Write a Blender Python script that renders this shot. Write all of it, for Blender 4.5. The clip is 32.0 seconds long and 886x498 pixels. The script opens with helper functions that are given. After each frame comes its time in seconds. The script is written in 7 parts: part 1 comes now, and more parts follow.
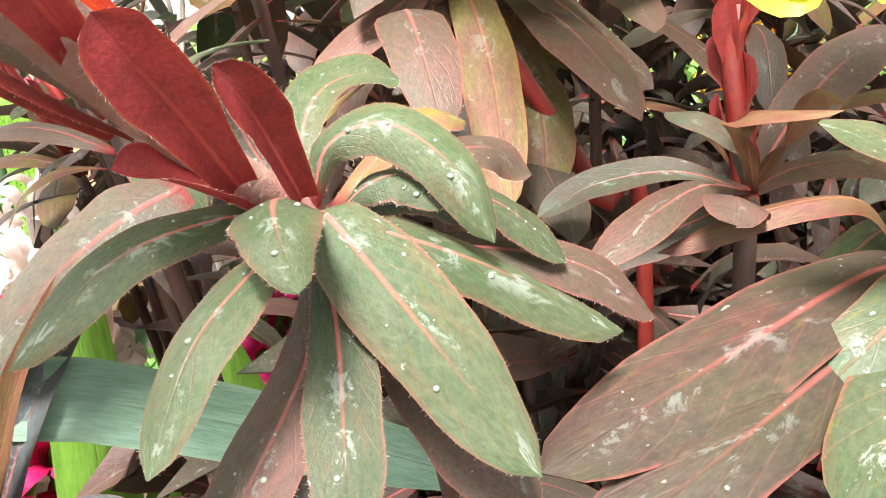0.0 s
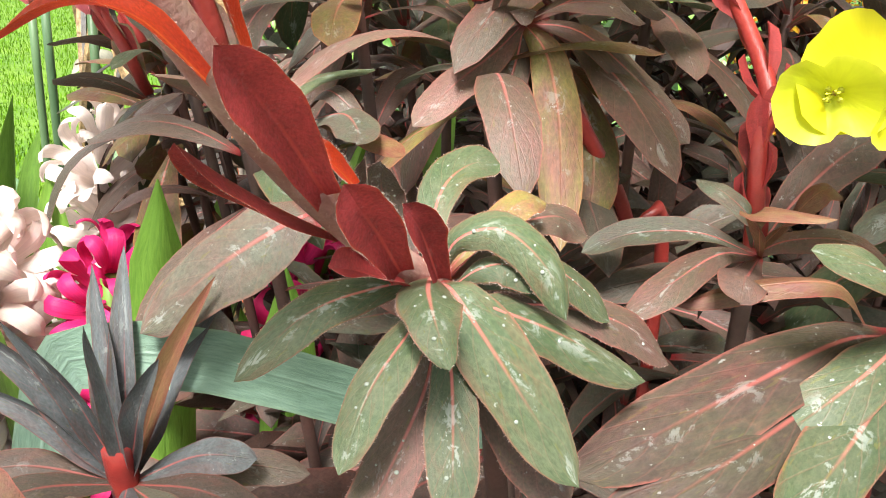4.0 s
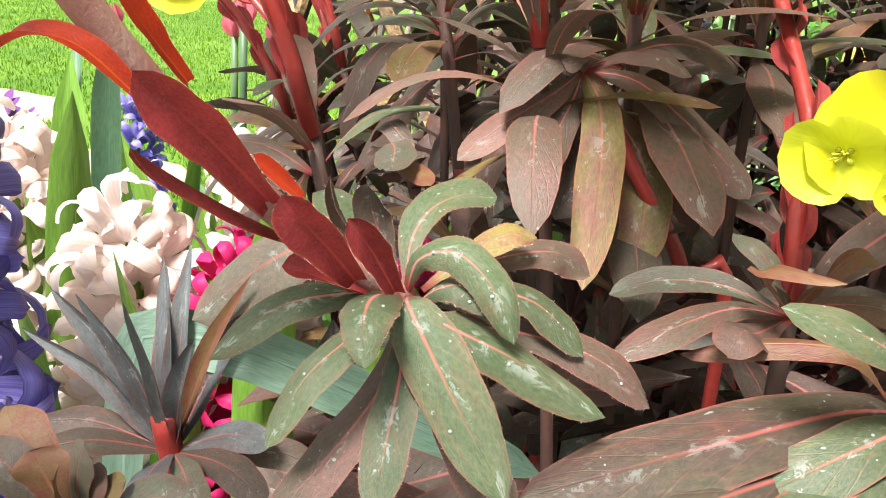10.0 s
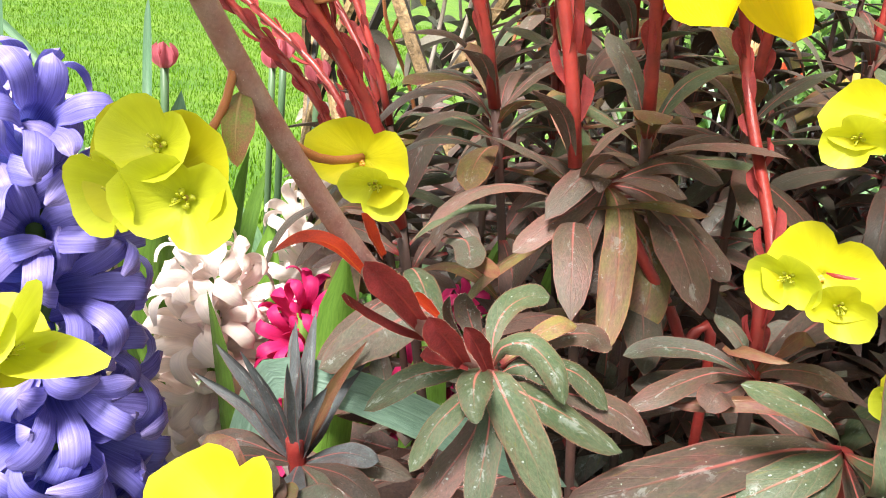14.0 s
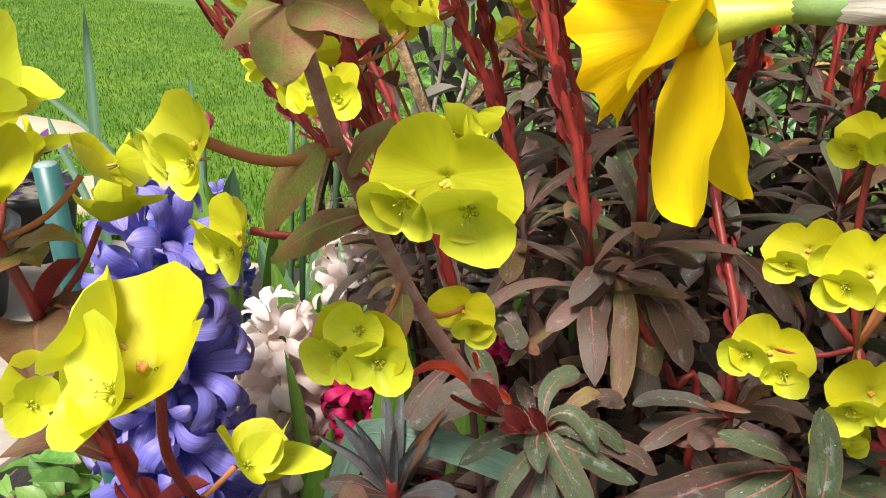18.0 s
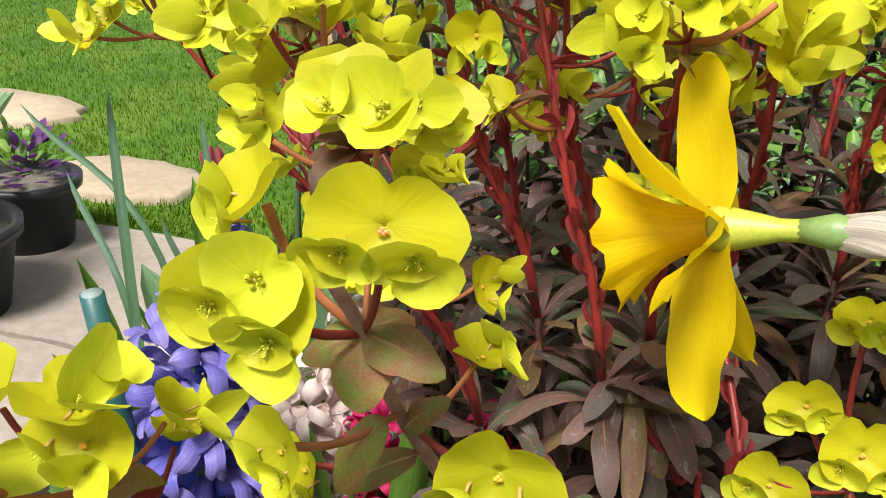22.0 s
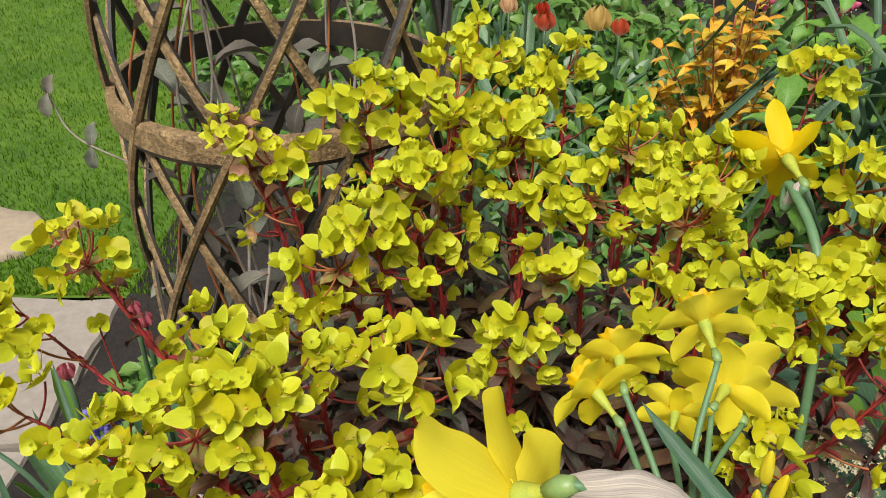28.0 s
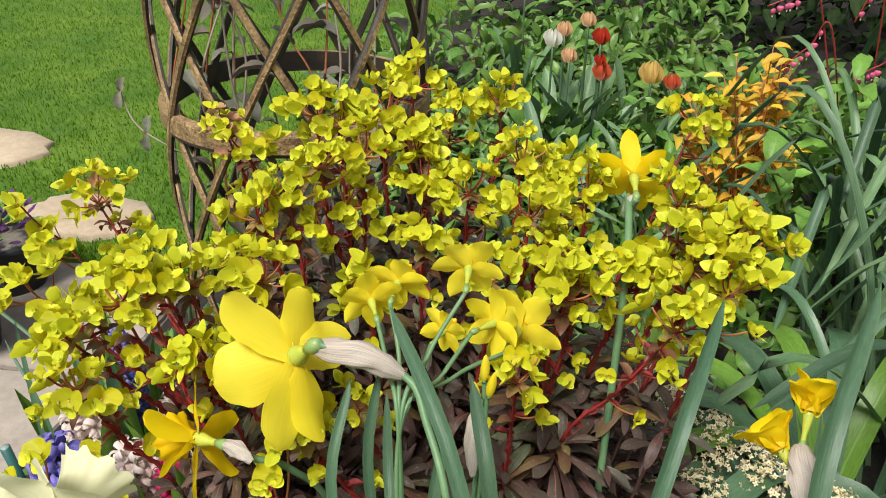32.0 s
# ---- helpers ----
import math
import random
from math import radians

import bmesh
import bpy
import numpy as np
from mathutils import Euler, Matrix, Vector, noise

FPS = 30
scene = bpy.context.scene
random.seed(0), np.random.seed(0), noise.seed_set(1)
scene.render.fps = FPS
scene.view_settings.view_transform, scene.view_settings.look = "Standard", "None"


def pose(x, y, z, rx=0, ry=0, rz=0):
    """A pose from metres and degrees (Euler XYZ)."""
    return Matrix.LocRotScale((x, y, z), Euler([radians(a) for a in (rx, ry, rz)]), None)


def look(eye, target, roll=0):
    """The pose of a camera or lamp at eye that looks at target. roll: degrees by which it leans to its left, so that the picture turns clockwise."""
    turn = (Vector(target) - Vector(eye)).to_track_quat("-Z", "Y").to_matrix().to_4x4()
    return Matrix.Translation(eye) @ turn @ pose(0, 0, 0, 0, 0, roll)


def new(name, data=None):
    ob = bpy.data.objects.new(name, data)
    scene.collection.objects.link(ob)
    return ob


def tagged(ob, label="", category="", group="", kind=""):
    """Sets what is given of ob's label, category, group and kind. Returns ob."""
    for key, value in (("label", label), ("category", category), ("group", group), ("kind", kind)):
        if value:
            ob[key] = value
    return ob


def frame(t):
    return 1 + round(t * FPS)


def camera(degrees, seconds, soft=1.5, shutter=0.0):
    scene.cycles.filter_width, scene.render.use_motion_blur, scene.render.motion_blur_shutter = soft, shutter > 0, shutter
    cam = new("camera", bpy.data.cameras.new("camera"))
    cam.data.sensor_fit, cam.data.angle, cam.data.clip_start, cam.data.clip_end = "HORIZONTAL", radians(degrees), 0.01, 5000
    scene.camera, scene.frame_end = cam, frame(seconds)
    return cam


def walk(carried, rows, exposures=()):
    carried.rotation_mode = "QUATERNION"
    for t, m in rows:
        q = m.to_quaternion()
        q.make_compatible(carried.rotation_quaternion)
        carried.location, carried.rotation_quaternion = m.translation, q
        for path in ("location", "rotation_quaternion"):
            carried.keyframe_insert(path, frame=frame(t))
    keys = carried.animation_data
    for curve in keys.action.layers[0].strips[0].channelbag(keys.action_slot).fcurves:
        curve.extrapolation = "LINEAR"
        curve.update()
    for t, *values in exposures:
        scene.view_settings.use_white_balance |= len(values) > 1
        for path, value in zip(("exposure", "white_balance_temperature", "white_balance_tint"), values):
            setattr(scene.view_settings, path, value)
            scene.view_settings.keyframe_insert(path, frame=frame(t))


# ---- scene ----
cam = camera(56.93, 32.0, soft=1.0)
PATH = [
    (0.0, (-0.0101, 0.0106, 0.3099), (-0.0152, 0.9699, 0.0275), -2.11),
    (0.5, (-0.0211, 0.0107, 0.3187), (-0.0162, 0.9605, 0.0060), 1.28),
    (1.0, (-0.0199, 0.0096, 0.3187), (-0.0174, 0.9534, -0.0117), 1.81),
    (1.5, (-0.0192, 0.0055, 0.3252), (-0.0048, 0.9439, -0.0202), 2.46),
    (2.0, (-0.0213, 0.0018, 0.3283), (-0.0028, 0.9339, -0.0332), 3.73),
    (2.5, (-0.0225, -0.0016, 0.3308), (-0.0116, 0.9280, -0.0375), 4.03),
    (4.5, (-0.0211, -0.0195, 0.3360), (-0.0416, 0.9062, -0.0417), 5.92),
    (5.0, (-0.0127, -0.0270, 0.3346), (-0.1026, 0.8984, -0.0336), 6.52),
    (5.5, (-0.0036, -0.0248, 0.3336), (-0.1618, 0.9050, 0.0014), 4.19),
    (6.0, (0.0014, -0.0215, 0.3363), (-0.1770, 0.9044, 0.0031), 5.56),
    (6.5, (0.0126, -0.0174, 0.3295), (-0.1890, 0.9067, 0.0048), 6.49),
    (7.0, (0.0206, -0.0070, 0.3255), (-0.1908, 0.9153, 0.0020), 5.42),
    (7.5, (0.0265, -0.0063, 0.3219), (-0.1969, 0.9108, -0.0081), 5.41),
    (8.0, (0.0274, -0.0057, 0.3211), (-0.2088, 0.9048, -0.0182), 5.40),
    (8.5, (0.0241, -0.0081, 0.3222), (-0.2201, 0.8998, -0.0188), 6.05),
    (9.0, (0.0199, -0.0101, 0.3265), (-0.2142, 0.8989, -0.0183), 5.48),
    (9.5, (0.0149, -0.0138, 0.3328), (-0.2147, 0.8957, -0.0137), 5.26),
    (10.0, (0.0082, -0.0175, 0.3393), (-0.2214, 0.8913, -0.0093), 5.63),
    (10.5, (0.0007, -0.0229, 0.3461), (-0.2112, 0.8862, -0.0126), 6.25),
    (11.0, (-0.0033, -0.0247, 0.3513), (-0.2109, 0.8805, -0.0194), 6.84),
    (11.5, (-0.0031, -0.0259, 0.3540), (-0.2131, 0.8819, -0.0090), 6.05),
    (12.0, (-0.0033, -0.0302, 0.3610), (-0.2176, 0.8741, -0.0080), 5.99),
    (12.5, (-0.0000, -0.0362, 0.3671), (-0.2094, 0.8719, 0.0043), 5.79),
    (13.0, (-0.0012, -0.0434, 0.3696), (-0.2177, 0.8629, 0.0067), 6.62),
    (13.5, (0.0010, -0.0547, 0.3718), (-0.2248, 0.8508, 0.0124), 7.00),
    (15.5, (0.0033, -0.1041, 0.3981), (-0.2169, 0.8106, 0.0591), 5.22),
    (16.0, (0.0054, -0.1107, 0.4073), (-0.2169, 0.8054, 0.0734), 4.20),
    (16.5, (0.0030, -0.1186, 0.4218), (-0.2109, 0.7942, 0.0739), 4.35),
    (17.0, (0.0035, -0.1271, 0.4243), (-0.2120, 0.7856, 0.0771), 4.33),
    (17.5, (0.0033, -0.1343, 0.4253), (-0.2129, 0.7779, 0.0773), 4.26),
    (18.0, (-0.0083, -0.1317, 0.4311), (-0.2188, 0.7775, 0.0719), 4.36),
    (18.5, (-0.0104, -0.1282, 0.4464), (-0.2178, 0.7756, 0.0721), 4.61),
    (19.0, (-0.0118, -0.1334, 0.4523), (-0.2175, 0.7723, 0.0814), 4.82),
    (19.5, (-0.0152, -0.1353, 0.4570), (-0.2179, 0.7703, 0.0844), 5.71),
    (20.0, (-0.0199, -0.1347, 0.4653), (-0.2191, 0.7700, 0.0886), 6.70),
    (20.5, (-0.0227, -0.1359, 0.4749), (-0.2248, 0.7657, 0.0924), 6.71),
    (21.0, (-0.0239, -0.1370, 0.4817), (-0.2333, 0.7612, 0.0953), 6.33),
    (21.5, (-0.0268, -0.1325, 0.4893), (-0.2270, 0.7640, 0.0940), 5.25),
    (22.0, (-0.0259, -0.1297, 0.4972), (-0.2180, 0.7617, 0.0866), 4.48),
    (22.5, (-0.0291, -0.1359, 0.4954), (-0.2192, 0.7484, 0.0690), 4.18),
    (23.0, (-0.0305, -0.1351, 0.5120), (-0.2096, 0.7465, 0.0752), 4.19),
    (23.5, (-0.0357, -0.1364, 0.5327), (-0.1682, 0.7416, 0.0728), 3.16),
    (24.0, (-0.0440, -0.1407, 0.5629), (-0.1317, 0.7261, 0.0721), 2.23),
    (24.5, (-0.0399, -0.1308, 0.5771), (-0.0704, 0.7231, 0.0575), 1.26),
    (25.0, (-0.0286, -0.1267, 0.5994), (-0.0129, 0.7116, 0.0544), 0.18),
    (25.5, (-0.0240, -0.1292, 0.6439), (0.0012, 0.6933, 0.0757), -0.93),
    (26.0, (-0.0224, -0.1232, 0.6749), (-0.0098, 0.6776, 0.0761), -0.59),
    (26.5, (-0.0141, -0.1248, 0.7308), (-0.0152, 0.6706, 0.1248), -0.27),
    (28.5, (0.0926, -0.2133, 0.8542), (0.0402, 0.6396, 0.3348), 0.38),
    (29.0, (0.1405, -0.2623, 0.8777), (0.0427, 0.5878, 0.3602), 1.70),
    (29.5, (0.1873, -0.2795, 0.8886), (0.0868, 0.5712, 0.3727), 1.07),
    (30.0, (0.2207, -0.3072, 0.9036), (0.0996, 0.5438, 0.3924), 0.89),
    (30.5, (0.2438, -0.3307, 0.9056), (0.0955, 0.5197, 0.4007), 0.89),
    (31.0, (0.2673, -0.3533, 0.8970), (0.1014, 0.4981, 0.3994), 1.98),
    (31.5, (0.2903, -0.3564, 0.8826), (0.1175, 0.4970, 0.3907), 1.26),
    (32.0, (0.3075, -0.3620, 0.8815), (0.1206, 0.4899, 0.3922), 0.49),
]
walk(cam, [(t, look(eye, target, roll)) for t, eye, target, roll in PATH],
     exposures=[(0.0, 2.66), (2.5, 2.55), (5.0, 2.3), (7.0, 2.35), (8.0, 2.5), (9.0, 2.36), (11.0, 2.3), (13.0, 2.3), (16.0, 1.7), (19.0, 1.2), (21.0, 1.06), (23.0, 0.9), (26.0, 0.45), (29.0, 0.62), (32.0, 0.72)])

# ---- world and sun: a bright overcast day ----
world = bpy.data.worlds.new("overcast_sky")
scene.world = world
world.use_nodes = True
_n, _l = world.node_tree.nodes, world.node_tree.links
_n.clear()
_sky = _n.new("ShaderNodeTexSky")
_sky.sky_type, _sky.sun_disc = "NISHITA", False
_sky.sun_elevation, _sky.sun_rotation = radians(58), radians(194)
_hsv = _n.new("ShaderNodeHueSaturation")
_hsv.inputs["Saturation"].default_value = 0.18
_bg = _n.new("ShaderNodeBackground")
_bg.inputs["Strength"].default_value = 0.068
_wo = _n.new("ShaderNodeOutputWorld")
_l.new(_sky.outputs[0], _hsv.inputs["Color"])
_l.new(_hsv.outputs[0], _bg.inputs["Color"])
_l.new(_bg.outputs[0], _wo.inputs["Surface"])
sun = new("sun", bpy.data.lights.new("sun", "SUN"))
sun.data.energy, sun.data.angle, sun.data.color = 3.3, radians(18), (1.0, 0.96, 0.91)
sun.matrix_world = look((-0.6, -2.4, 4.0), (0, 0, 0))

# ---- materials ----
def node_mat(name):
    m = bpy.data.materials.new(name)
    m.use_nodes = True
    nt = m.node_tree
    return m, nt.nodes, nt.links, nt.nodes["Principled BSDF"], nt.nodes["Material Output"]


def mixed(nodes, links, fac, a, b, kind="MIX"):
    """A colour mix; fac, a and b are sockets or values."""
    mx = nodes.new("ShaderNodeMix")
    mx.data_type, mx.blend_type = "RGBA", kind
    for sock, v in ((mx.inputs[0], fac), (mx.inputs[6], a), (mx.inputs[7], b)):
        if isinstance(v, bpy.types.NodeSocket):
            links.new(v, sock)
        elif isinstance(v, (int, float)):
            sock.default_value = v
        else:
            sock.default_value = (*v, 1)
    return mx.outputs[2]


def ramp(nodes, links, src, lo, hi, flip=False):
    """0 to 1 while src goes from lo to hi."""
    r = nodes.new("ShaderNodeMapRange")
    r.inputs[1].default_value, r.inputs[2].default_value = lo, hi
    if flip:
        r.inputs[3].default_value, r.inputs[4].default_value = 1, 0
    links.new(src, r.inputs[0])
    return r.outputs[0]


def math_node(nodes, links, op, a, b=0.0):
    q = nodes.new("ShaderNodeMath")
    q.operation = op
    for sock, v in ((q.inputs[0], a), (q.inputs[1], b)):
        if isinstance(v, bpy.types.NodeSocket):
            links.new(v, sock)
        else:
            sock.default_value = v
    return q.outputs[0]


def tex(nodes, links, scale, detail=4.0, rough=0.55, vec=None, dist=0.0):
    t = nodes.new("ShaderNodeTexNoise")
    t.inputs["Scale"].default_value, t.inputs["Detail"].default_value = scale, detail
    t.inputs["Roughness"].default_value, t.inputs["Distortion"].default_value = rough, dist
    if vec is not None:
        links.new(vec, t.inputs["Vector"])
    return t.outputs[0]


def bumped(nodes, links, bsdf, height, strength, distance):
    b = nodes.new("ShaderNodeBump")
    b.inputs["Strength"].default_value, b.inputs["Distance"].default_value = strength, distance
    links.new(height, b.inputs["Height"])
    links.new(b.outputs[0], bsdf.inputs["Normal"])


def see_through(nodes, links, bsdf, out, colour, amount):
    """Light that shines through a thin leaf or petal."""
    tr = nodes.new("ShaderNodeBsdfTranslucent")
    mx = nodes.new("ShaderNodeMixShader")
    mx.inputs[0].default_value = amount
    if isinstance(colour, bpy.types.NodeSocket):
        links.new(colour, tr.inputs["Color"])
    else:
        tr.inputs["Color"].default_value = (*colour, 1)
    links.new(bsdf.outputs[0], mx.inputs[1])
    links.new(tr.outputs[0], mx.inputs[2])
    links.new(mx.outputs[0], out.inputs["Surface"])


def leaf_mat(name, base, alt, rib, rim, spots=0.5, rough=0.5, through_amount=0.12, veins=0.5, alt2=None, gloss=0.4):
    """A leaf blade: u runs along it, v across; a midrib, side veins, a rim, blotches and dried water marks."""
    m, n, l, b, o = node_mat(name)
    uv = n.new("ShaderNodeUVMap")
    sep = n.new("ShaderNodeSeparateXYZ")
    l.new(uv.outputs[0], sep.inputs[0])
    info = n.new("ShaderNodeObjectInfo")
    shift = n.new("ShaderNodeVectorMath")
    shift.operation = "ADD"
    l.new(uv.outputs[0], shift.inputs[0])
    isle = n.new("ShaderNodeNewGeometry")
    chance = math_node(n, l, "FRACT", math_node(n, l, "ADD", info.outputs["Random"], isle.outputs["Random Per Island"]))
    l.new(math_node(n, l, "MULTIPLY", chance, 37.0), shift.inputs[1])
    sc = n.new("ShaderNodeVectorMath")
    sc.operation = "MULTIPLY"
    sc.inputs[1].default_value = (1, 0.33, 1)
    l.new(shift.outputs[0], sc.inputs[0])
    vec = sc.outputs[0]
    off = math_node(n, l, "ABSOLUTE", math_node(n, l, "SUBTRACT", sep.outputs[1], 0.5))
    col = mixed(n, l, ramp(n, l, tex(n, l, 4.0, 5, 0.65, vec=vec), 0.38, 0.62), base, alt)
    if alt2:
        col = mixed(n, l, ramp(n, l, chance, 0.35, 1.0), col, alt2)
    fine = tex(n, l, 45.0, 5, 0.7, vec=vec)
    col = mixed(n, l, ramp(n, l, fine, 0.35, 0.68), mixed(n, l, 1.0, col, (0.72, 0.74, 0.72), "MULTIPLY"), mixed(n, l, 1.0, col, (1.18, 1.14, 1.14), "MULTIPLY"))
    blot = tex(n, l, 11.0, 4, 0.6, vec=shift.outputs[0])
    col = mixed(n, l, math_node(n, l, "MULTIPLY", ramp(n, l, blot, 0.54, 0.66), 0.5), col, alt)
    if veins:
        net = n.new("ShaderNodeTexVoronoi")
        net.feature = "DISTANCE_TO_EDGE"
        net.inputs["Scale"].default_value = 17.0
        l.new(vec, net.inputs["Vector"])
        col = mixed(n, l, math_node(n, l, "MULTIPLY", ramp(n, l, net.outputs["Distance"], 0.0, 0.09, True), 0.42 * veins), col, mixed(n, l, 1.0, col, (1.7, 1.45, 1.35), "MULTIPLY"))
        brown = tex(n, l, 3.1, 5, 0.7, vec=shift.outputs[0], dist=0.8)
        col = mixed(n, l, math_node(n, l, "MULTIPLY", ramp(n, l, math_node(n, l, "ADD", brown, math_node(n, l, "MULTIPLY", off, 0.25)), 0.60, 0.72), 0.55 * veins), col, mixed(n, l, 0.5, col, rim))
    tone = math_node(n, l, "ADD", math_node(n, l, "MULTIPLY", math_node(n, l, "FRACT", math_node(n, l, "MULTIPLY", chance, 7.0)), 0.5), 0.72)
    col = mixed(n, l, 1.0, col, tone, "MULTIPLY")
    # side veins sweep forward from the rib
    wave = n.new("ShaderNodeTexWave")
    wave.bands_direction = "X"
    wave.inputs["Scale"].default_value, wave.inputs["Distortion"].default_value = 2.6, 2.0
    comb = n.new("ShaderNodeCombineXYZ")
    l.new(math_node(n, l, "SUBTRACT", sep.outputs[0], math_node(n, l, "MULTIPLY", off, 0.5)), comb.inputs[0])
    l.new(sep.outputs[1], comb.inputs[1])
    l.new(comb.outputs[0], wave.inputs[0])
    vn = ramp(n, l, wave.outputs[1], 0.96, 1.0)
    col = mixed(n, l, math_node(n, l, "MULTIPLY", vn, 0.1 * veins), col, rib)
    ribf = ramp(n, l, math_node(n, l, "ADD", off, math_node(n, l, "MULTIPLY", sep.outputs[0], 0.05)), 0.036, 0.066, True)
    thin_rib = ramp(n, l, off, 0.008, 0.022, True)
    ribf = math_node(n, l, "MAXIMUM", ribf, math_node(n, l, "MULTIPLY", thin_rib, 0.5))
    fade = ramp(n, l, sep.outputs[0], 0.1, 0.85, True)
    col = mixed(n, l, math_node(n, l, "MULTIPLY", ribf, fade), col, rib)
    col = mixed(n, l, math_node(n, l, "MULTIPLY", ramp(n, l, sep.outputs[0], 0.02, 0.12, True), min(1.0, veins * 2.0)), col, mixed(n, l, 0.92, rib, (0.15, 0.008, 0.010)))
    rimf = math_node(n, l, "MULTIPLY", ramp(n, l, math_node(n, l, "ADD", off, math_node(n, l, "MULTIPLY", fine, 0.07)), 0.492, 0.545), math_node(n, l, "ADD", math_node(n, l, "MULTIPLY", blot, 0.9), 0.15))
    col = mixed(n, l, rimf, col, rim)
    if spots:
        sp = tex(n, l, 9.0, 6, 0.75, vec=vec, dist=0.6)
        mark = math_node(n, l, "MULTIPLY", math_node(n, l, "MULTIPLY", ramp(n, l, sp, 0.565, 0.60), ramp(n, l, off, 0.08, 0.28, True)), spots * 0.75)
        col = mixed(n, l, mark, col, (0.42, 0.46, 0.44))
        sp2 = tex(n, l, 22.0, 3, 0.6, vec=vec)
        col = mixed(n, l, math_node(n, l, "MULTIPLY", ramp(n, l, sp2, 0.705, 0.72), spots), col, (0.6, 0.62, 0.6))
        sp3 = tex(n, l, 13.0, 2, 0.5, vec=shift.outputs[0])
        col = mixed(n, l, math_node(n, l, "MULTIPLY", ramp(n, l, sp3, 0.665, 0.69), spots * 0.8), col, (0.12, 0.11, 0.015))
    l.new(col, b.inputs["Base Color"])
    b.inputs["Roughness"].default_value = rough
    b.inputs["Specular IOR Level"].default_value = gloss
    bumped(n, l, b, math_node(n, l, "ADD", math_node(n, l, "MULTIPLY", ribf, -0.8), math_node(n, l, "ADD", fine, math_node(n, l, "MULTIPLY", vn, -0.18))), 0.35, 0.0006)
    see_through(n, l, b, o, col, through_amount)
    return m


def skin_mat(name, a, b2, scale=60.0, rough=0.5, bump=0.3, dist=0.0005, through_amount=0.0, grain=0.75, vary=None, gloss=0.5, metal=0.0):
    """Plain skin of a stem, petal, pot or stone: two colours in patches, with grain."""
    m, n, l, b, o = node_mat(name)
    co = n.new("ShaderNodeTexCoord")
    info = n.new("ShaderNodeObjectInfo")
    shift = n.new("ShaderNodeVectorMath")
    shift.operation = "ADD"
    l.new(co.outputs["Object"], shift.inputs[0])
    l.new(math_node(n, l, "MULTIPLY", info.outputs["Random"], 11.0), shift.inputs[1])
    big = tex(n, l, scale, 3, vec=shift.outputs[0])
    small = tex(n, l, scale * 9, 5, 0.65, vec=shift.outputs[0])
    col = mixed(n, l, ramp(n, l, big, 0.33, 0.67), a, b2)
    if vary:
        col = mixed(n, l, math_node(n, l, "MULTIPLY", info.outputs["Random"], 0.7), col, vary)
    col = mixed(n, l, ramp(n, l, small, 0.25, 0.7), mixed(n, l, 1.0, col, (grain, grain, grain), "MULTIPLY"), col)
    l.new(col, b.inputs["Base Color"])
    b.inputs["Roughness"].default_value = rough
    b.inputs["Specular IOR Level"].default_value = gloss
    b.inputs["Metallic"].default_value = metal
    bumped(n, l, b, small, bump, dist)
    if through_amount:
        see_through(n, l, b, o, col, through_amount)
    return m


def petal_mat(name, base, inner, vary, line=0.25, through_amount=0.3, rough=0.55, lines=9.0, edge=None, relief=0.35):
    """A petal: u from its foot to its tip, fine ribs lengthwise, another tint at the foot."""
    m, n, l, b, o = node_mat(name)
    uv = n.new("ShaderNodeUVMap")
    sep = n.new("ShaderNodeSeparateXYZ")
    l.new(uv.outputs[0], sep.inputs[0])
    info = n.new("ShaderNodeObjectInfo")
    col = mixed(n, l, ramp(n, l, sep.outputs[0], 0.02, 0.4), inner, base)
    col = mixed(n, l, math_node(n, l, "MULTIPLY", info.outputs["Random"], 0.8), col, vary)
    if edge:
        col = mixed(n, l, ramp(n, l, sep.outputs[0], 0.8, 1.0), col, edge)
    comb = n.new("ShaderNodeCombineXYZ")
    l.new(math_node(n, l, "MULTIPLY", sep.outputs[0], 0.7), comb.inputs[0])
    l.new(math_node(n, l, "MULTIPLY", sep.outputs[1], lines), comb.inputs[1])
    l.new(info.outputs["Random"], comb.inputs[2])
    rib = tex(n, l, 2.2, 4, 0.6, vec=comb.outputs[0])
    col = mixed(n, l, ramp(n, l, rib, 0.3, 0.7), mixed(n, l, 1.0, col, (1 - line, 1 - line, 1 - line * 0.8), "MULTIPLY"), col)
    l.new(col, b.inputs["Base Color"])
    b.inputs["Roughness"].default_value = rough
    b.inputs["Specular IOR Level"].default_value = 0.3
    bumped(n, l, b, rib, relief, 0.001)
    see_through(n, l, b, o, col, through_amount)
    return m


RED_RIM = (0.26, 0.06, 0.045)
M_LEAF = leaf_mat("euphorbia_leaf_green", (0.060, 0.092, 0.044), (0.094, 0.114, 0.066), (0.60, 0.15, 0.14), RED_RIM, 0.42, 0.45, gloss=0.32)
M_LEAF_PINK = leaf_mat("euphorbia_leaf_pinkish", (0.118, 0.064, 0.054), (0.088, 0.070, 0.050), (0.46, 0.12, 0.11), (0.24, 0.06, 0.045), 0.28, 0.48, gloss=0.32)
M_LEAF_DARK = leaf_mat("euphorbia_leaf_purple", (0.060, 0.036, 0.031), (0.088, 0.052, 0.043), (0.28, 0.07, 0.06), (0.2, 0.05, 0.035), 0.15, 0.42, alt2=(0.068, 0.064, 0.050), gloss=0.28)
M_LEAF_OLD = leaf_mat("euphorbia_leaf_old", (0.150, 0.130, 0.040), (0.150, 0.070, 0.048), (0.44, 0.13, 0.10), (0.34, 0.09, 0.045), 0.3, 0.5, gloss=0.3)
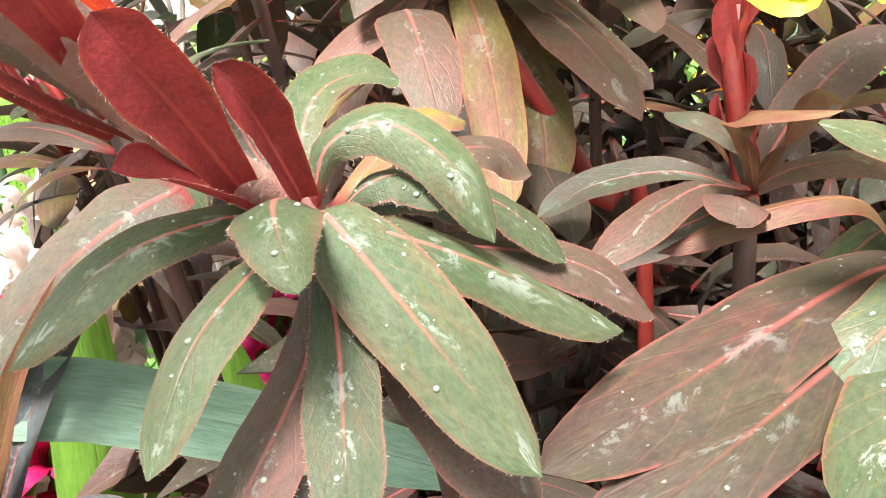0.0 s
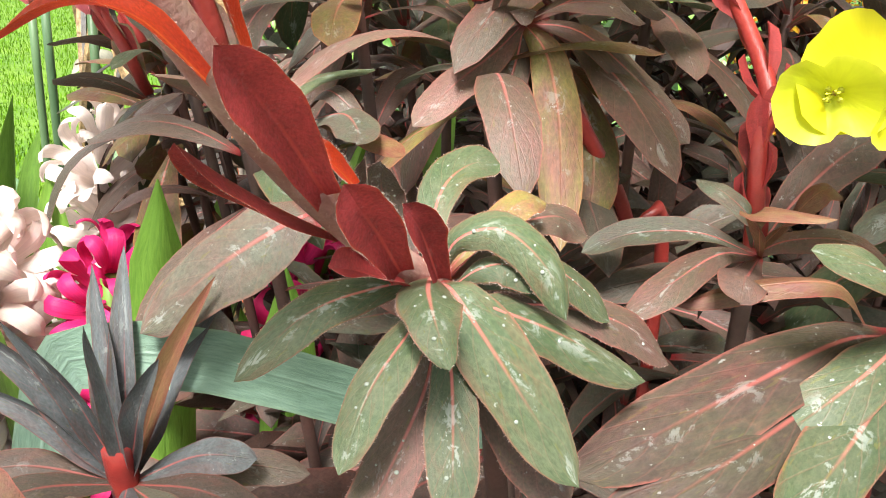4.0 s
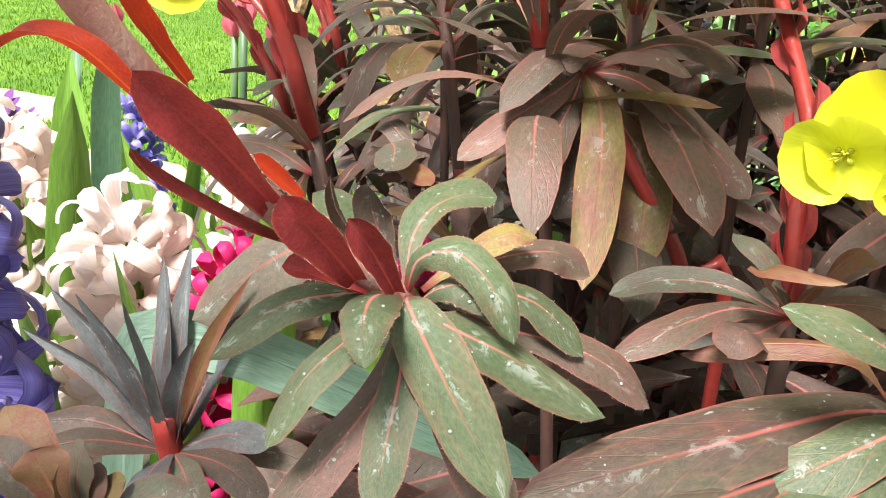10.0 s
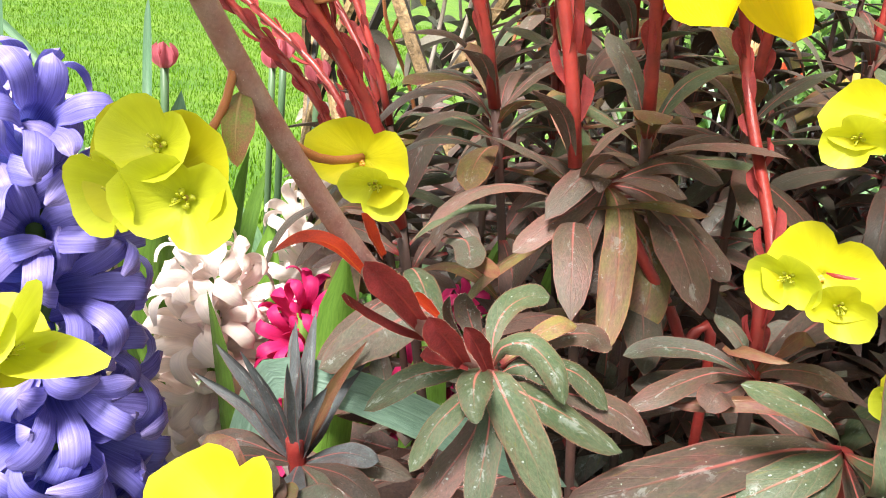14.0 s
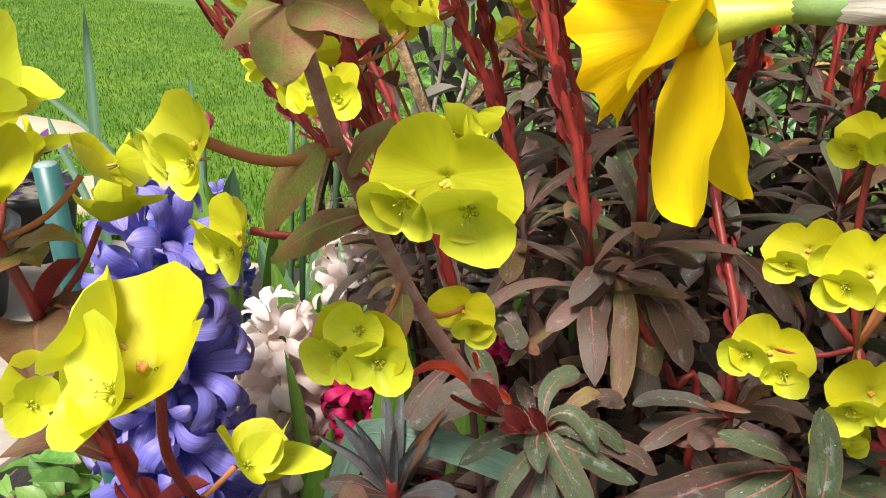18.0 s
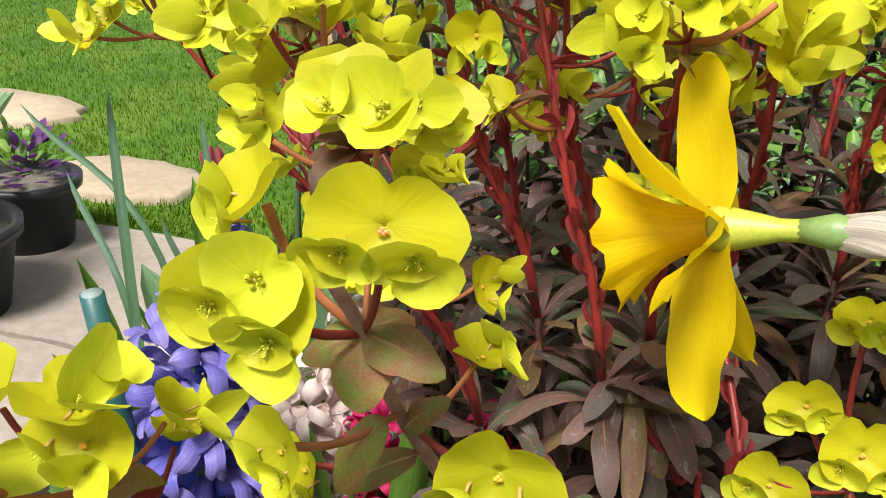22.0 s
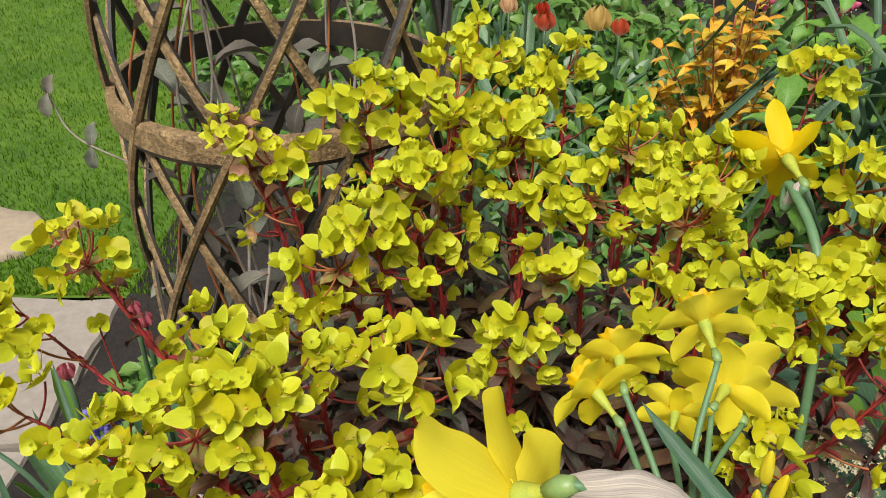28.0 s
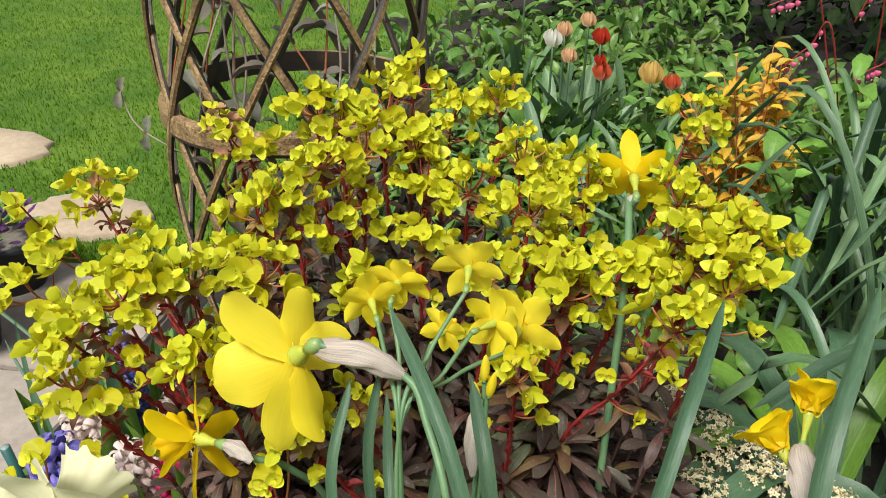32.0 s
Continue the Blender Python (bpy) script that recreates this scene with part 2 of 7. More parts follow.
M_LEAF_ASH = leaf_mat("euphorbia_leaf_ash", (0.100, 0.116, 0.124), (0.064, 0.066, 0.070), (0.36, 0.09, 0.08), (0.22, 0.07, 0.05), 0.3, 0.5, gloss=0.35)
M_SCALE = leaf_mat("stem_scale_leaf_red", (0.36, 0.048, 0.052), (0.25, 0.038, 0.040), (0.46, 0.07, 0.06), (0.55, 0.09, 0.04), 0.06, 0.55, 0.35, 0.25, gloss=0.25)
M_LEAF_SLATE = leaf_mat("euphorbia_leaf_slate", (0.088, 0.108, 0.076), (0.094, 0.076, 0.060), (0.38, 0.09, 0.08), (0.2, 0.06, 0.045), 0.4, 0.4, alt2=(0.090, 0.058, 0.050), gloss=0.30)
# dusky brown-olive leaf; shade low in the bush is darkened into the colour too
M_LEAF_DUSK = leaf_mat("euphorbia_leaf_dusky_shaded", (0.058, 0.037, 0.031), (0.052, 0.047, 0.030), (0.38, 0.09, 0.08), (0.24, 0.06, 0.05), 0.20, 0.45, gloss=0.28)
# brighter orange copy of the scale leaf, its backlit glow put into the colour
M_EMBER = leaf_mat("backlit_scale_leaf", (0.62, 0.06, 0.018), (0.5, 0.045, 0.02), (0.65, 0.12, 0.03), (0.7, 0.12, 0.03), 0.0, 0.45, 0.45, 0.0)
M_COLLAR = leaf_mat("collar_leaf", (0.22, 0.27, 0.05), (0.33, 0.15, 0.07), (0.40, 0.26, 0.12), (0.42, 0.07, 0.06), 0.0, 0.5, 0.25, 0.25)
M_COLLAR_RED = leaf_mat("reddish_bract_leaf", (0.15, 0.05, 0.036), (0.16, 0.10, 0.045), (0.3, 0.12, 0.07), (0.3, 0.05, 0.04), 0.0, 0.45, 0.2, 0.15)
M_STEM_OLD = skin_mat("old_brown_stem", (0.09, 0.035, 0.027), (0.045, 0.026, 0.02), 70, 0.7, 0.4, 0.0006)
M_STEM = skin_mat("red_stem", (0.33, 0.030, 0.024), (0.18, 0.019, 0.016), 70, 0.4, 0.35, 0.0006)
M_STEM_HAIRY = skin_mat("downy_stem", (0.40, 0.25, 0.215), (0.31, 0.12, 0.10), 160, 0.8, 0.5, 0.0006)
M_DOWN = skin_mat("pale_down", (0.66, 0.52, 0.46), (0.60, 0.40, 0.34), 40, 0.6, 0.0)
M_RAY = skin_mat("flower_stalk", (0.50, 0.13, 0.06), (0.40, 0.18, 0.05), 120, 0.55)
M_BRACT = petal_mat("lime_bract", (0.69, 0.620, 0.013), (0.56, 0.52, 0.016), (0.46, 0.49, 0.018), 0.11, 0.42, 0.5, 16.0, (0.62, 0.59, 0.025), 0.16)
M_RAY_PALE = skin_mat("cup_stalk", (0.50, 0.40, 0.08), (0.52, 0.26, 0.10), 120, 0.55)
M_GLAND = skin_mat("nectar_gland", (0.52, 0.50, 0.03), (0.40, 0.42, 0.02), 3, 0.4, 0.0)
M_CUP = petal_mat("lime_cup", (0.69, 0.68, 0.028), (0.46, 0.49, 0.010), (0.54, 0.60, 0.03), 0.10, 0.32, 0.5, 14.0, (0.68, 0.70, 0.05), 0.16)
M_BRACT_AGED = petal_mat("aged_bract", (0.50, 0.36, 0.12), (0.5, 0.2, 0.14), (0.46, 0.22, 0.17), 0.2, 0.25)
M_STAMEN = skin_mat("stamen_yellow", (0.66, 0.62, 0.05), (0.50, 0.50, 0.03), 3, 0.5, 0.0)
M_EYE = skin_mat("orange_eye", (0.85, 0.27, 0.14), (0.85, 0.45, 0.04), 6, 0.5, 0.0, vary=(0.85, 0.5, 0.03))
M_DAFF = petal_mat("daffodil_petal", (0.94, 0.70, 0.004), (0.88, 0.68, 0.02), (0.94, 0.74, 0.012), 0.10, 0.42, 0.5, 26.0, relief=0.28)
M_DAFF_PALE = petal_mat("daffodil_petal_lemon", (0.94, 0.80, 0.03), (0.90, 0.70, 0.02), (0.94, 0.82, 0.06), 0.10, 0.45, 0.5, 26.0, relief=0.28)
M_CORONA = petal_mat("daffodil_trumpet", (0.92, 0.63, 0.003), (0.82, 0.5, 0.004), (0.85, 0.52, 0.005), 0.2, 0.35, 0.5, 20.0)
M_CREAM = petal_mat("cream_petal", (0.84, 0.82, 0.5), (0.8, 0.8, 0.3), (0.84, 0.82, 0.56), 0.1, 0.35, 0.5, 12.0)
M_SPATHE = petal_mat("papery_spathe", (0.76, 0.65, 0.50), (0.66, 0.52, 0.36), (0.80, 0.72, 0.60), 0.55, 0.3, 0.85, 34.0)
M_TUBE = skin_mat("flower_tube_green", (0.50, 0.52, 0.06), (0.36, 0.44, 0.06), 90, 0.45, 0.1)
M_OVARY = skin_mat("ovary_green", (0.20, 0.32, 0.11), (0.26, 0.37, 0.11), 90, 0.45, 0.1)
M_BLADE = leaf_mat("bulb_leaf", (0.06, 0.13, 0.065), (0.085, 0.16, 0.085), (0.09, 0.18, 0.1), (0.1, 0.17, 0.07), 0.0, 0.45, 0.15, 0.0, (0.05, 0.11, 0.06))
M_STALK = skin_mat("flower_stalk_green", (0.105, 0.215, 0.095), (0.15, 0.27, 0.125), 60, 0.5, 0.15)
M_DROP, _dn, _dl, _db, _do = node_mat("water_drop")
_db.inputs["Base Color"].default_value = (0.26, 0.29, 0.25, 1)
_db.inputs["Transmission Weight"].default_value, _db.inputs["IOR"].default_value, _db.inputs["Roughness"].default_value = 0.15, 1.33, 0.06
M_BLADE_PALE = leaf_mat("glaucous_strap_leaf", (0.16, 0.27, 0.20), (0.20, 0.31, 0.24), (0.22, 0.32, 0.26), (0.2, 0.28, 0.17), 0.0, 0.5, 0.15, 0.0)
M_BLADE_LIME = leaf_mat("hyacinth_leaf", (0.13, 0.27, 0.035), (0.17, 0.33, 0.05), (0.2, 0.36, 0.08), (0.18, 0.3, 0.06), 0.0, 0.4, 0.25, 0.0)
M_BLADE_GREY = leaf_mat("strap_leaf", (0.13, 0.25, 0.105), (0.20, 0.32, 0.165), (0.16, 0.26, 0.16), (0.13, 0.2, 0.1), 0.0, 0.4, 0.18, 0.0, (0.075, 0.15, 0.08))
M_BLUE = petal_mat("hyacinth_blue", (0.19, 0.18, 0.64), (0.05, 0.15, 0.72), (0.36, 0.30, 0.72), 0.60, 0.25, 0.38, 8.0, (0.40, 0.33, 0.66))
M_PEACH = petal_mat("hyacinth_blush", (0.88, 0.72, 0.65), (0.90, 0.82, 0.77), (0.90, 0.80, 0.75), 0.15, 0.35, 0.5, 5.0)
M_MAGENTA = petal_mat("hyacinth_magenta", (0.62, 0.015, 0.12), (0.5, 0.01, 0.08), (0.68, 0.03, 0.17), 0.25, 0.3, 0.5, 5.0)
M_SOIL = skin_mat("soil", (0.02, 0.015, 0.011), (0.035, 0.026, 0.02), 9, 0.95, 1.0, 0.01, grain=0.4)
M_LAWN = skin_mat("lawn_ground", (0.058, 0.150, 0.005), (0.12, 0.22, 0.010), 6.0, 0.9, 0.8, 0.01, grain=0.6)
M_GRASS = leaf_mat("grass_blade", (0.075, 0.195, 0.006), (0.130, 0.250, 0.010), (0.1, 0.2, 0.03), (0.09, 0.18, 0.03), 0.0, 0.5, 0.3, 0.0, gloss=0.15)
M_STONE = skin_mat("sandstone_slab", (0.40, 0.35, 0.28), (0.34, 0.29, 0.25), 6.0, 0.85, 0.6, 0.003, grain=0.72, vary=(0.36, 0.31, 0.26))
M_STONE2 = skin_mat("stepping_stone", (0.52, 0.42, 0.29), (0.42, 0.33, 0.23), 7.0, 0.85, 0.6, 0.003, grain=0.75)
M_MORTAR = skin_mat("joint_grit", (0.2, 0.18, 0.15), (0.15, 0.13, 0.1), 30.0, 0.95, 0.8, 0.003)
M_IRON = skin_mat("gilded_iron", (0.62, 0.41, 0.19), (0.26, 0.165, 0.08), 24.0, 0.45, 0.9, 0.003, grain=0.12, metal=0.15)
M_IRON_DARK = skin_mat("iron_black_faces", (0.02, 0.019, 0.018), (0.05, 0.035, 0.02), 30.0, 0.5, 0.5, 0.002)
M_STAKE = skin_mat("green_cane", (0.02, 0.10, 0.10), (0.03, 0.12, 0.115), 40, 0.4, 0.1)
M_STAKE_TOP = skin_mat("cane_cut_end", (0.3, 0.38, 0.36), (0.25, 0.33, 0.32), 200, 0.6, 0.2)
M_POT = skin_mat("black_plastic", (0.02, 0.022, 0.025), (0.032, 0.034, 0.038), 20, 0.4, 0.1)
M_VINE = skin_mat("woody_vine", (0.26, 0.21, 0.16), (0.36, 0.31, 0.26), 60, 0.8, 0.4, 0.001)
M_GREYLEAF = leaf_mat("grey_clematis_leaf", (0.15, 0.17, 0.12), (0.21, 0.22, 0.17), (0.26, 0.25, 0.2), (0.2, 0.17, 0.13), 0.0, 0.6, 0.15, 0.3, (0.2, 0.16, 0.13))
M_SHRUB = leaf_mat("garden_foliage", (0.055, 0.165, 0.025), (0.13, 0.27, 0.05), (0.10, 0.19, 0.06), (0.06, 0.12, 0.03), 0.0, 0.42, 0.22, 0.4, (0.17, 0.29, 0.06))
M_GOLD = leaf_mat("golden_foliage", (0.80, 0.52, 0.04), (0.74, 0.58, 0.06), (0.5, 0.35, 0.07), (0.5, 0.2, 0.03), 0.0, 0.5, 0.3, 0.4, (0.76, 0.36, 0.035))
M_FERN = leaf_mat("bleeding_heart_leaf", (0.15, 0.33, 0.05), (0.20, 0.40, 0.07), (0.22, 0.42, 0.1), (0.16, 0.33, 0.06), 0.0, 0.5, 0.3, 0.4)
M_PINK = skin_mat("pink_heart", (0.62, 0.08, 0.19), (0.7, 0.16, 0.28), 60, 0.5, 0.1, through_amount=0.2)
M_TULIPS = [petal_mat("tulip_" + k, c, c2, c, 0.2, 0.3) for k, c, c2 in (
    ("white", (0.8, 0.8, 0.7), (0.7, 0.75, 0.5)), ("peach", (0.8, 0.5, 0.27), (0.8, 0.62, 0.4)), ("red", (0.55, 0.045, 0.02), (0.6, 0.12, 0.02)),
    ("flamed", (0.68, 0.12, 0.05), (0.8, 0.62, 0.45)), ("yellow", (0.75, 0.52, 0.16), (0.7, 0.45, 0.1)), ("pink", (0.62, 0.16, 0.2), (0.5, 0.25, 0.18)))]
M_SKIMMIA = skin_mat("cream_floret", (0.72, 0.66, 0.46), (0.58, 0.50, 0.28), 90, 0.6, 0.2)
# near-black leaf colour carries the deep shade at the back of the border
M_DEEP = leaf_mat("shade_dark_hedge", (0.012, 0.026, 0.008), (0.024, 0.044, 0.014), (0.03, 0.05, 0.02), (0.03, 0.04, 0.02), 0.0, 0.8, 0.08, 0.0, gloss=0.1)
M_PURPLE_FLOWER = petal_mat("violet_petal", (0.10, 0.03, 0.16), (0.12, 0.05, 0.1), (0.16, 0.05, 0.2), 0.2, 0.25)

GROUND = -0.204      # soil level under the plants

# ---- mesh tools ----
rnd = random.Random(7)


def mesh_of(name, verts, faces, mat, uvs=None, smooth=True):
    me = bpy.data.meshes.new(name)
    me.from_pydata([tuple(v) for v in verts], [], faces)
    if uvs is not None:
        lay = me.uv_layers.new(name="UVMap")
        idx = np.empty(len(me.loops), dtype=np.int32)
        me.loops.foreach_get("vertex_index", idx)
        lay.data.foreach_set("uv", np.asarray(uvs, dtype=np.float32)[idx].ravel())
    if smooth:
        me.polygons.foreach_set("use_smooth", [True] * len(me.polygons))
    me.materials.append(mat)
    me.update()
    return me


def thing(name, at, label, category, group="", kind=""):
    ob = new(name)
    ob.empty_display_size = 0.01
    ob.matrix_world = Matrix.Translation(at)
    return tagged(ob, label, category, group, kind)


def part(name, me, parent, m=None, label=""):
    """A mesh under a thing or a part; m is its pose in the world."""
    ob = new(name, me)
    ob.parent = parent
    m = m if m is not None else Matrix()
    top = parent
    chain = Matrix()
    while top is not None:
        chain = top.matrix_basis @ chain
        top = top.parent
    ob.matrix_basis = chain.inverted() @ m
    return tagged(ob, label)


def join_data(name, pieces, mat, smooth=True):
    """One mesh of many (verts, faces, uvs)."""
    V, F, U = [], [], []
    for v, f, u in pieces:
        k = len(V)
        V += [tuple(p) for p in v]
        F += [tuple(i + k for i in q) for q in f]
        U += list(u) if u is not None else [(0.5, 0.5)] * len(v)
    return mesh_of(name, V, F, mat, U, smooth)


def aim(base, way, up, s=1.0, sy=None, sz=None):
    """A pose with x along way and z near up."""
    x = Vector(way).normalized()
    z = Vector(up) - x * Vector(up).dot(x)
    if z.length < 1e-4:
        z = Vector((0, 1, 0)) - x * x.y
    z.normalize()
    y = z.cross(x)
    m = Matrix((x, y, z)).transposed().to_4x4()
    return Matrix.Translation(base) @ m @ Matrix.Diagonal((s, sy or s, sz or s, 1))


def grid_faces(nu, nv):
    return [(i * (nv + 1) + j, (i + 1) * (nv + 1) + j, (i + 1) * (nv + 1) + j + 1, i * (nv + 1) + j + 1) for i in range(nu) for j in range(nv)]


SHAPES = {
    "spoon": lambda u: (0.20 + 0.80 * math.sin(min(1, u / 0.62) * math.pi / 2) ** 1.3) * (1 if u < 0.62 else max(0.0, 1 - ((u - 0.62) / 0.38) ** 2.4) ** 0.62),
    "lance": lambda u: (0.22 + 0.78 * math.sin(min(1, u / 0.5) * math.pi / 2)) * (1 if u < 0.5 else max(0.0, 1 - ((u - 0.5) / 0.5) ** 1.9) ** 0.8),
    "strap": lambda u: (0.8 + 0.2 * min(1, u * 3)) * (1 if u < 0.8 else max(0.0, 1 - ((u - 0.8) / 0.2) ** 2) ** 0.5),
    "oval": lambda u: max(0.0, math.sin(math.pi * min(1, max(0, u)) ** 0.8)) ** 0.6,
    "broad": lambda u: (0.40 + 0.60 * math.sin(min(1, u / 0.55) * math.pi / 2)) * (1 if u < 0.55 else max(0.0, 1 - ((u - 0.55) / 0.45) ** 2.3) ** 0.62),
    "petal": lambda u: (0.35 + 0.65 * math.sin(min(1, u / 0.5) * math.pi / 2)) * (1 if u < 0.5 else max(0.0, 1 - ((u - 0.5) / 0.5) ** 2.2) ** 0.7),
    "scale": lambda u: (0.55 + 0.45 * min(1, u * 2.2)) * (1 if u < 0.6 else max(0.0, 1 - ((u - 0.6) / 0.4) ** 2.6) ** 0.5),
}


def leaf_data(width=0.28, arch=0.15, droop=0.0, fold=0.12, wave=0.03, twist=0.0, shape="spoon", nu=12, nv=6, seed=0, curl=0.0):
    """A leaf of length 1 along x: arch lifts its middle, droop bends its tip down, fold raises its sides, wave ripples its rim."""
    r = random.Random(seed)
    ph, ph2 = r.uniform(0, 6), r.uniform(0, 6)
    f = SHAPES[shape]
    V, U = [], []
    for i in range(nu + 1):
        u = i / nu
        w = max(0.006, f(u)) * width / 2
        z0 = arch * math.sin(math.pi * u) - droop * u ** 2.2
        x0 = u - curl * max(0, u - 0.6) ** 2 * 1.6
        for j in range(nv + 1):
            v = 2 * j / nv - 1
            side = abs(v)
            tw = twist * u
            y = v * w * (1 + 0.05 * math.sin(9 * u + ph + 2 * v) + 0.03 * math.sin(23 * u + ph2 + 4 * v))
            z = fold * side ** 1.5 * w * 2 + wave * side ** 2 * math.sin(11 * u + ph2 + (1.7 if v > 0 else 0)) * width
            V.append((x0, y * math.cos(tw) - z * math.sin(tw), z0 + y * math.sin(tw) + z * math.cos(tw)))
            U.append((u, 0.5 + 0.5 * v))
    return V, grid_faces(nu, nv), U


def leaf_mesh(name, mat, **k):
    v, f, u = leaf_data(**k)
    return mesh_of(name, v, f, mat, u)


def path_points(pts, n):
    """A smooth line of n + 1 points through pts (Catmull-Rom)."""
    P = [Vector(p) for p in pts]
    P = [P[0] * 2 - P[1]] + P + [P[-1] * 2 - P[-2]]
    out = []
    seg = len(P) - 3
    for k in range(n + 1):
        s = k / n * seg
        i = min(int(s), seg - 1)
        t = s - i
        a, b, c, d = P[i:i + 4]
        out.append(0.5 * ((2 * b) + (c - a) * t + (2 * a - 5 * b + 4 * c - d) * t * t + (3 * b - a - 3 * c + d) * t ** 3))
    return out


def tube_data(line, radius, sides=8, cap=True):
    """A tube along a line; radius is a number or a function of 0 to 1."""
    V, U, F = [], [], []
    n = len(line) - 1
    ref = Vector((0.3, 0.9, 0.2))
    for k, p in enumerate(line):
        t = (line[min(k + 1, n)] - line[max(k - 1, 0)]).normalized()
        a = t.cross(ref)
        a = a.normalized() if a.length > 1e-5 else Vector((1, 0, 0))
        b = t.cross(a)
        r = radius(k / n) if callable(radius) else radius
        for j in range(sides):
            g = 2 * math.pi * j / sides
            V.append(p + a * (math.cos(g) * r) + b * (math.sin(g) * r))
            U.append((k / n, j / sides))
    for k in range(n):
        for j in range(sides):
            F.append((k * sides + j, k * sides + (j + 1) % sides, (k + 1) * sides + (j + 1) % sides, (k + 1) * sides + j))
    if cap:
        F.append(tuple(range(sides - 1, -1, -1)))
        F.append(tuple(n * sides + j for j in range(sides)))
    return V, F, U


def bowl_data(radius=1.0, depth=0.35, notch=0.35, lobes=2, rings=5, seg=22, lift=0.0, seed=0, ripple=0.04, crease=0.0, point=0.0):
    """A saucer of fused lobes, open towards +z."""
    r = random.Random(seed)
    ph = r.uniform(0, 6)
    V, U, F = [(0, 0, 0)], [(0.0, 0.5)], []
    for i in range(1, rings + 1):
        q = (i - 0.85) / (rings - 0.85)
        for j in range(seg):
            g = 2 * math.pi * j / seg
            s = abs(math.cos(g * lobes / 2))
            edge = 1 - notch * (1 - s) ** 3 * q + point * s ** 10 * q
            rr = radius * q * edge * (1 + ripple * math.sin(3 * g + ph) * q + 0.014 * math.sin(13 * g + 2 * ph) * q ** 3)
            z = depth * q ** 1.6 + lift * q * q * s + ripple * 1.2 * math.sin(5 * g + ph) * q * q * radius + crease * abs(rr * math.cos(g))
            V.append((rr * math.cos(g), rr * math.sin(g), z))
            U.append((q, j / seg))
    for j in range(seg):
        F.append((0, 1 + j, 1 + (j + 1) % seg))
    for i in range(rings - 1):
        for j in range(seg):
            a, b = 1 + i * seg + j, 1 + i * seg + (j + 1) % seg
            F.append((a, b, b + seg, a + seg))
    return V, F, U


def ball_data(c, r, sx=1, sy=1, sz=1, rings=5, seg=8):
    V, U, F = [], [], []
    for i in range(rings + 1):
        a = math.pi * i / rings
        for j in range(seg):
            g = 2 * math.pi * j / seg
            V.append((c[0] + r * sx * math.sin(a) * math.cos(g), c[1] + r * sy * math.sin(a) * math.sin(g), c[2] + r * sz * math.cos(a)))
            U.append((i / rings, j / seg))
    for i in range(rings):
        for j in range(seg):
            F.append((i * seg + j, (i + 1) * seg + j, (i + 1) * seg + (j + 1) % seg, i * seg + (j + 1) % seg))
    return V, F, U


def moved(data, m):
    v, f, u = data
    return [m @ Vector(p) for p in v], f, u


def unit(v):
    return Vector(v).normalized()


def around(axis, angle, tilt):
    """A direction that leans by tilt from axis, at an angle round it."""
    a = Vector(axis).normalized()
    s = a.cross(Vector((0.31, 0.2, 0.93)))
    s = s.normalized() if s.length > 0.05 else a.cross(Vector((1, 0, 0))).normalized()
    t = a.cross(s)
    return a * math.cos(tilt) + (s * math.cos(angle) + t * math.sin(angle)) * math.sin(tilt)


# ---- ground, paving and lawn ----
def slab(name, xs, ys, z0, z1, mat, seed, wobble=0.006, n=8):
    """A paving stone with worn, uneven edges and a slightly uneven top."""
    r = random.Random(seed)
    bm = bmesh.new()
    ring = []
    for k in range(4 * n):
        e, t = divmod(k, n)
        t /= n
        x, y = ((xs[0] + (xs[1] - xs[0]) * t, ys[0]), (xs[1], ys[0] + (ys[1] - ys[0]) * t), (xs[1] - (xs[1] - xs[0]) * t, ys[1]), (xs[0], ys[1] - (ys[1] - ys[0]) * t))[e]
        ring.append((x + r.uniform(-wobble, wobble), y + r.uniform(-wobble, wobble)))
    cx, cy = sum(xs) / 2, sum(ys) / 2
    low = [bm.verts.new((x, y, z0)) for x, y in ring]
    mid = [bm.verts.new((x, y, z1 - 0.006)) for x, y in ring]
    top = [bm.verts.new((cx + (x - cx) * 0.985, cy + (y - cy) * 0.985, z1 + r.uniform(-0.001, 0.001))) for x, y in ring]
    c = bm.verts.new((cx, cy, z1 + 0.001))
    m = len(ring)
    for k in range(m):
        q = (k + 1) % m
        bm.faces.new((low[k], low[q], mid[q], mid[k]))
        bm.faces.new((mid[k], mid[q], top[q], top[k]))
        bm.faces.new((top[k], top[q], c))
    me = bpy.data.meshes.new(name)
    bm.to_mesh(me)
    bm.free()
    me.materials.append(mat)
    return me


def sheet(name, x0, x1, y0, y1, z, mat, n=40, rough=0.0, label="", category="ground"):
    V = []
    for i in range(n + 1):
        for j in range(n + 1):
            x, y = x0 + (x1 - x0) * i / n, y0 + (y1 - y0) * j / n
            V.append((x, y, z + rough * noise.noise(Vector((x * 9, y * 9, 0)))))
    me = mesh_of(name, V, grid_faces(n, n), mat)
    return tagged(new(name, me), label, category, kind="structure")


ground = sheet("ground", -60, 60, -60, 60, -0.03, M_LAWN, 4, 0, "green garden ground running to the horizon")
bed = sheet("garden_bed", -0.5, 3.6, -1.6, 4.2, -0.004, M_SOIL, 90, 0.014, "dark crumbly bed soil under the plants", "soil")
lawn = sheet("lawn", -7.0, -0.42, 0.95, 9.0, -0.008, M_LAWN, 60, 0.01, "mown green lawn", "lawn")
lawn_far = sheet("lawn_far", -0.42, 9.0, 4.2, 9.0, -0.009, M_LAWN, 20, 0.01, "mown green lawn behind the bed", "lawn")

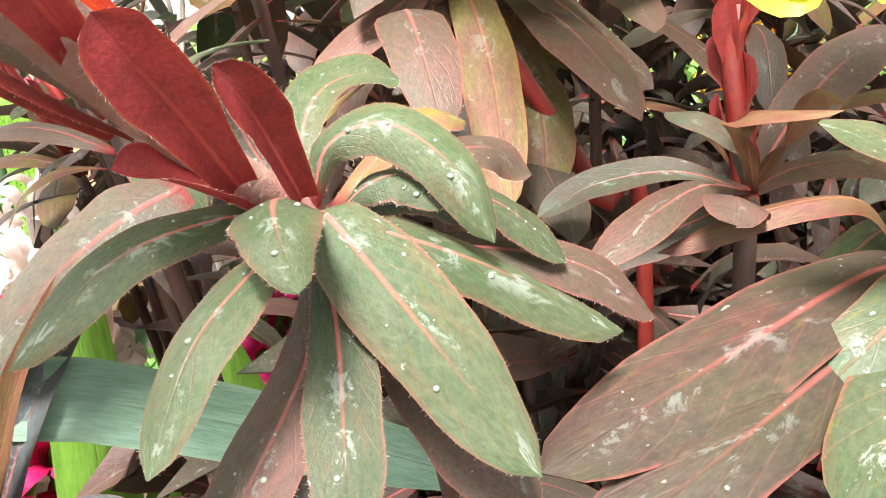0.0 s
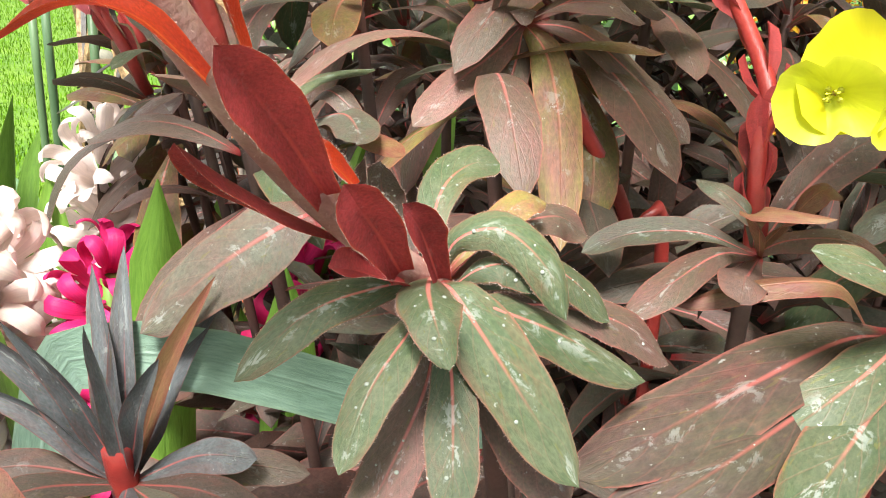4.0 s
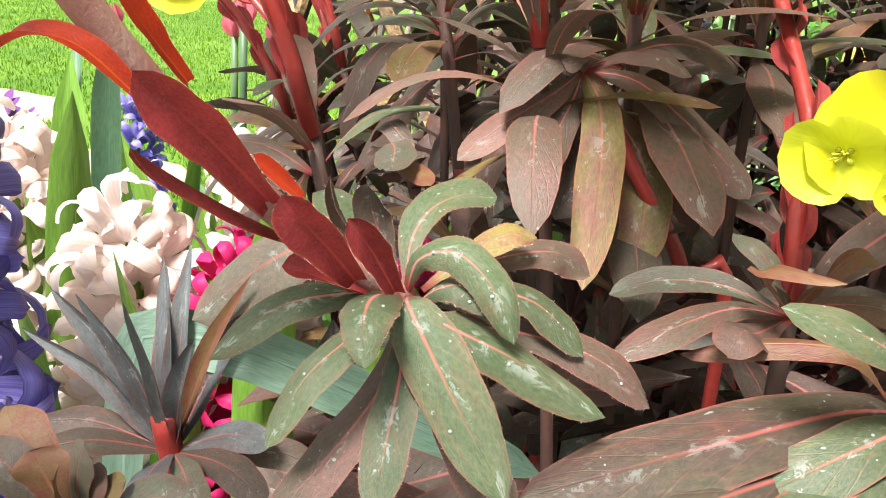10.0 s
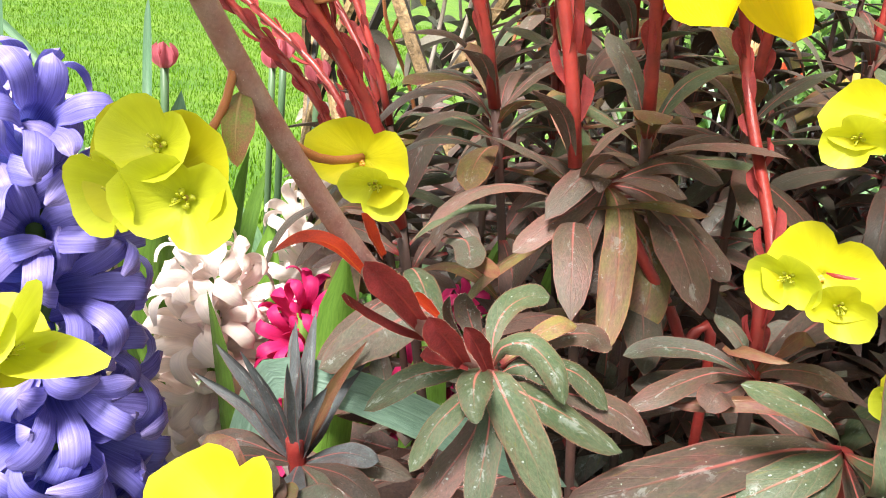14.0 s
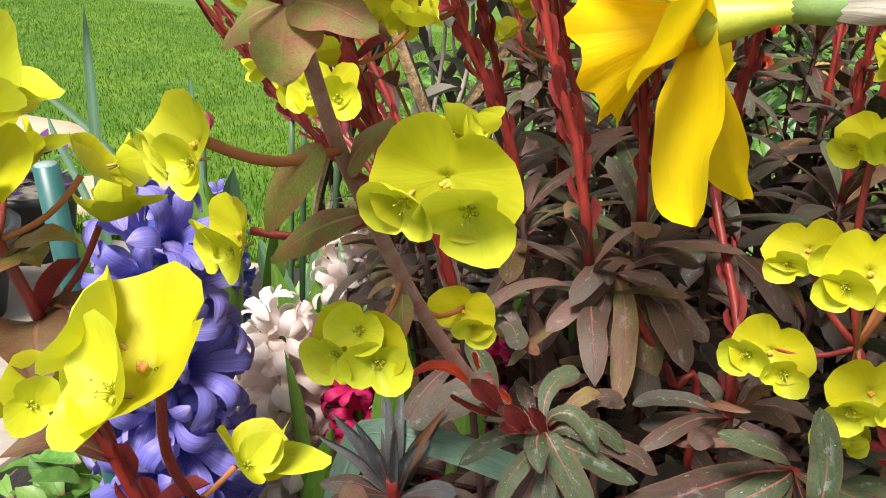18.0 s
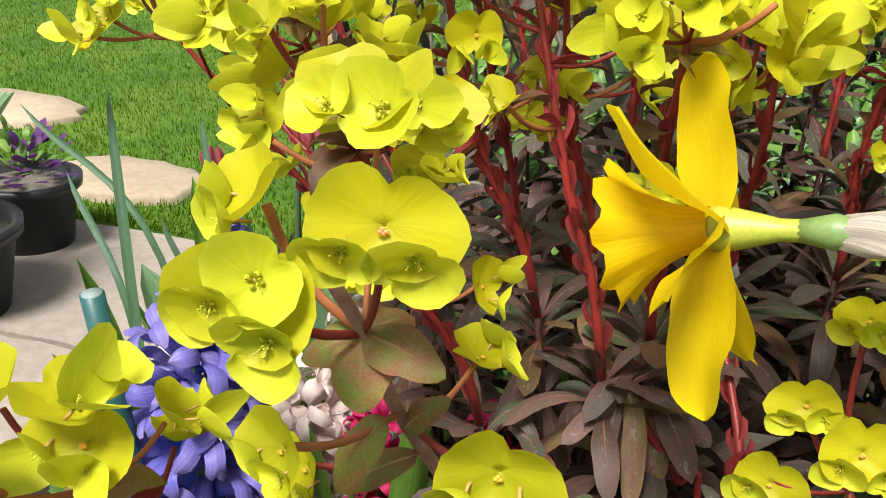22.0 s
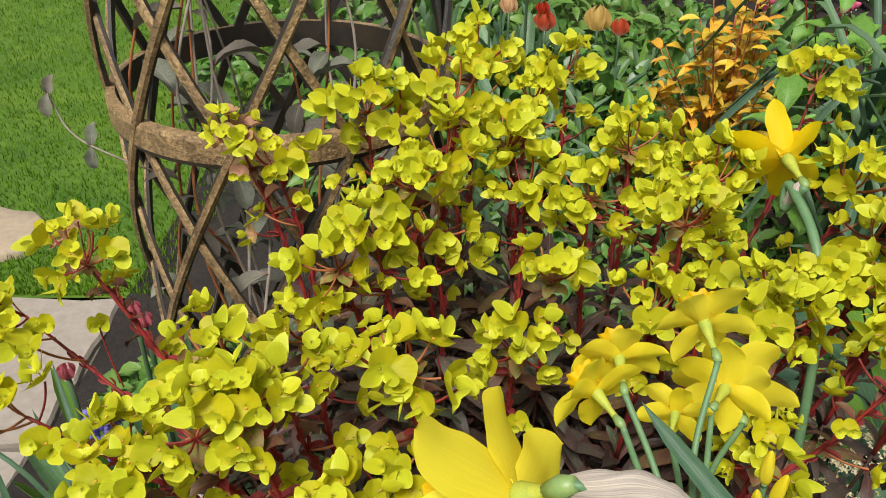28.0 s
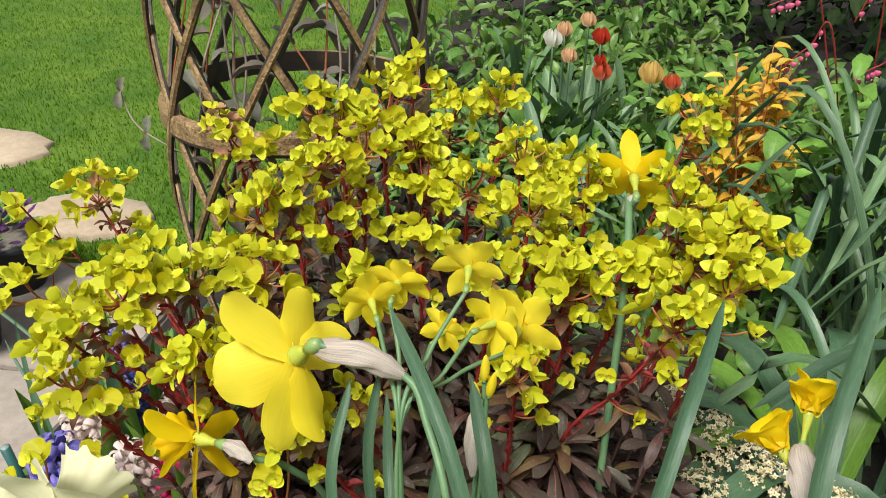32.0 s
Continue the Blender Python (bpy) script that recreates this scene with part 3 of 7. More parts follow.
patio = thing("patio", (-0.9, 0.5, 0), "pale weathered sandstone paving beside the bed", "paving", kind="structure")
part("joint", slab("joint", (-2.6, -0.49), (-1.6, 0.95), -0.06, -0.014, M_MORTAR, 3), patio)
_rows = [(0.60, 0.94), (0.16, 0.588), (-0.32, 0.15), (-0.8, -0.33), (-1.4, -0.81)]
for k, (ya, yb) in enumerate(_rows):
    xs = [-0.50, -1.02, -1.5, -2.05, -2.55] if k % 2 == 0 else [-0.50, -0.88, -1.42, -1.95, -2.5]
    for a in range(4):
        part("slab", slab("slab", (xs[a + 1] + 0.007, xs[a] - 0.005), (ya, yb), -0.05, 0.0, M_STONE, k * 7 + a), patio)


def stepping_stone(x, y, rx, ry, seed):
    r = random.Random(seed)
    V, F = [], []
    n = 22
    ring = [(x + rx * math.cos(6.283 * k / n) * r.uniform(0.9, 1.07), y + ry * math.sin(6.283 * k / n) * r.uniform(0.9, 1.07)) for k in range(n)]
    for z, s in ((-0.03, 1.0), (0.004, 1.0), (0.010, 0.95), (0.011, 0.5)):
        V += [(x + (a - x) * s, y + (b - y) * s, z) for a, b in ring]
    V.append((x, y, 0.011))
    for k in range(3):
        F += [(k * n + j, k * n + (j + 1) % n, (k + 1) * n + (j + 1) % n, (k + 1) * n + j) for j in range(n)]
    F += [(3 * n + j, 3 * n + (j + 1) % n, 4 * n) for j in range(n)]
    ob = new("stepping_stone", mesh_of("stepping_stone", V, F, M_STONE2))
    tagged(ob, "buff stepping stone set into the lawn", "stone", "stepping stones")


stepping_stone(-0.89, 1.14, 0.16, 0.11, 1)
stepping_stone(-1.42, 1.45, 0.2, 0.13, 2)
stepping_stone(-2.05, 1.62, 0.2, 0.14, 3)


def grass_stuff(name, x0, x1, y0, y1, count, h0, h1, w, seed, mat, z=-0.006, skip=()):
    rs = np.random.RandomState(seed)
    x, y = rs.uniform(x0, x1, count), y0 + (y1 - y0) * rs.uniform(0, 1, count) ** 1.6
    keep = np.ones(count, bool)
    for cx, cy, ax, ay in skip:
        keep &= ((x - cx) / ax) ** 2 + ((y - cy) / ay) ** 2 > 1
    x, y = x[keep], y[keep]
    m = len(x)
    g, h, ln = rs.uniform(0, 6.283, m), rs.uniform(h0, h1, m), rs.uniform(0.1, 0.7, m)
    d = np.stack([np.cos(g), np.sin(g)], 1)
    s = np.stack([-np.sin(g), np.cos(g)], 1) * w
    V = np.zeros((m, 5, 3), np.float32)
    base = np.stack([x, y], 1)
    V[:, 0, :2], V[:, 1, :2] = base - s, base + s
    V[:, 2, :2], V[:, 3, :2] = base + d * (h * ln * 0.35)[:, None] - s * 0.8, base + d * (h * ln * 0.35)[:, None] + s * 0.8
    V[:, 4, :2] = base + d * (h * ln)[:, None]
    V[:, :2, 2], V[:, 2:4, 2], V[:, 4, 2] = z, z + (h * 0.6)[:, None], z + h
    k = np.arange(m)[:, None] * 5
    quads, tris = (k + np.array([[0, 1, 3, 2]])).tolist(), (k + np.array([[2, 3, 4]])).tolist()
    U = np.tile(np.array([[0, 0.2], [0, 0.8], [0.6, 0.2], [0.6, 0.8], [1, 0.5]], np.float32), (m, 1)) + np.repeat(rs.uniform(0, 9, (m, 1)), 5, 0) * np.array([[1, 0]])
    me = mesh_of(name, V.reshape(-1, 3).tolist(), quads + tris, mat, U)
    return tagged(new(name, me), "short mown green grass blades of the lawn", "grass", kind="stuff")


grass = grass_stuff("grass", -3.6, -0.42, 0.955, 4.4, 110000, 0.006, 0.015, 0.0012, 5, M_GRASS, skip=((-0.89, 1.14, 0.16, 0.11), (-1.42, 1.45, 0.2, 0.13), (-2.05, 1.62, 0.2, 0.14)))


def multi(name, pieces, smooth=True):
    """One mesh of several (data, material)."""
    V, F, U, K, mats = [], [], [], [], []
    for (v, f, u), mat in pieces:
        if mat not in mats:
            mats.append(mat)
        k = len(V)
        V += [tuple(p) for p in v]
        F += [tuple(i + k for i in q) for q in f]
        U += list(u) if u is not None else [(0.5, 0.5)] * len(v)
        K += [mats.index(mat)] * len(f)
    me = mesh_of(name, V, F, mats[0], U, smooth)
    for m in mats[1:]:
        me.materials.append(m)
    me.polygons.foreach_set("material_index", K)
    return me


# ---- the spurge: parts that its shoots share ----
def cup_mesh(seed):
    """A small cup of two lobes on a short stalk with glands and stamens inside, radius 1; the later ones fold like a clam."""
    r = random.Random(seed)
    folded = seed >= 3
    deep, fold_by, tip = (0.34, 0.75 + 0.25 * (seed - 3), 0.22) if folded else (0.50, 0.12, 0.06)
    pieces = [(bowl_data(1.0, deep, 0.36, 2, 6, 24, 0.06, seed, 0.04, fold_by, tip), M_CUP)]
    pieces.append((tube_data([Vector((0, 0, -0.55)), Vector((0.03, 0, -0.2)), Vector((0, 0, 0.02))], 0.06, 5), M_RAY_PALE))
    for k in range(4):
        g = k * 1.571 + 0.5
        pieces.append((ball_data((0.15 * math.cos(g), 0.15 * math.sin(g), 0.15), 0.075, 1, 1, 0.35, 3, 6), M_GLAND))
    for k in range(7):
        g, h = r.uniform(0, 6.28), r.uniform(0.28, 0.5)
        line = [Vector((0.03 * math.cos(g), 0.03 * math.sin(g), 0.1)), Vector((0.14 * math.cos(g), 0.14 * math.sin(g), h))]
        pieces.append((tube_data(line, 0.014, 4), M_STAMEN))
        pieces.append((ball_data(tuple(line[1]), 0.030, rings=3, seg=5), M_STAMEN))
    return multi("cup", pieces)


def saucer_mesh(seed, mat=None, eye=True):
    """The pair of large fused bracts below the cups, radius 1."""
    mat = mat or M_BRACT
    r0 = random.Random(seed + 40)
    pieces = [(bowl_data(1.0, r0.uniform(0.16, 0.42), 0.40, 2, 7, 32, 0.08, seed, 0.06, (0.05, 0.2, 0.1, 0.55, 0.35, 0.5)[seed % 6], 0.04), mat)]
    if eye:
        r = random.Random(seed)
        for k in range(4):
            g = k * 1.571 + r.uniform(-0.4, 0.4)
            pieces.append((ball_data((0.04 * math.cos(g), 0.10 + 0.035 * math.sin(g), 0.09 + r.uniform(0, 0.03)), 0.045, 1, 1, 0.8, 4, 7), M_EYE))
    return multi("bracts", pieces)


CUPS = [cup_mesh(s) for s in range(7)]
SAUCERS = [saucer_mesh(s) for s in range(6)]
SAUCERS_AGED = [saucer_mesh(s, M_BRACT_AGED) for s in range(2)]


def variants(name, mat, width, n=5, arch=(0.02, 0.2), droop=(0.0, 0.35), shape="spoon", nu=10, nv=4, fold=-0.08, wave=0.03, curl=0.1):
    r = random.Random(name)
    return [leaf_mesh(name, mat, width=width * r.uniform(0.85, 1.15), arch=r.uniform(*arch), droop=r.uniform(*droop), fold=fold, wave=wave * r.uniform(0.5, 1.6), twist=r.uniform(-0.35, 0.35), shape=shape, nu=nu, nv=nv, seed=k, curl=curl) for k in range(n)]


LEAVES = {
    "green": variants("leaf", M_LEAF, 0.29),
    "pink": variants("leaf", M_LEAF_PINK, 0.27),
    "dark": variants("leaf", M_LEAF_DARK, 0.25),
    "slate": variants("leaf", M_LEAF_SLATE, 0.27),
    "old": variants("leaf", M_LEAF_OLD, 0.27),
    "ash": variants("leaf", M_LEAF_ASH, 0.155, arch=(0.0, 0.1), droop=(0.0, 0.15), shape="lance", fold=0.5),
}
SCALES = variants("scale_leaf", M_SCALE, 0.40, 4, (0.0, 0.12), (-0.05, 0.1), "scale", 7, 4, 0.35, 0.02, 0)
COLLARS = variants("collar_leaf", M_COLLAR, 0.75, 4, (0.03, 0.15), (0.0, 0.3), "oval", 9, 6, 0.1, 0.05, 0.1)
COLLARS_RED = variants("bract_leaf", M_COLLAR_RED, 0.5, 4, (0.03, 0.15), (0.0, 0.4), "lance", 7, 4, 0.2, 0.06, 0.1)
RAY = mesh_of("ray", *tube_data([Vector((k / 6, 0, -0.10 * math.sin(math.pi * k / 6))) for k in range(7)], 0.035, 6)[:2], M_RAY)
RAY_RED = mesh_of("ray", RAY.vertices and [tuple(v.co) for v in RAY.vertices], [tuple(p.vertices) for p in RAY.polygons], M_STEM)


def flower(shoot_ob, at, facing, radius, foot=None, cups=2, aged=False, up=(0, 0, 1), loose=0.35):
    """A saucer of two bracts with small cups in front, and the ray that carries it from foot."""
    f = unit(facing)
    m = aim(at, up, f)                      # x near up, z towards facing
    z = f
    x = Vector(up) - z * Vector(up).dot(z)
    x = x.normalized() if x.length > 0.05 else Vector((1, 0, 0))
    y = z.cross(x)
    turn = rnd.uniform(-loose, loose)
    x, y = x * math.cos(turn) + y * math.sin(turn), y * math.cos(turn) - x * math.sin(turn)
    rot = Matrix((y, -x, z)).transposed().to_4x4()      # local y points down
    pose_m = Matrix.Translation(at) @ rot @ Matrix.Diagonal((radius * rnd.uniform(0.95, 1.1), radius * rnd.uniform(0.86, 1.0), radius, 1))
    me = rnd.choice(SAUCERS_AGED if aged else SAUCERS[:3] if loose < 0.5 else SAUCERS)
    ob = part("flower", me, shoot_ob, pose_m)
    for k in range(cups):
        sx = (-1, 1, 0)[k] * rnd.uniform(0.40, 0.50)
        sy = (0.38, 0.38, -0.34)[k] + rnd.uniform(-0.14, 0.16)
        high = 0.27 if loose < 0.5 else rnd.uniform(0.34, 0.62)
        local = Matrix.Translation((sx, sy, high)) @ Euler((-0.8 * sy + rnd.uniform(-0.3, 0.2), 0.9 * sx, rnd.uniform(-0.5, 0.5) + 1.2 * sx)).to_matrix().to_4x4()
        s = rnd.uniform(0.56, 0.70) if loose < 0.5 else rnd.uniform(0.46, 0.68)
        part("cup", rnd.choice(CUPS[:3] if loose < 0.5 else CUPS[1:]), ob, pose_m @ local @ Matrix.Diagonal((s, s, s, 1)))
    if foot is not None:
        d = Vector(at) - Vector(foot)
        d = d - f * (radius * 0.07)
        part("ray", RAY if rnd.random() < 0.6 else RAY_RED, shoot_ob, aim(foot, d, (0, 0, 1), d.length - 0.0008, 0.0007 / 0.035, min(d.length, 0.03)))
    return ob


DROP = mesh_of("water_drop", *ball_data((0, 0, 0), 1.0, 1, 1, 0.7, 6, 10)[:2], M_DROP)
WET = []
HAIRS = []           # root, direction and length of each fine hair on the foremost shoot
LEAF_KINDS = {"green": M_LEAF, "pink": M_LEAF_PINK, "dark": M_LEAF_DARK, "old": M_LEAF_OLD, "ash": M_LEAF_ASH, "scale": M_SCALE, "slate": M_LEAF_SLATE, "dusk": M_LEAF_DUSK, "ember": M_EMBER, "collar": M_COLLAR, "rust": M_COLLAR_RED, "daffodil": M_DAFF, "lemon": M_DAFF_PALE}


def blade_leaf(parent, base, tip, up, width, kind="green", arch=0.15, droop=0.0, twist=0.0, fold=-0.10, curl=0.0, seed=0, name="leaf", label="", shape="spoon", wave=0.03, drops=None):
    """One leaf of its own, from base to tip (world), with z near up."""
    d = Vector(tip) - Vector(base)
    fold = 0.3 if kind == "scale" and fold < 0 else fold
    me = leaf_mesh(name, LEAF_KINDS[kind], width=width / d.length, arch=arch, droop=droop, twist=twist, fold=fold, curl=curl, seed=seed, nu=18, nv=8, shape=shape, wave=wave)
    x = d.normalized()
    pose_m = aim(base, x, up, d.length)
    ob = part(name, me, parent, pose_m, label)
    r = random.Random(seed + 900)
    for k in range(drops if drops is not None else (2 if parent in WET and kind in ("green", "pink", "dusk", "slate") else 0)):
        at = pose_m @ me.vertices[r.randrange(4, 17) * 9 + r.randrange(1, 8)].co
        size = r.choice((0.00011, 0.00014, 0.00017, 0.00022))
        part("water_drop", DROP, ob, aim(at, x, up, size))
    return ob


def path_leaf(parent, pts, width, up, kind="green", fold=-0.10, wave=0.03, seed=0, name="leaf", label="", shape="spoon", drops=None, twist=0.0):
    """One leaf along a bent line through pts (world), its upper face near up."""
    n, m = 20, 8
    line = path_points(pts, n)
    r = random.Random(seed)
    ph, ph2 = r.uniform(0, 6), r.uniform(0, 6)
    f = SHAPES[shape]
    c, V, U = Vector(pts[0]), [], []
    for k, p in enumerate(line):
        u = k / n
        t = (line[min(k + 1, n)] - line[max(k - 1, 0)]).normalized()
        want = Vector(up)
        side = want.cross(t)
        side = side.normalized() if side.length > 0.02 else Vector((1, 0, 0))
        nrm = t.cross(side)
        g = twist * u
        side, nrm = side * math.cos(g) + nrm * math.sin(g), nrm * math.cos(g) - side * math.sin(g)
        w = max(0.006, f(u)) * width / 2
        for j in range(m + 1):
            v = 2 * j / m - 1
            y = v * w * (1 + 0.05 * math.sin(9 * u + ph + 2 * v) + 0.03 * math.sin(23 * u + ph2 + 4 * v))
            z = fold * abs(v) ** 1.5 * w * 2 + wave * v * v * math.sin(11 * u + ph2 + (1.7 if v > 0 else 0)) * width
            V.append(p - c + side * y + nrm * z)
            U.append((u, 0.5 + 0.5 * v))
    ob = part(name, mesh_of(name, V, grid_faces(n, m), LEAF_KINDS[kind], U), parent, Matrix.Translation(c), label)
    if parent in WET[:1]:
        for k in range(1, n):
            for j, q in ((0, 1), (m, m - 1)):
                for h in range(5):
                    a, b = V[k * (m + 1) + j], V[(k + 1) * (m + 1) + j]
                    HAIRS.append((c + a.lerp(b, (h + r.random()) / 5), unit((a - V[k * (m + 1) + q]).normalized() + Vector((r.gauss(0, 0.35), r.gauss(0, 0.35), r.gauss(0, 0.35)))), r.uniform(0.0002, 0.00045)))
    for k in range(drops if drops is not None else (4 if parent in WET and kind in ("green", "pink", "dusk", "slate") else 0)):
        at = c + V[r.randrange(5, 17) * (m + 1) + r.randrange(2, m - 1)]
        part("water_drop", DROP, ob, aim(at, line[-1] - c, up, r.choice((0.00014, 0.00017, 0.0002, 0.0003))))
    return ob


def rosette(shoot, at, axis, n, length, kinds, tilt0=25, tilt1=118, sink=0.02, seed=0, avoid=None):
    r = random.Random(seed)
    for k in range(n):
        q = (k + 0.5) / n
        tilt = radians(tilt0 + (tilt1 - tilt0) * q ** 0.85 + r.uniform(-8, 8))
        d = around(axis, k * 2.39996 + r.uniform(-0.25, 0.25), tilt)
        if avoid is not None and d.dot(unit(avoid)) > 0.72:
            continue
        L = length * (0.55 + 0.5 * q ** 0.7) * r.uniform(0.85, 1.12)
        foot = Vector(at) - Vector(axis).normalized() * (sink * q) + d * 0.002
        kind = kinds[min(len(kinds) - 1, int(r.random() * len(kinds)))]
        part("leaf", r.choice(LEAVES[kind]), shoot, aim(foot, d, Vector(axis) + d * 0.15, L))


def stem_scales(shoot, line, n, length, seed=0, lo=0.03, hi=0.8):
    r = random.Random(seed)
    m = len(line) - 1
    for k in range(n):
        s = lo + (hi - lo) * (k + 0.4) / n
        i = min(m - 1, int(s * m))
        p = line[i].lerp(line[i + 1], s * m - i)
        t = (line[i + 1] - line[i]).normalized()
        d = around(t, k * 2.4 + seed, radians(r.uniform(7, 19)))
        part("scale_leaf", r.choice(SCALES), shoot, aim(p + (d - t * d.dot(t)) * 0.002, d, d - t * 1.2, length * r.uniform(0.75, 1.2)))


BUSH = Vector((0.13, 0.34, 0))


def shoot(ros, top, rays=6, side=4, head=0.030, n_leaf=16, leaf=0.042, kinds=("dark", "slate", "pink", "old", "green"), size=0.0113, aged=0.0, seed=1, scales=7, base=None,
          label="red-stemmed spurge shoot with lime flowers and purple leaves", thick=0.0020, face=(0, -0.55, 0.25), low=6):
    """A shoot: bare red stem from the soil, a whorl of leaves, then the flowering stem and its head."""
    r = random.Random(seed * 13 + 5)
    rnd.seed(seed)
    ros, top = Vector(ros), Vector(top)
    if base is None:
        base = Vector((ros.x, ros.y, 0)).lerp(BUSH, 0.35)
        base.z = GROUND
    base = Vector(base)
    ob = thing("euphorbia_shoot", base, label, "plant", "spurge shoots")
    mid = base.lerp(ros, 0.55) + Vector((r.uniform(-0.01, 0.01), r.uniform(-0.01, 0.01), 0.01))
    bend = ros.lerp(top, 0.5) + Vector((r.uniform(-0.006, 0.006), r.uniform(-0.006, 0.006), 0))
    line = path_points([base, mid, ros, bend, top], 32)
    part("old_stem", mesh_of("stem", *tube_data(line[:17], thick * 0.85, 6)[:2], M_STEM_OLD), ob)
    part("stem", mesh_of("stem", *tube_data(line[16:], lambda q: thick * (1.05 - 0.4 * q), 8)[:2], M_STEM), ob)
    for k in range(low):
        s = 0.66 + 0.30 * (k + 0.5) / max(1, low)
        p = line[int(s * 16)]
        d = around((0, 0, 1), k * 2.4 + seed, radians(r.uniform(55, 115)))
        part("leaf", r.choice(LEAVES["dark" if k % 3 else "old"]), ob, aim(p, d, (0, 0, 1), leaf * r.uniform(0.8, 1.25)))
    axis = (top - ros).normalized()
    up_line = line[16:]
    rosette(ob, ros, axis.lerp(Vector((0, 0, 1)), 0.4).normalized(), n_leaf, leaf * 1.25, kinds, seed=seed)
    stem_scales(ob, up_line, scales + 8, 0.0115, seed, hi=0.75)
    hang = axis.lerp(Vector((0, 0, 1)), 0.5).normalized()
    for k in range(4 if rays else 0):
        d = around(hang, k * 1.57 + seed, radians(r.uniform(70, 105)))
        part("collar_leaf", r.choice(COLLARS), ob, aim(top - axis * 0.004, d, hang, r.uniform(0.014, 0.02)))
    for k in range(4 if rays else 0):
        d = around(hang, k * 1.7 + seed * 2.1, radians(r.uniform(55, 110)))
        part("bract_leaf", r.choice(COLLARS_RED), ob, aim(up_line[-3 - 2 * (k % 3)], d, hang, r.uniform(0.016, 0.026)))
    turn = r.uniform(0, 6)
    rays += 2 if rays > 3 else 0
    for k in range(rays):
        tilt = 0.15 if (k == 0 and rays > 4) else radians(r.uniform(25, 92))
        d = around(hang, turn + k * 6.283 / max(1, rays - 1), tilt)
        p = top + d * head * r.uniform(0.6, 1.15)
        flower(ob, p, d * 0.9 + Vector(face) * 0.6 + Vector((r.gauss(0, 0.4), r.gauss(0, 0.3), 0.15 + r.gauss(0, 0.35))), size * r.uniform(0.74, 1.25), top, 2 if r.random() < 0.45 else 3, r.random() < aged, loose=0.8)
    for k in range(side):
        s = 0.45 + 0.5 * (k + 0.5) / side
        i = int(s * (len(up_line) - 1))
        p0 = up_line[i]
        d = around(hang, turn + 1 + k * 2.4, radians(r.uniform(58, 85)))
        flower(ob, p0 + d * head * r.uniform(0.75, 1.15), d * 0.9 + Vector(face) * 0.6 + Vector((r.gauss(0, 0.4), r.gauss(0, 0.3), 0.15 + r.gauss(0, 0.35))), size * r.uniform(0.7, 0.95), p0, 2, r.random() < aged, loose=0.8)
        part("scale_leaf", r.choice(SCALES), ob, aim(p0, d, hang, 0.016))
    return ob


# ---- the foremost shoot: leaves and flowers one by one ----
C = Vector((-0.0232, 0.0870, 0.2905))
TOP = Vector((-0.0670, -0.0030, 0.4190))
hero = thing("euphorbia_shoot", (0.002, 0.125, GROUND), "spurge shoot with grey-green pink-ribbed leaves, downy red stem and lime flowers", "plant", "spurge shoots")
WET.append(hero)
hero_low = path_points([(0.002, 0.125, GROUND), (-0.002, 0.12, 0.14), (-0.012, 0.103, 0.262), C], 20)
hero_line = path_points([C, (-0.0320, 0.0742, 0.3020), (-0.0415, 0.0590, 0.3190), (-0.0530, 0.0410, 0.3470), (-0.0615, 0.0220, 0.3780), (-0.0650, 0.0110, 0.3960), TOP, (-0.0720, -0.012, 0.436)], 56)
part("stem", mesh_of("stem", *tube_data(hero_low, 0.0021, 10)[:2], M_STEM_OLD), hero)
part("flowering_stem", mesh_of("stem", *tube_data(hero_line, lambda q: 0.0022 - 0.0009 * q, 14)[:2], M_STEM_HAIRY), hero, label="downy reddish flowering stem")
path_leaf(hero, [(-0.0222, 0.0845, 0.2920), (-0.0200, 0.0795, 0.2925), (-0.0119, 0.0752, 0.2832), (-0.0024, 0.0735, 0.2702)], 0.0094, (0.12, -0.75, 0.6), "green", seed=1)
path_leaf(hero, [(-0.0222, 0.0845, 0.2920), (-0.0154, 0.0800, 0.2913), (-0.0055, 0.0838, 0.2862), (0.0078, 0.0895, 0.2770)], 0.008, (0.1, -0.5, 0.85), "green", seed=7, fold=-0.2)
path_leaf(hero, [(-0.0235, 0.0830, 0.2935), (-0.0235, 0.0735, 0.2960), (-0.0225, 0.0680, 0.2952), (-0.0203, 0.0635, 0.2915)], 0.0074, (0, -0.5, 0.85), "green", seed=4, shape='oval', fold=-0.2)
path_leaf(hero, [(-0.0240, 0.0835, 0.2925), (-0.0300, 0.0785, 0.2932), (-0.0378, 0.0745, 0.2908), (-0.0453, 0.0703, 0.2834)], 0.0062, (-0.1, -0.6, 0.8), "green", seed=2)
path_leaf(hero, [(-0.0230, 0.0830, 0.2920), (-0.0250, 0.0735, 0.2910), (-0.0288, 0.0655, 0.2870), (-0.0312, 0.0600, 0.2795)], 0.0064, (-0.3, -0.5, 0.8), "green", seed=3)
path_leaf(hero, [(-0.0222, 0.0835, 0.2900), (-0.0200, 0.0770, 0.2840), (-0.0190, 0.0700, 0.2775), (-0.0184, 0.0640, 0.2700)], 0.0068, (0, -0.8, 0.55), "green", seed=5)
path_leaf(hero, [(-0.0225, 0.0840, 0.2890), (-0.0228, 0.0780, 0.2810), (-0.0265, 0.0680, 0.2740), (-0.0310, 0.0580, 0.2682)], 0.0076, (-0.2, -0.7, 0.7), "pink", seed=6)
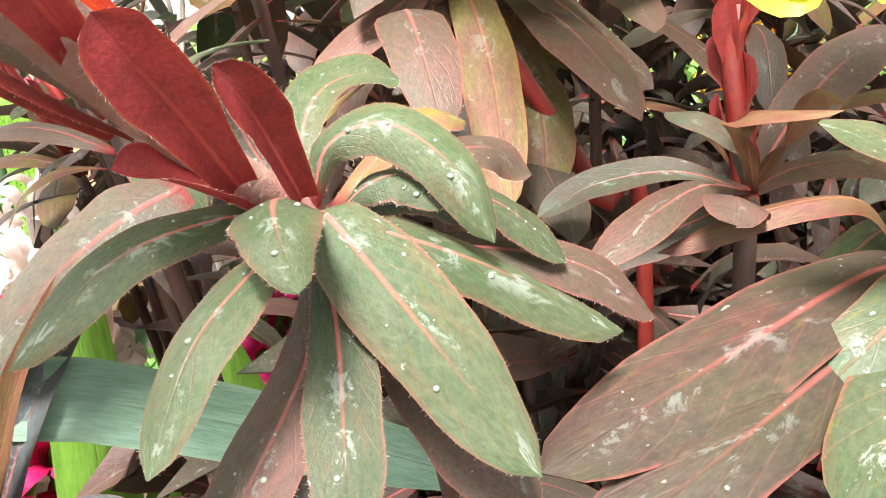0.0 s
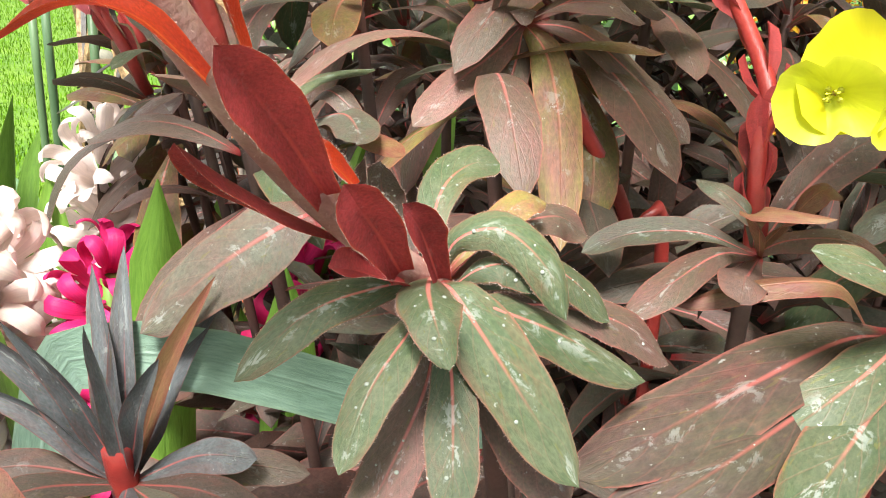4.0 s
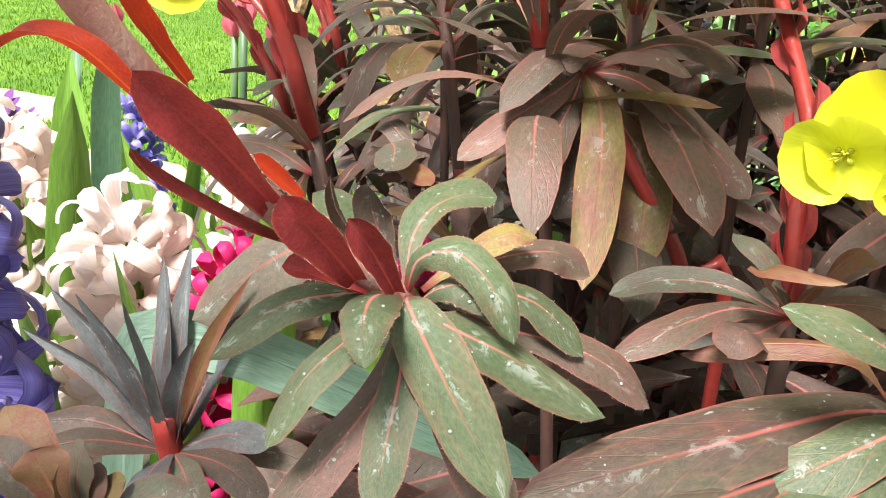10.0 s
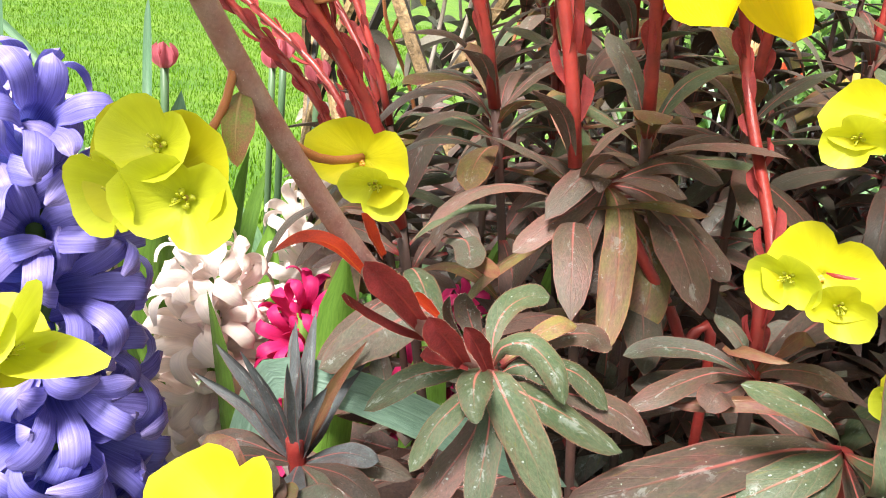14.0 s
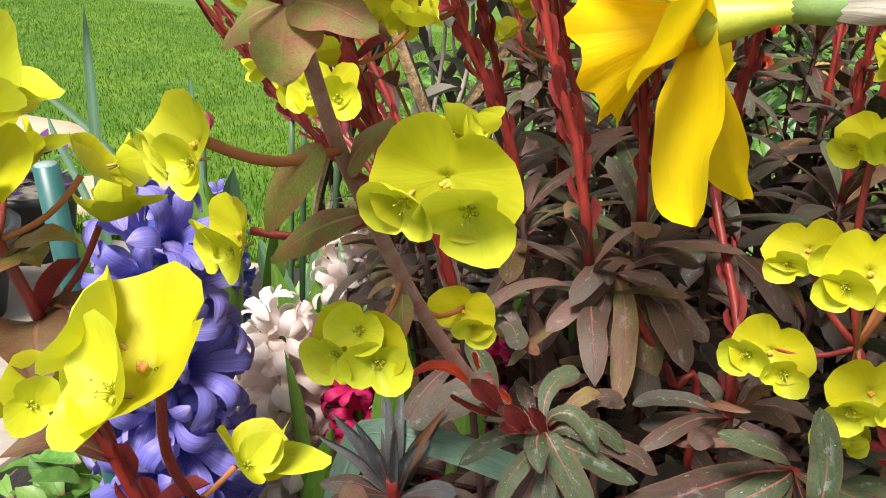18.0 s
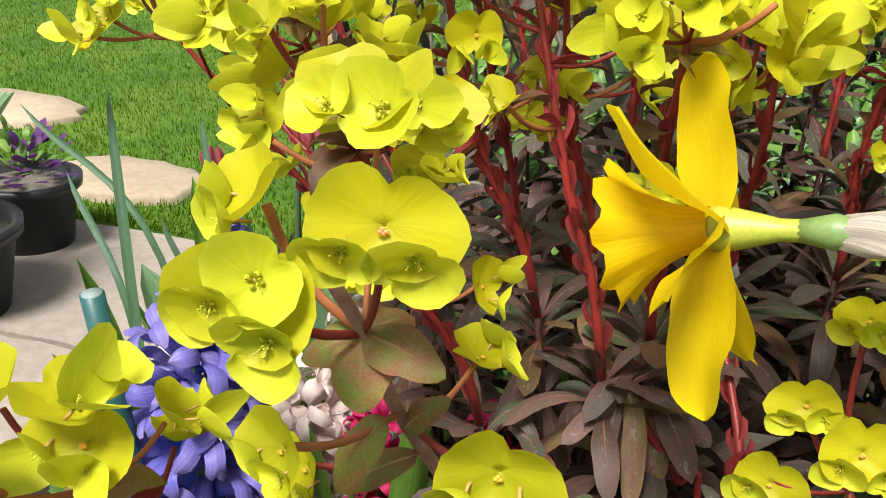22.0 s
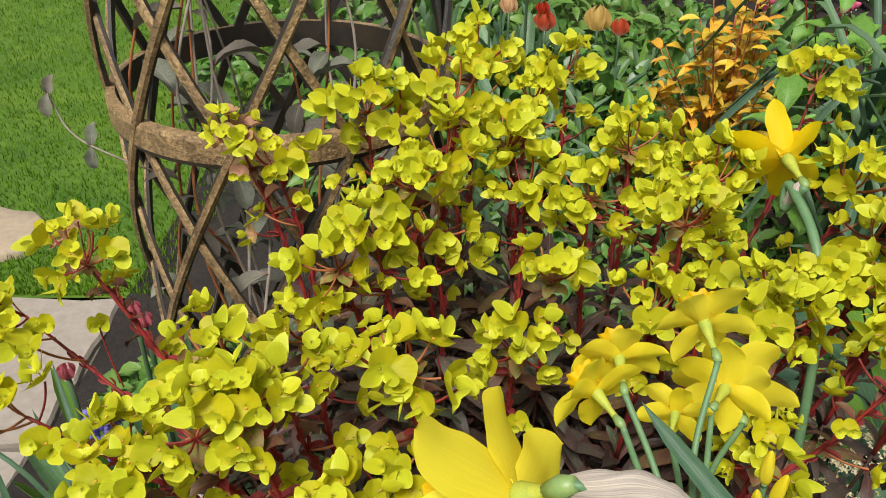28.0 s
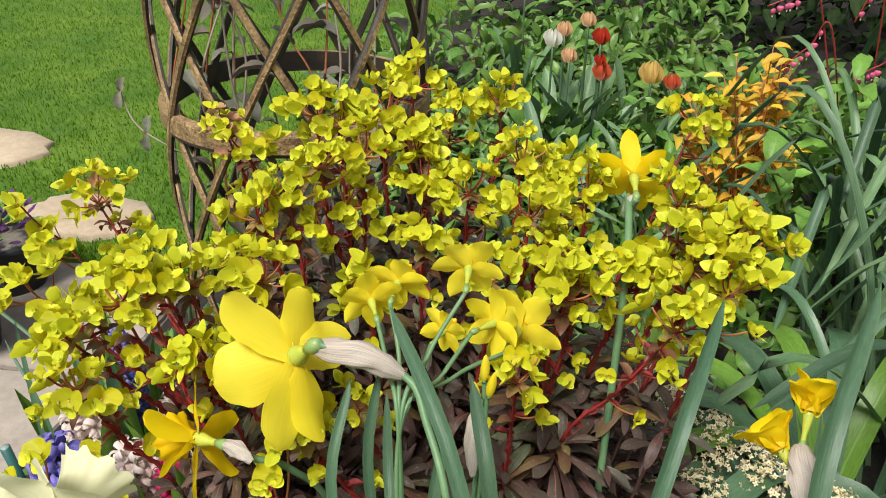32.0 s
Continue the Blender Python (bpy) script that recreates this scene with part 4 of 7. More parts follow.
path_leaf(hero, [(-0.0215, 0.0840, 0.2890), (-0.0133, 0.0818, 0.2755), (-0.0075, 0.0800, 0.2690), (-0.0020, 0.0785, 0.2630)], 0.008, (0.2, -0.8, 0.55), "pink", seed=12)
path_leaf(hero, [(-0.0225, 0.0850, 0.2925), (-0.0205, 0.0835, 0.2985), (-0.0150, 0.0835, 0.3003), (-0.0090, 0.0826, 0.2960), (-0.0057, 0.0822, 0.2892)], 0.006, (0.1, -0.75, 0.6), "green", seed=8, fold=-0.25)
path_leaf(hero, [(-0.0228, 0.0860, 0.2930), (-0.0238, 0.0900, 0.2985), (-0.0225, 0.0950, 0.3022), (-0.0190, 0.1010, 0.3035), (-0.0150, 0.1058, 0.3023)], 0.0066, (-0.15, -0.75, 0.6), "green", seed=9, fold=0.1)
path_leaf(hero, [(-0.0205, 0.0848, 0.2915), (-0.0175, 0.0840, 0.2945), (-0.0138, 0.0838, 0.2955), (-0.0095, 0.0835, 0.2925)], 0.0048, (0.1, -0.5, 0.85), "green", seed=10, fold=-0.25)
path_leaf(hero, [(-0.0200, 0.0850, 0.2905), (-0.0160, 0.0850, 0.2932), (-0.0115, 0.0850, 0.2938), (-0.0060, 0.0858, 0.2900)], 0.0046, (0.1, -0.5, 0.85), "green", seed=18, fold=-0.25)
path_leaf(hero, [(-0.0200, 0.0870, 0.2905), (-0.0135, 0.0905, 0.2925), (-0.0065, 0.0945, 0.2910), (-0.0015, 0.0960, 0.2875), (0.0031, 0.0962, 0.2826)], 0.0068, (0.25, -0.4, 0.85), "green", seed=11)
path_leaf(hero, [(-0.0200, 0.0870, 0.2880), (-0.0050, 0.0950, 0.2850), (0.0060, 0.0990, 0.2810), (0.0144, 0.1010, 0.2738)], 0.0076, (0.2, -0.5, 0.8), "pink", seed=19)
path_leaf(hero, [(-0.0255, 0.0890, 0.2925), (-0.0290, 0.0925, 0.2965), (-0.0310, 0.0925, 0.3010), (-0.0312, 0.0900, 0.3058)], 0.006, (-0.1, -0.9, 0.3), "slate", seed=13, fold=0.1)
path_leaf(hero, [(-0.0265, 0.0860, 0.2935), (-0.0300, 0.0840, 0.2990), (-0.0318, 0.0815, 0.3045), (-0.0318, 0.0778, 0.3098)], 0.004, (-0.5, -0.8, 0.1), "pink", seed=14, fold=0.3, shape='lance')
path_leaf(hero, [(-0.0215, 0.0900, 0.2910), (-0.0160, 0.0960, 0.2960), (-0.0110, 0.1010, 0.2985), (-0.0075, 0.1040, 0.2975)], 0.005, (0.1, -0.5, 0.85), "old", seed=15)
path_leaf(hero, [(-0.0215, 0.0920, 0.2890), (-0.0140, 0.1020, 0.2930), (-0.0050, 0.1100, 0.2935), (0.0010, 0.1140, 0.2890)], 0.007, (0.0, -0.6, 0.8), "pink", seed=16, wave=0.08)
# red scale leaves pressed to the flowering stem
path_leaf(hero, [(-0.0270, 0.0765, 0.2965), (-0.0294, 0.0705, 0.3035), (-0.0310, 0.0668, 0.3075), (-0.0324, 0.0652, 0.3105)], 0.0058, (0.1, -0.9, 0.4), "scale", seed=21, name='scale_leaf', shape='scale', fold=0.3)
path_leaf(hero, [(-0.0225, 0.0798, 0.2945), (-0.0242, 0.0760, 0.3005), (-0.0254, 0.0735, 0.3040), (-0.0270, 0.0722, 0.3065)], 0.0042, (0.5, -0.85, 0.2), "scale", seed=22, name='scale_leaf', shape='scale', fold=0.5)
path_leaf(hero, [(-0.0345, 0.0668, 0.3085), (-0.0368, 0.0590, 0.3165), (-0.0385, 0.0535, 0.3215), (-0.0402, 0.0492, 0.3255)], 0.0056, (0.1, -0.9, 0.45), "scale", seed=23, name='scale_leaf', shape='scale', fold=0.3)
path_leaf(hero, [(-0.0350, 0.0745, 0.3015), (-0.0395, 0.0670, 0.3068), (-0.0430, 0.0610, 0.3115), (-0.0460, 0.0562, 0.3158)], 0.0052, (-0.5, -0.8, 0.1), "scale", seed=24, name='scale_leaf', shape='scale', fold=0.3)
path_leaf(hero, [(-0.0262, 0.0790, 0.2935), (-0.0295, 0.0745, 0.2965), (-0.0320, 0.0715, 0.2985), (-0.0345, 0.0698, 0.2995)], 0.0044, (-0.3, -0.6, 0.7), "scale", seed=27, name='scale_leaf', shape='scale', fold=0.3)
path_leaf(hero, [(-0.0419, 0.0524, 0.3223), (-0.0457, 0.0490, 0.3271), (-0.0499, 0.0472, 0.3278), (-0.0558, 0.0467, 0.3245)], 0.0042, (0, -0.5, 0.85), "ember", seed=25, name='scale_leaf', shape='scale', fold=0.2, twist=0.5)
path_leaf(hero, [(-0.0403, 0.0586, 0.3232), (-0.0404, 0.0520, 0.3290), (-0.0401, 0.0455, 0.3350)], 0.0026, (0.8, -0.4, 0.3), "ember", seed=26, name='scale_leaf', shape='scale', fold=0.3)
path_leaf(hero, [(-0.0318, 0.0692, 0.3090), (-0.0338, 0.0667, 0.3120), (-0.0356, 0.0641, 0.3150)], 0.0022, (0.7, -0.5, 0.4), "ember", seed=28, name='scale_leaf', shape='scale', fold=0.3)
# leaves below the rays, and the collar below the head
for a, b, w, kd in (((-0.0560, 0.036, 0.353), (-0.0535, 0.030, 0.344), 0.0050, "collar"), ((-0.0600, 0.018, 0.377), (-0.0790, 0.012, 0.366), 0.008, "collar"),
                    ((-0.0655, 0.008, 0.393), (-0.0740, 0.000, 0.377), 0.009, "collar"), ((-0.0625, 0.014, 0.386), (-0.0530, 0.010, 0.399), 0.007, "collar"),
                    (TOP, (-0.0645, -0.012, 0.4075), 0.0125, "collar"), (TOP, (-0.0500, -0.009, 0.4175), 0.0100, "collar"), (TOP, (-0.0800, -0.004, 0.4110), 0.0080, "collar"), (TOP, (-0.0600, 0.008, 0.4190), 0.0090, "collar")):
    blade_leaf(hero, a, b, Vector((0, -0.5, 0.6)), w, kd, 0.1, 0.1, name="collar_leaf", shape="oval", seed=int(w * 9000))
rnd.seed(4)
flower(hero, (-0.0388, -0.0005, 0.3925), (0.1, -0.95, 0.05), 0.0130, (-0.0625, 0.018, 0.385))
flower(hero, (-0.0459, 0.0605, 0.3395), (0.15, -0.9, 0.15), 0.0085, (-0.0530, 0.041, 0.347), 1)
flower(hero, (-0.0625, 0.0290, 0.3418), (-0.1, -0.9, 0.25), 0.0112, (-0.0560, 0.034, 0.358), 3)
flower(hero, (-0.0790, -0.0120, 0.3960), (-0.5, -0.75, 0.3), 0.0090, (-0.0635, 0.013, 0.391), 2)
flower(hero, (-0.0844, 0.0127, 0.3710), (-0.6, -0.7, 0.2), 0.0100, (-0.0600, 0.024, 0.374), 2)
flower(hero, (-0.0530, 0.0500, 0.3850), (0.2, 0.1, 0.95), 0.0105, (-0.0625, 0.018, 0.384))
flower(hero, (-0.0795, -0.0235, 0.4340), (0.2, -0.8, 0.4), 0.0122, TOP, 3)
flower(hero, (-0.0610, -0.0130, 0.4460), (0.2, -0.85, 0.3), 0.0115, TOP, 2)
flower(hero, (-0.0860, -0.0060, 0.4440), (-0.6, -0.4, 0.6), 0.0105, TOP, 2)
flower(hero, (-0.0700, 0.0090, 0.4600), (-0.2, -0.5, 0.85), 0.0120, TOP, 2)

_h = random.Random(91)
for k in range(3600):
    i = _h.randrange(1, len(hero_line) - 1)
    a, b = hero_line[i - 1], hero_line[i]
    t = (b - a).normalized()
    o = around(t, _h.uniform(0, 6.283), radians(90))
    HAIRS.append((a.lerp(b, _h.random()) + o * (0.0021 - 0.0009 * i / len(hero_line)), unit(o + Vector((_h.gauss(0, 0.4), _h.gauss(0, 0.4), _h.gauss(0, 0.4)))), _h.uniform(0.0003, 0.0007)))
_v, _f = [], []
for p, d, q in HAIRS:
    w = around(d, _h.uniform(0, 6.283), radians(90)) * 0.000014
    _f.append((len(_v), len(_v) + 1, len(_v) + 2))
    _v += [p - w, p + w, p + d * q]
tagged(part("down", mesh_of("down", _v, _f, M_DOWN), hero), "fine pale hairs on the stem and leaf rims", kind="stuff")


# ---- other leaves near the foremost shoot ----
right_low = thing("euphorbia_shoot", (0.075, 0.13, GROUND), "low spurge shoot with broad pinkish-green ribbed leaves", "plant", "spurge shoots")
WET.append(right_low)
RB = Vector((0.0585, 0.1205, 0.2730))
part("stem", mesh_of("stem", *tube_data(path_points([(0.075, 0.13, GROUND), (0.072, 0.13, 0.15), RB], 20), 0.0026, 8)[:2], M_STEM), right_low)
path_leaf(right_low, [(0.0585, 0.1205, 0.2730), (0.0440, 0.1110, 0.2750), (0.0185, 0.0940, 0.2705), (-0.0020, 0.0810, 0.2658)], 0.0135, (-0.05, -0.55, 0.85), "dusk", seed=31, wave=0.05, label='broad pinkish leaf with dried water marks')
path_leaf(right_low, [(0.0585, 0.1205, 0.2730), (0.0520, 0.1085, 0.2755), (0.0400, 0.0990, 0.2715), (0.0260, 0.0943, 0.2609)], 0.01, (-0.1, -0.6, 0.8), "green", seed=32)
path_leaf(right_low, [(0.0585, 0.1205, 0.2730), (0.0425, 0.1053, 0.2694), (0.0215, 0.0876, 0.2662), (-0.0037, 0.0724, 0.2576)], 0.012, (-0.1, -0.6, 0.8), "dusk", seed=33)
path_leaf(right_low, [(0.0585, 0.1205, 0.2730), (0.0510, 0.1050, 0.2716), (0.0397, 0.0914, 0.2667), (0.0262, 0.0774, 0.2621)], 0.012, (-0.1, -0.6, 0.8), "green", seed=34)
path_leaf(right_low, [(0.0575, 0.1190, 0.2750), (0.0510, 0.1075, 0.2860), (0.0410, 0.0985, 0.2935), (0.0280, 0.0940, 0.2972)], 0.0075, (-0.1, -0.6, 0.8), "green", seed=41)
path_leaf(right_low, [(0.0585, 0.1205, 0.2730), (0.0567, 0.0816, 0.2866), (0.0560, 0.0818, 0.3028), (0.0506, 0.0819, 0.3185)], 0.009, (0, -0.9, 0.3), "green", seed=43)
path_leaf(right_low, [(0.0585, 0.1205, 0.2730), (0.0640, 0.1000, 0.2640), (0.0660, 0.0880, 0.2600), (0.0650, 0.0780, 0.2540)], 0.012, (0.2, -0.5, 0.8), "dusk", seed=38)
path_leaf(right_low, [(0.0585, 0.1205, 0.2730), (0.0680, 0.1100, 0.2760), (0.0740, 0.1000, 0.2800), (0.0800, 0.0900, 0.2800)], 0.011, (0.2, -0.6, 0.8), "green", seed=45)

front_right = thing("euphorbia_shoot", (0.05, 0.16, GROUND), "red-stemmed spurge shoot with paired red scale leaves", "plant", "spurge shoots")
part("old_stem", mesh_of("stem", *tube_data(path_points([(0.05, 0.16, GROUND), (0.046, 0.150, 0.15), (0.0375, 0.1365, 0.2790)], 16), 0.0018, 8)[:2], M_STEM_OLD), front_right)
FR_LINE = path_points([(0.0375, 0.1365, 0.2790), (0.0345, 0.1385, 0.3010), (0.0345, 0.1430, 0.3130), (0.0221, 0.1787, 0.3482), (0.0129, 0.1690, 0.3850), (0.0089, 0.1730, 0.4350)], 40)
part("stem", mesh_of("stem", *tube_data(FR_LINE, lambda q: 0.0019 - 0.0006 * q, 10)[:2], M_STEM), front_right)
stem_scales(front_right, FR_LINE, 26, 0.0095, 3, 0.0, 0.9)
for _p, _f, _q in (((-0.010, -0.016, 0.012), (-0.3, -0.8, 0.4), 0.0100), ((0.014, -0.012, 0.016), (0.2, -0.8, 0.5), 0.0110), ((0.004, -0.004, 0.026), (0, -0.5, 0.8), 0.0115), ((-0.018, 0.004, 0.020), (-0.6, -0.5, 0.5), 0.0100), ((0.016, 0.012, 0.018), (0.5, 0.0, 0.8), 0.0100)):
    flower(front_right, FR_LINE[-1] + Vector(_p), _f, _q, FR_LINE[-1], loose=0.8)
path_leaf(front_right, [(0.0368, 0.1315, 0.2815), (0.0250, 0.1320, 0.2850), (0.0130, 0.1340, 0.2830), (0.0042, 0.1345, 0.2780)], 0.0066, (0, -0.5, 0.85), "slate", seed=51, fold=0.1)
path_leaf(front_right, [(0.0368, 0.1315, 0.2815), (0.0260, 0.1220, 0.2850), (0.0155, 0.1110, 0.2835), (0.0068, 0.1040, 0.2793)], 0.0066, (-0.1, -0.5, 0.85), "pink", seed=52)
path_leaf(front_right, [(0.0520, 0.1180, 0.2760), (0.0440, 0.1150, 0.2840), (0.0310, 0.1140, 0.2830), (0.0179, 0.1150, 0.2776)], 0.005, (0, -0.4, 0.9), "rust", seed=53, fold=-0.3)
path_leaf(front_right, [(0.0375, 0.1365, 0.2800), (0.0330, 0.1300, 0.2890), (0.0285, 0.1350, 0.2925), (0.0248, 0.1400, 0.2930)], 0.0048, (-0.2, -0.3, 0.9), "slate", seed=54)
path_leaf(front_right, [(0.0368, 0.1315, 0.2815), (0.0310, 0.1200, 0.2905), (0.0285, 0.1160, 0.2950), (0.0400, 0.1130, 0.2960)], 0.005, (0.1, -0.3, 0.95), "rust", seed=55)
path_leaf(front_right, [(0.0375, 0.1365, 0.2800), (0.0400, 0.1310, 0.2890), (0.0440, 0.1290, 0.2960), (0.0480, 0.1290, 0.2950)], 0.0055, (0.2, -0.3, 0.9), "rust", seed=56)
path_leaf(front_right, [(0.0375, 0.1365, 0.2800), (0.0430, 0.1350, 0.2840), (0.0520, 0.1320, 0.2860), (0.0600, 0.1290, 0.2830)], 0.008, (0.2, -0.4, 0.9), "pink", seed=57)
path_leaf(front_right, [(0.0375, 0.1365, 0.2800), (0.0460, 0.1430, 0.2900), (0.0560, 0.1480, 0.2990), (0.0660, 0.1500, 0.3040)], 0.01, (0.1, -0.7, 0.7), "pink", seed=58)
path_leaf(front_right, [(0.0375, 0.1365, 0.2800), (0.0280, 0.1400, 0.2740), (0.0180, 0.1400, 0.2710), (0.0080, 0.1420, 0.2660)], 0.009, (0, -0.5, 0.85), "dark", seed=59)
path_leaf(front_right, [(0.0368, 0.1315, 0.2815), (0.0300, 0.1180, 0.2830), (0.0265, 0.1100, 0.2860), (0.0242, 0.1040, 0.2838)], 0.0085, (0, -0.5, 0.85), "dark", seed=60)

# shoot with the hanging yellowing leaf
mid_a = shoot((-0.0190, 0.1560, 0.3210), (-0.0720, 0.1680, 0.4950), 7, 5, 0.032, 12, 0.034, ("slate", "pink", "old"), seed=5, scales=11, base=(0.03, 0.15, GROUND))
path_leaf(mid_a, [(-0.0100, 0.1600, 0.3170), (-0.0050, 0.1540, 0.3115), (-0.0018, 0.1430, 0.2985), (-0.0008, 0.1285, 0.2802)], 0.0097, (0, -0.85, 0.45), "old", seed=61, label='yellowing hanging leaf')
path_leaf(mid_a, [(-0.0100, 0.1600, 0.3170), (-0.0108, 0.1560, 0.3110), (-0.0130, 0.1460, 0.3030), (-0.0141, 0.1345, 0.2962)], 0.0078, (0, -0.85, 0.45), "pink", seed=62)
path_leaf(mid_a, [(-0.0100, 0.1600, 0.3170), (0.0020, 0.1600, 0.3160), (0.0165, 0.1625, 0.3062), (0.0240, 0.1635, 0.3000), (0.0288, 0.1632, 0.2942)], 0.0105, (0.25, -0.6, 0.75), "pink", seed=63)
path_leaf(mid_a, [(-0.0100, 0.1600, 0.3170), (-0.0150, 0.1540, 0.3120), (-0.0230, 0.1450, 0.3060), (-0.0300, 0.1380, 0.2990)], 0.0085, (-0.2, -0.7, 0.65), "pink", seed=64)
path_leaf(mid_a, [(-0.0100, 0.1600, 0.3170), (-0.0115, 0.1560, 0.3190), (-0.0110, 0.1500, 0.3205), (-0.0105, 0.1450, 0.3180)], 0.006, (0, -0.6, 0.75), "slate", seed=65, shape='oval')
path_leaf(mid_a, [(-0.0100, 0.1600, 0.3170), (-0.0080, 0.1600, 0.3060), (-0.0070, 0.1540, 0.2960), (-0.0100, 0.1480, 0.2870)], 0.0105, (0, -0.75, 0.6), "slate", seed=66)
path_leaf(mid_a, [(-0.0100, 0.1600, 0.3170), (0.0050, 0.1620, 0.3000), (0.0080, 0.1560, 0.2880), (0.0070, 0.1500, 0.2760)], 0.011, (0, -0.75, 0.6), "old", seed=67)
path_leaf(mid_a, [(-0.0100, 0.1600, 0.3170), (-0.0030, 0.1520, 0.3220), (0.0050, 0.1480, 0.3230), (0.0120, 0.1480, 0.3200)], 0.007, (0, -0.4, 0.9), "slate", seed=68)
path_leaf(mid_a, [(-0.0100, 0.1600, 0.3170), (0.0040, 0.1700, 0.3230), (0.0140, 0.1740, 0.3230), (0.0220, 0.1760, 0.3190)], 0.009, (0, -0.5, 0.85), "pink", seed=69)
part("stem", mesh_of("stem", *tube_data(path_points([(-0.0080, 0.1600, 0.3150), (0.0040, 0.1580, 0.2980), (0.0190, 0.1640, 0.2740), (0.0320, 0.1720, 0.2300), (0.0380, 0.1760, GROUND)], 24), 0.0017, 10)[:2], M_STEM), mid_a)
shoot((-0.0500, 0.1860, 0.3280), (-0.1020, 0.1680, 0.4820), 7, 5, 0.032, 16, 0.034, ("slate", "old", "pink", "green"), seed=6, scales=10)
mid_c = shoot((-0.0640, 0.1430, 0.2980), (-0.1130, 0.1060, 0.4330), 7, 6, 0.030, 7, 0.032, ("pink", "green", "dark"), seed=7, scales=8)
path_leaf(mid_c, [(-0.0440, 0.1150, 0.2890), (-0.0505, 0.1115, 0.2860), (-0.0600, 0.1085, 0.2790), (-0.0711, 0.1073, 0.2675)], 0.0135, (-0.15, -0.75, 0.65), "slate", seed=71, shape='broad', label='broad pale leaf with dried water marks')
path_leaf(mid_c, [(-0.0526, 0.1500, 0.2950), (-0.0430, 0.1350, 0.3010), (-0.0385, 0.1230, 0.3015), (-0.0378, 0.1167, 0.3005)], 0.008, (0, -0.6, 0.8), "slate", seed=72, shape='broad')
path_leaf(mid_c, [(-0.0526, 0.1500, 0.2970), (-0.0470, 0.1420, 0.3035), (-0.0421, 0.1384, 0.3018), (-0.0390, 0.1370, 0.2990)], 0.0055, (0, -0.5, 0.85), "slate", seed=73, shape='oval')
path_leaf(mid_c, [(-0.0526, 0.1500, 0.2960), (-0.0420, 0.1350, 0.2980), (-0.0350, 0.1270, 0.2985), (-0.0303, 0.1209, 0.2978)], 0.005, (0, -0.5, 0.85), "rust", seed=74)
left_dark = thing("euphorbia_shoot", (-0.06, 0.14, GROUND), "young spurge shoot with narrow dark slate-purple leaves", "plant", "spurge shoots")
LD = Vector((-0.0735, 0.1030, 0.2380))
part("stem", mesh_of("stem", *tube_data(path_points([(-0.06, 0.14, GROUND), (-0.066, 0.125, 0.13), LD, LD + Vector((-0.0005, 0.0005, 0.010))], 18), 0.0026, 8)[:2], M_STEM), left_dark)
path_leaf(left_dark, [(-0.0735, 0.1030, 0.2400), (-0.0789, 0.1026, 0.2489), (-0.0858, 0.1020, 0.2598), (-0.0981, 0.1010, 0.2715)], 0.0058, (-0.0, -0.9, 0.25), "ash", seed=80, shape='lance', fold=0.35, drops=0)
path_leaf(left_dark, [(-0.0735, 0.1030, 0.2400), (-0.0727, 0.0992, 0.2509), (-0.0718, 0.0943, 0.2642), (-0.0700, 0.0855, 0.2805)], 0.0036, (-0.1, -0.9, 0.25), "ash", seed=81, shape='lance', fold=0.35, drops=0)
path_leaf(left_dark, [(-0.0735, 0.1030, 0.2400), (-0.0752, 0.1054, 0.2501), (-0.0774, 0.1084, 0.2623), (-0.0814, 0.1137, 0.2767)], 0.0046, (-0.2, -0.9, 0.25), "ash", seed=82, shape='lance', fold=0.35, drops=0)
path_leaf(left_dark, [(-0.0735, 0.1030, 0.2400), (-0.0742, 0.1059, 0.2507), (-0.0751, 0.1095, 0.2638), (-0.0767, 0.1161, 0.2795)], 0.005, (-0.0, -0.9, 0.25), "ash", seed=83, shape='lance', fold=0.35, drops=0)
path_leaf(left_dark, [(-0.0735, 0.1030, 0.2400), (-0.0700, 0.1034, 0.2509), (-0.0656, 0.1040, 0.2642), (-0.0577, 0.1050, 0.2805)], 0.004, (-0.1, -0.9, 0.25), "rust", seed=84, shape='lance', fold=0.35, drops=0)
path_leaf(left_dark, [(-0.0735, 0.1030, 0.2400), (-0.0799, 0.1019, 0.2471), (-0.0880, 0.1004, 0.2556), (-0.1026, 0.0979, 0.2632)], 0.0046, (-0.2, -0.9, 0.25), "ash", seed=85, shape='lance', fold=0.35, drops=0)
path_leaf(left_dark, [(-0.0735, 0.1030, 0.2400), (-0.0767, 0.1015, 0.2495), (-0.0807, 0.0995, 0.2610), (-0.0880, 0.0960, 0.2740)], 0.0044, (-0.0, -0.9, 0.25), "ash", seed=86, shape='lance', fold=0.35, drops=0)
path_leaf(left_dark, [(-0.0735, 0.1030, 0.2400), (-0.0714, 0.1015, 0.2486), (-0.0688, 0.0995, 0.2590), (-0.0640, 0.0960, 0.2700)], 0.0048, (-0.1, -0.9, 0.25), "ash", seed=87, shape='lance', fold=0.35, drops=0)
path_leaf(left_dark, [(-0.0735, 0.1030, 0.2400), (-0.0760, 0.1067, 0.2486), (-0.0793, 0.1115, 0.2590), (-0.0850, 0.1200, 0.2700)], 0.006, (-0.2, -0.9, 0.25), "ash", seed=88, shape='lance', fold=0.35, drops=0)
path_leaf(left_dark, [(-0.0735, 0.1030, 0.2400), (-0.0705, 0.1063, 0.2490), (-0.0668, 0.1105, 0.2600), (-0.0600, 0.1180, 0.2720)], 0.006, (-0.0, -0.9, 0.25), "ash", seed=89, shape='lance', fold=0.35, drops=0)
